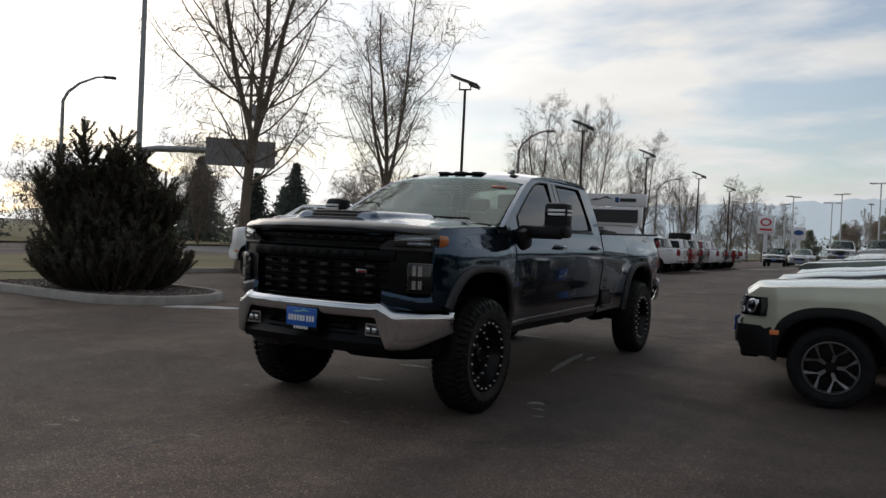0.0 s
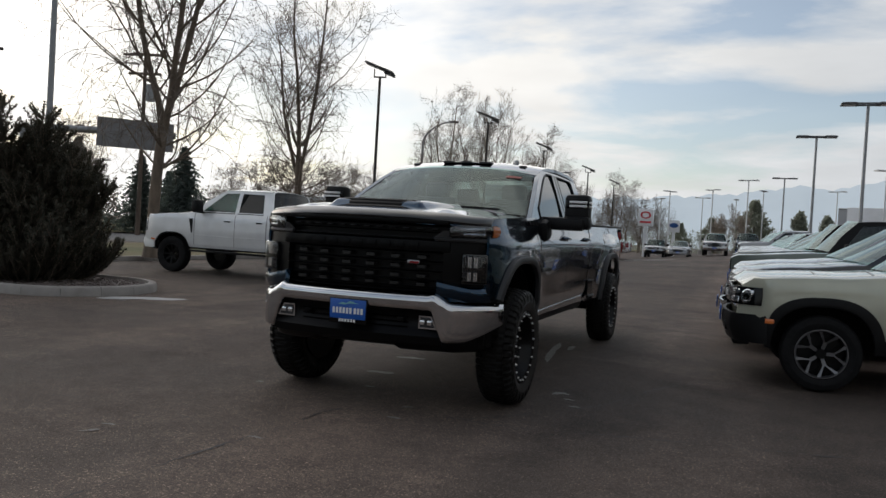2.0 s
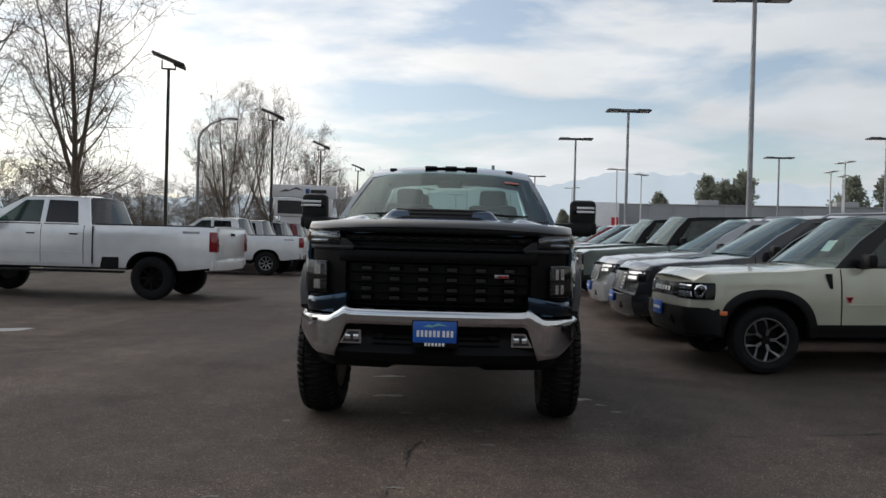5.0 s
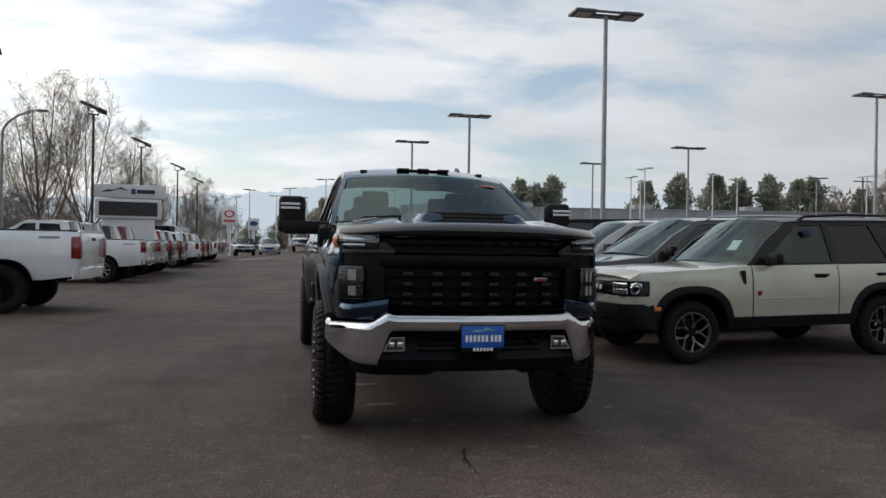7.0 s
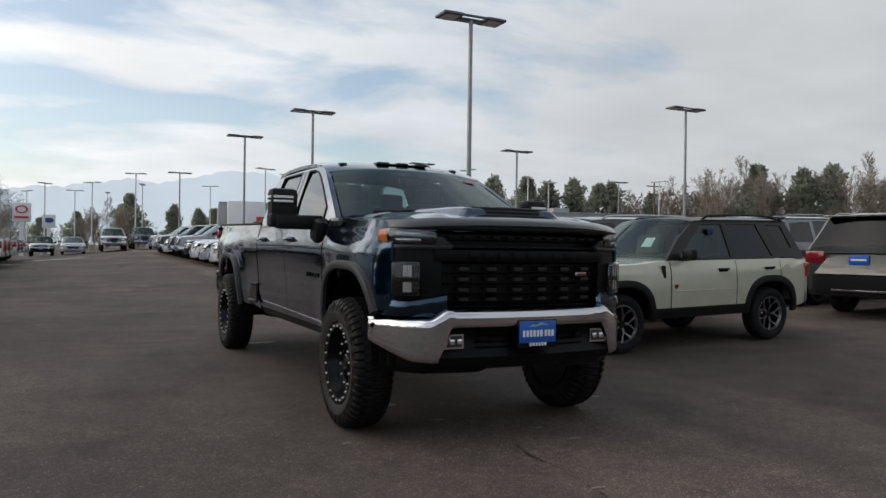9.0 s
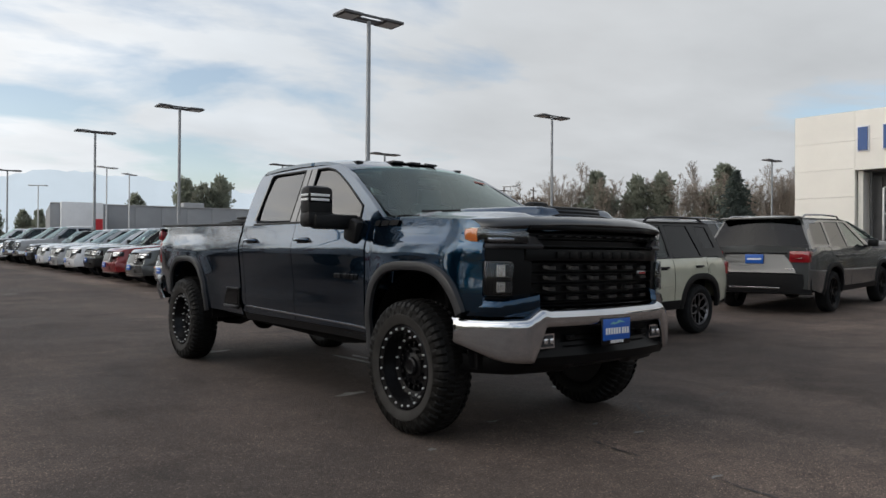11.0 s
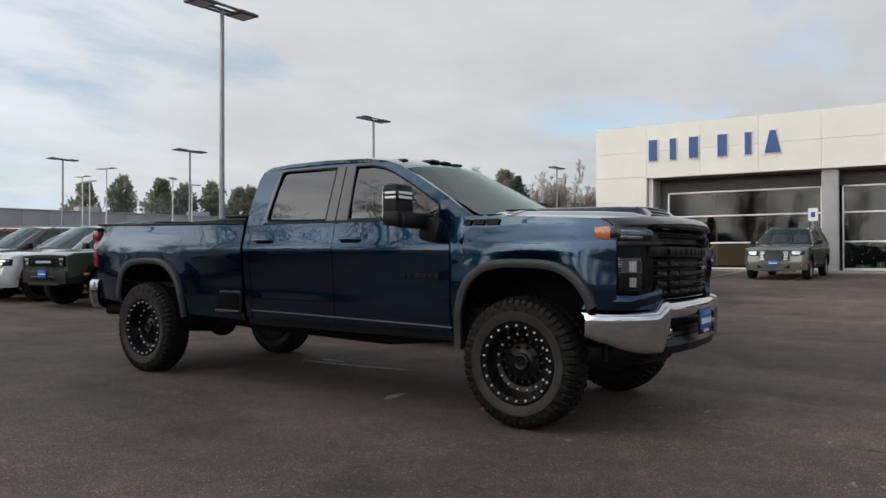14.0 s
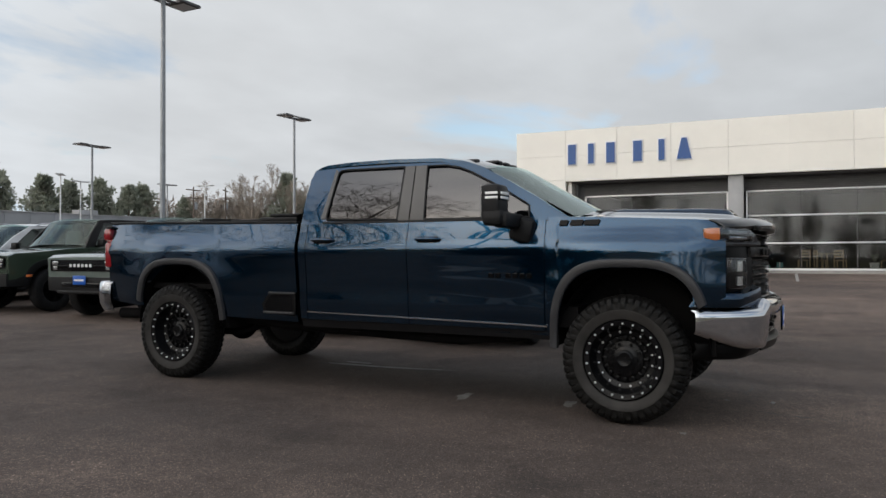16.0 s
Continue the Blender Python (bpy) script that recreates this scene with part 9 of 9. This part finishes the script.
crack([(-4.6, 0.2), (-4.2, 1.2), (-4.5, 2.1), (-4.1, 3.0)], 0.004, 5, "fine dark crack in the open asphalt")
blot("salt_patch", 0.55, 3.0, 0.05, 0.65, 0.1, "salt", 5, "pale dried salt streak on the asphalt", "stain", rough=0.6)
for k, (x, y, a, b, tr_) in enumerate(((-0.50, 0.60, 0.14, 0.07, 0.3), (-0.31, -0.03, 0.05, 0.03, 0), (-1.15, -0.40, 0.04, 0.03, 1), (-1.12, -2.21, 0.06, 0.025, 0.8), (-1.14, -2.05, 0.05, 0.02, 0.4), (-0.20, -1.80, 0.05, 0.025, 0), (1.16, 0.70, 0.10, 0.06, 0.2), (1.27, 0.50, 0.04, 0.03, 0), (1.37, 0.26, 0.05, 0.03, 0.4), (-0.59, 1.5, 0.16, 0.08, 0),
                                     (-0.60, 4.70, 0.22, 0.12, 0.3), (0.31, -0.87, 0.05, 0.03, 0.0), (0.26, -0.52, 0.04, 0.03, 0.0), (0.68, 3.43, 0.05, 0.2, 0), (-0.9, 17.4, 0.25, 0.1, 0), (-3.3, 15.5, 0.45, 0.07, 0), (-2.2, 30.0, 0.5, 0.08, 0.1), (-0.5, 36.6, 0.4, 0.3, 0), (-6.30, 3.35, 0.10, 0.05, 0))):
    blot("snow_patch", x, y, a * 0.8, b * 0.7, tr_, "salt", 40 + k, "small remnant of dirty old snow on the asphalt", "snow", n=34, rough=0.75, lift=0.005, group="old snow remnants")
blot("snow_patch", -6.25, 3.75, 0.62, 0.20, 0.75, "snow", 61, "thin streak of old snow by the island kerb", "snow", n=30, lift=0.007, rough=0.6)
blot("snow_patch", -3.9, 50.0, 2.0, 0.7, 0.2, "snow", 62, "old snow by the parked pickups", "snow", n=30, lift=0.02)
bay = thing("bay_line", "faded white parking lines by the showroom", "road marking", kind="structure", at=SHOW_TURN)
for k in range(6):
    y = 8.2 - k * 2.75
    bmk = bmesh.new()
    grid(bmk, [[(x, y, ground_z(x, y) + 0.006), (x, y + 0.1, ground_z(x, y) + 0.006)] for x in (20.8, 23.0, 26.8)])
    part("painted_line", bmk, "stripe", bay, angle=0)
